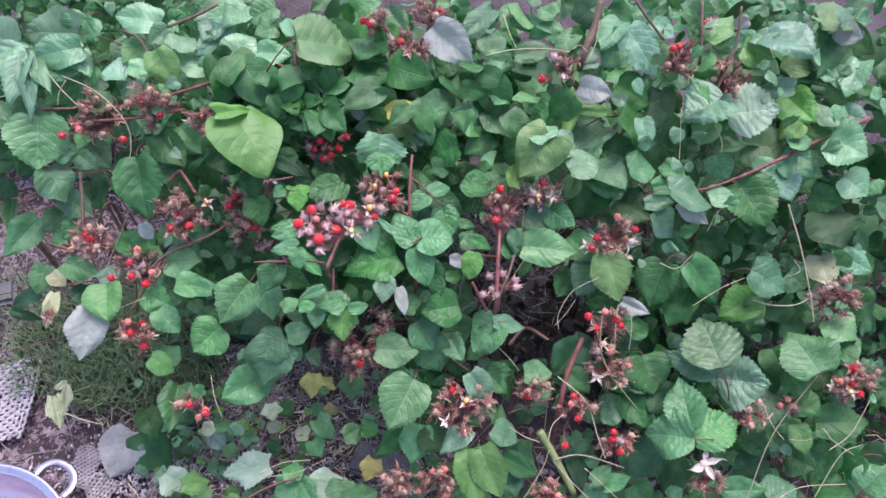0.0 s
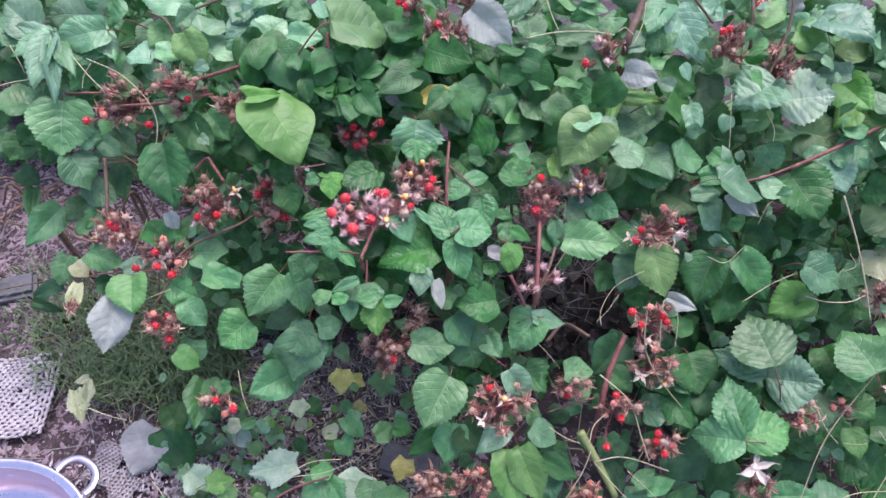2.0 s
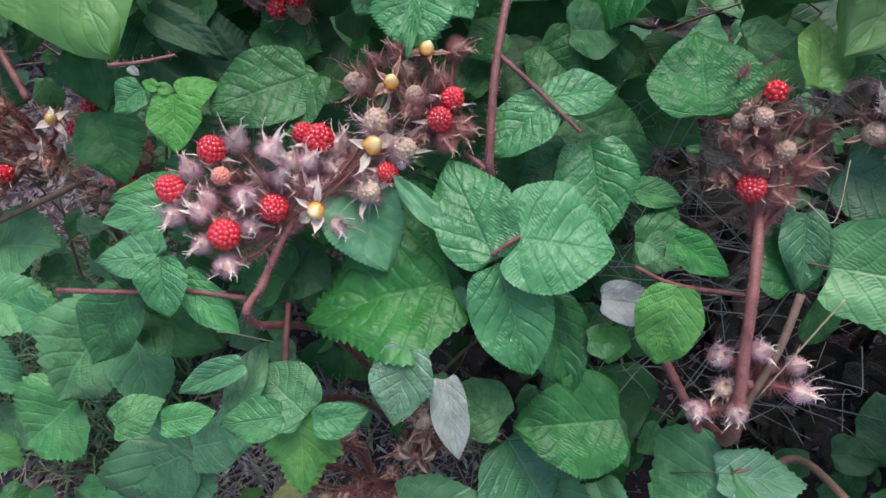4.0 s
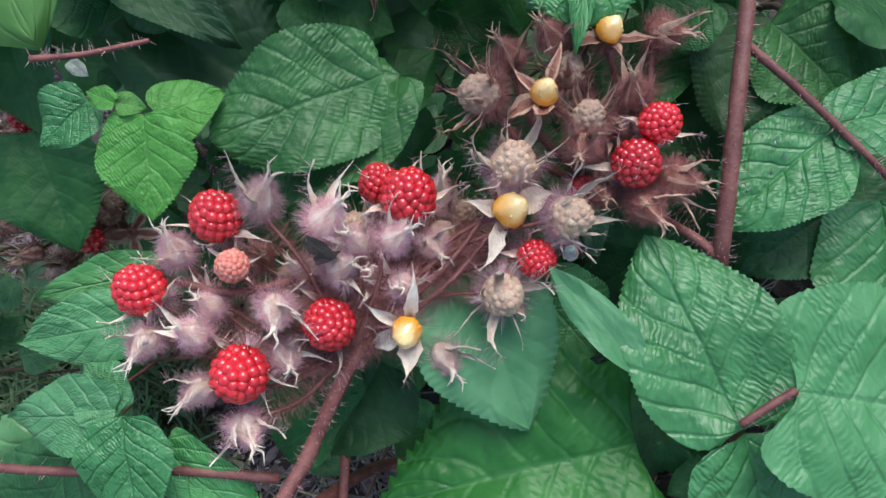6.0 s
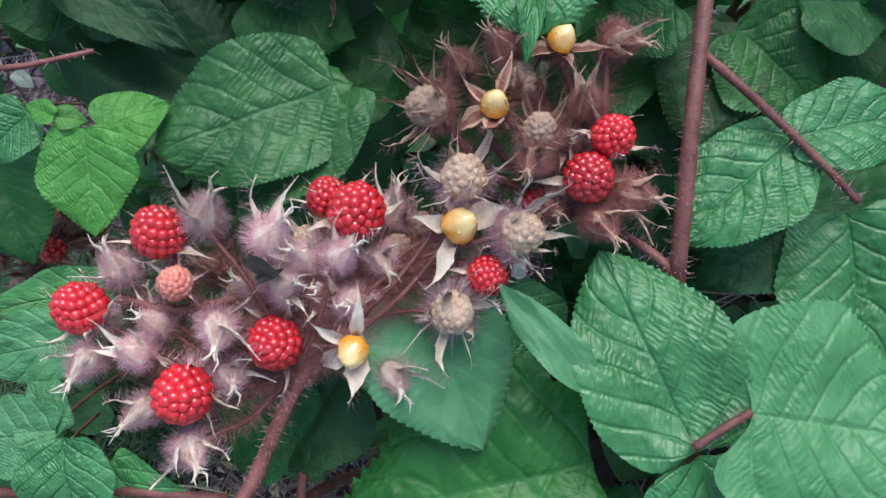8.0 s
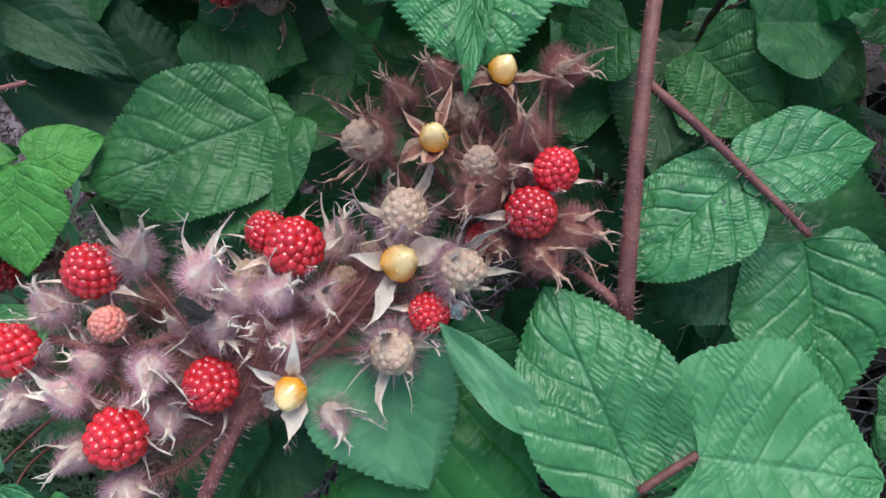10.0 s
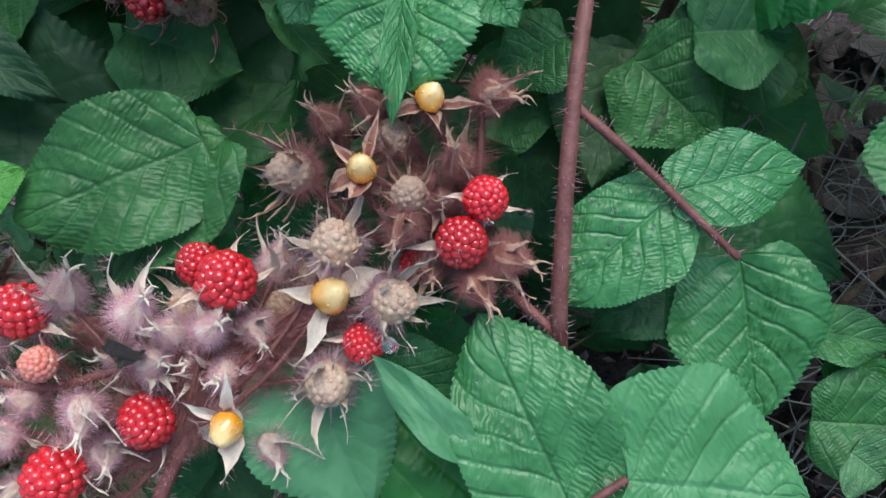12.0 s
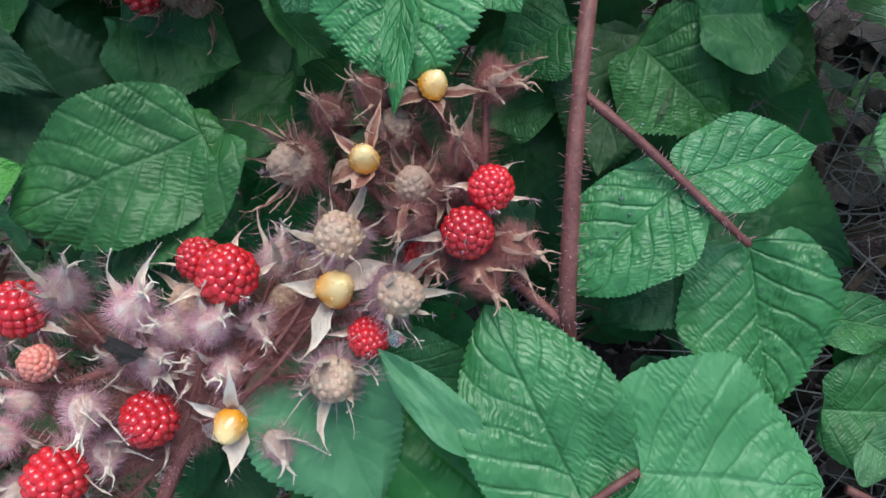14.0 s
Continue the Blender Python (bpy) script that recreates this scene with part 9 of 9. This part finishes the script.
straw([(0.4278, 0.1209, 0.4537), (0.4376, 0.1048, 0.4405), (0.4369, 0.0925, 0.4307)], 0.0008)
straw([(0.3835, 0.1351, 0.4660), (0.3842, 0.1018, 0.4394), (0.3837, 0.0768, 0.4194)], 0.0006)
straw([(-0.2804, 0.1729, 0.4810), (-0.2832, 0.1607, 0.4710), (-0.2604, 0.1413, 0.4569)], 0.0011)
straw([(0.3244, -0.0623, 0.3095), (0.3327, -0.0785, 0.2964), (0.3309, -0.1063, 0.2742)], 0.0007)
straw([(0.2416, -0.2182, 0.1868), (0.2642, -0.2365, 0.1716), (0.2942, -0.2574, 0.1542)], 0.0008)
straw([(0.2813, -0.2236, 0.1815), (0.3074, -0.2402, 0.1676), (0.3299, -0.2559, 0.1546)], 0.0008)
straw([(0.5942, -0.1946, 0.1975), (0.6223, -0.1766, 0.2113), (0.6458, -0.1419, 0.2385)], 0.0008)
straw([(0.5756, -0.2457, 0.1570), (0.6092, -0.1996, 0.1932), (0.6377, -0.1871, 0.2025)], 0.0009)
straw([(0.5246, -0.2478, 0.1565), (0.5601, -0.2324, 0.1680), (0.6183, -0.2272, 0.1709)], 0.0010)
straw([(0.5854, -0.1726, 0.2153), (0.6009, -0.1859, 0.2043), (0.6274, -0.1977, 0.1943)], 0.0008)
straw([(0.5035, -0.1483, 0.2366), (0.5197, -0.1727, 0.2167), (0.5351, -0.1860, 0.2057)], 0.0007)
straw([(0.5424, -0.1857, 0.2058), (0.5607, -0.1860, 0.2052), (0.5715, -0.1844, 0.2062)], 0.0007)
straw([(-0.3747, -0.0981, 0.2563), (-0.3427, -0.0883, 0.2663), (-0.2791, -0.0678, 0.2872)], 0.0007)
straw([(-0.3407, -0.0633, 0.2866), (-0.3030, 0.0220, 0.3579), (-0.3062, 0.0386, 0.3710)], 0.0005)
straw([(-0.3729, -0.1817, 0.1891), (-0.3470, -0.1886, 0.1852), (-0.3251, -0.1922, 0.1838)], 0.0009)
straw([(-0.2903, -0.2489, 0.1404), (-0.2772, -0.2609, 0.1317), (-0.2691, -0.2747, 0.1211)], 0.0009)
straw([(-0.1915, -0.1433, 0.2322), (-0.1851, -0.1654, 0.2149), (-0.1745, -0.1846, 0.2001)], 0.0008)
straw([(-0.1245, -0.2391, 0.1596), (-0.0968, -0.2277, 0.1707), (-0.0616, -0.2244, 0.1757)], 0.0008)
straw([(-0.1173, -0.2418, 0.1579), (-0.0785, -0.2368, 0.1646), (-0.0439, -0.2242, 0.1772)], 0.0008)
straw([(-0.1078, -0.0597, 0.3053), (-0.0867, -0.0568, 0.3091), (-0.0583, -0.0583, 0.3099)], 0.0006)
straw([(0.1966, -0.0190, 0.3472), (0.1835, -0.0362, 0.3337), (0.1685, -0.0562, 0.3180)], 0.0006)
straw([(0.3647, -0.0187, 0.3435), (0.3866, -0.0231, 0.3394), (0.4073, -0.0082, 0.3509)], 0.0006)
straw([(0.1769, 0.0103, 0.3711), (0.1879, 0.0054, 0.3668), (0.1902, 0.0248, 0.3823)], 0.0004)
straw([(0.2170, 0.0494, 0.4014), (0.2212, 0.0402, 0.3939), (0.2304, 0.0407, 0.3941)], 0.0005)
straw([(0.2382, 0.0522, 0.4031), (0.2332, 0.0409, 0.3942), (0.2217, 0.0320, 0.3873)], 0.0005)
straw([(0.1560, -0.1036, 0.2804), (0.1783, -0.1191, 0.2676), (0.1933, -0.1321, 0.2568)], 0.0006)
straw([(0.5380, -0.0071, 0.3488), (0.5460, -0.0179, 0.3400), (0.5318, -0.0242, 0.3353)], 0.0008)
straw([(0.4239, 0.0149, 0.3690), (0.4336, 0.0321, 0.3825), (0.4405, 0.0381, 0.3871)], 0.0007)
green_stalk([(0.2239, -0.1854, 0.2007), (0.2434, -0.2086, 0.1817), (0.2711, -0.2448, 0.1521)], 0.0052)
dry_stick([(-0.7613, 0.2429, 0.0060), (-0.7093, 0.3204, 0.0060), (-0.6649, 0.3813, 0.0060)], 0.0035)
dry_stick([(-0.6846, 0.2577, 0.0060), (-0.6622, 0.3091, 0.0060), (-0.6176, 0.3344, 0.0060)], 0.0020)
dry_stick([(-0.7629, 0.3464, 0.0060), (-0.7017, 0.3284, 0.0060), (-0.6678, 0.3533, 0.0060)], 0.0018)
dry_stick([(-0.3428, -0.0758, 0.0060), (-0.3017, -0.0639, 0.0060), (-0.2372, -0.0752, 0.0060)], 0.0016)
dry_stick([(-0.1088, -0.1067, 0.0060), (-0.0705, -0.0617, 0.0060), (-0.0500, 0.0005, 0.0060)], 0.0020)
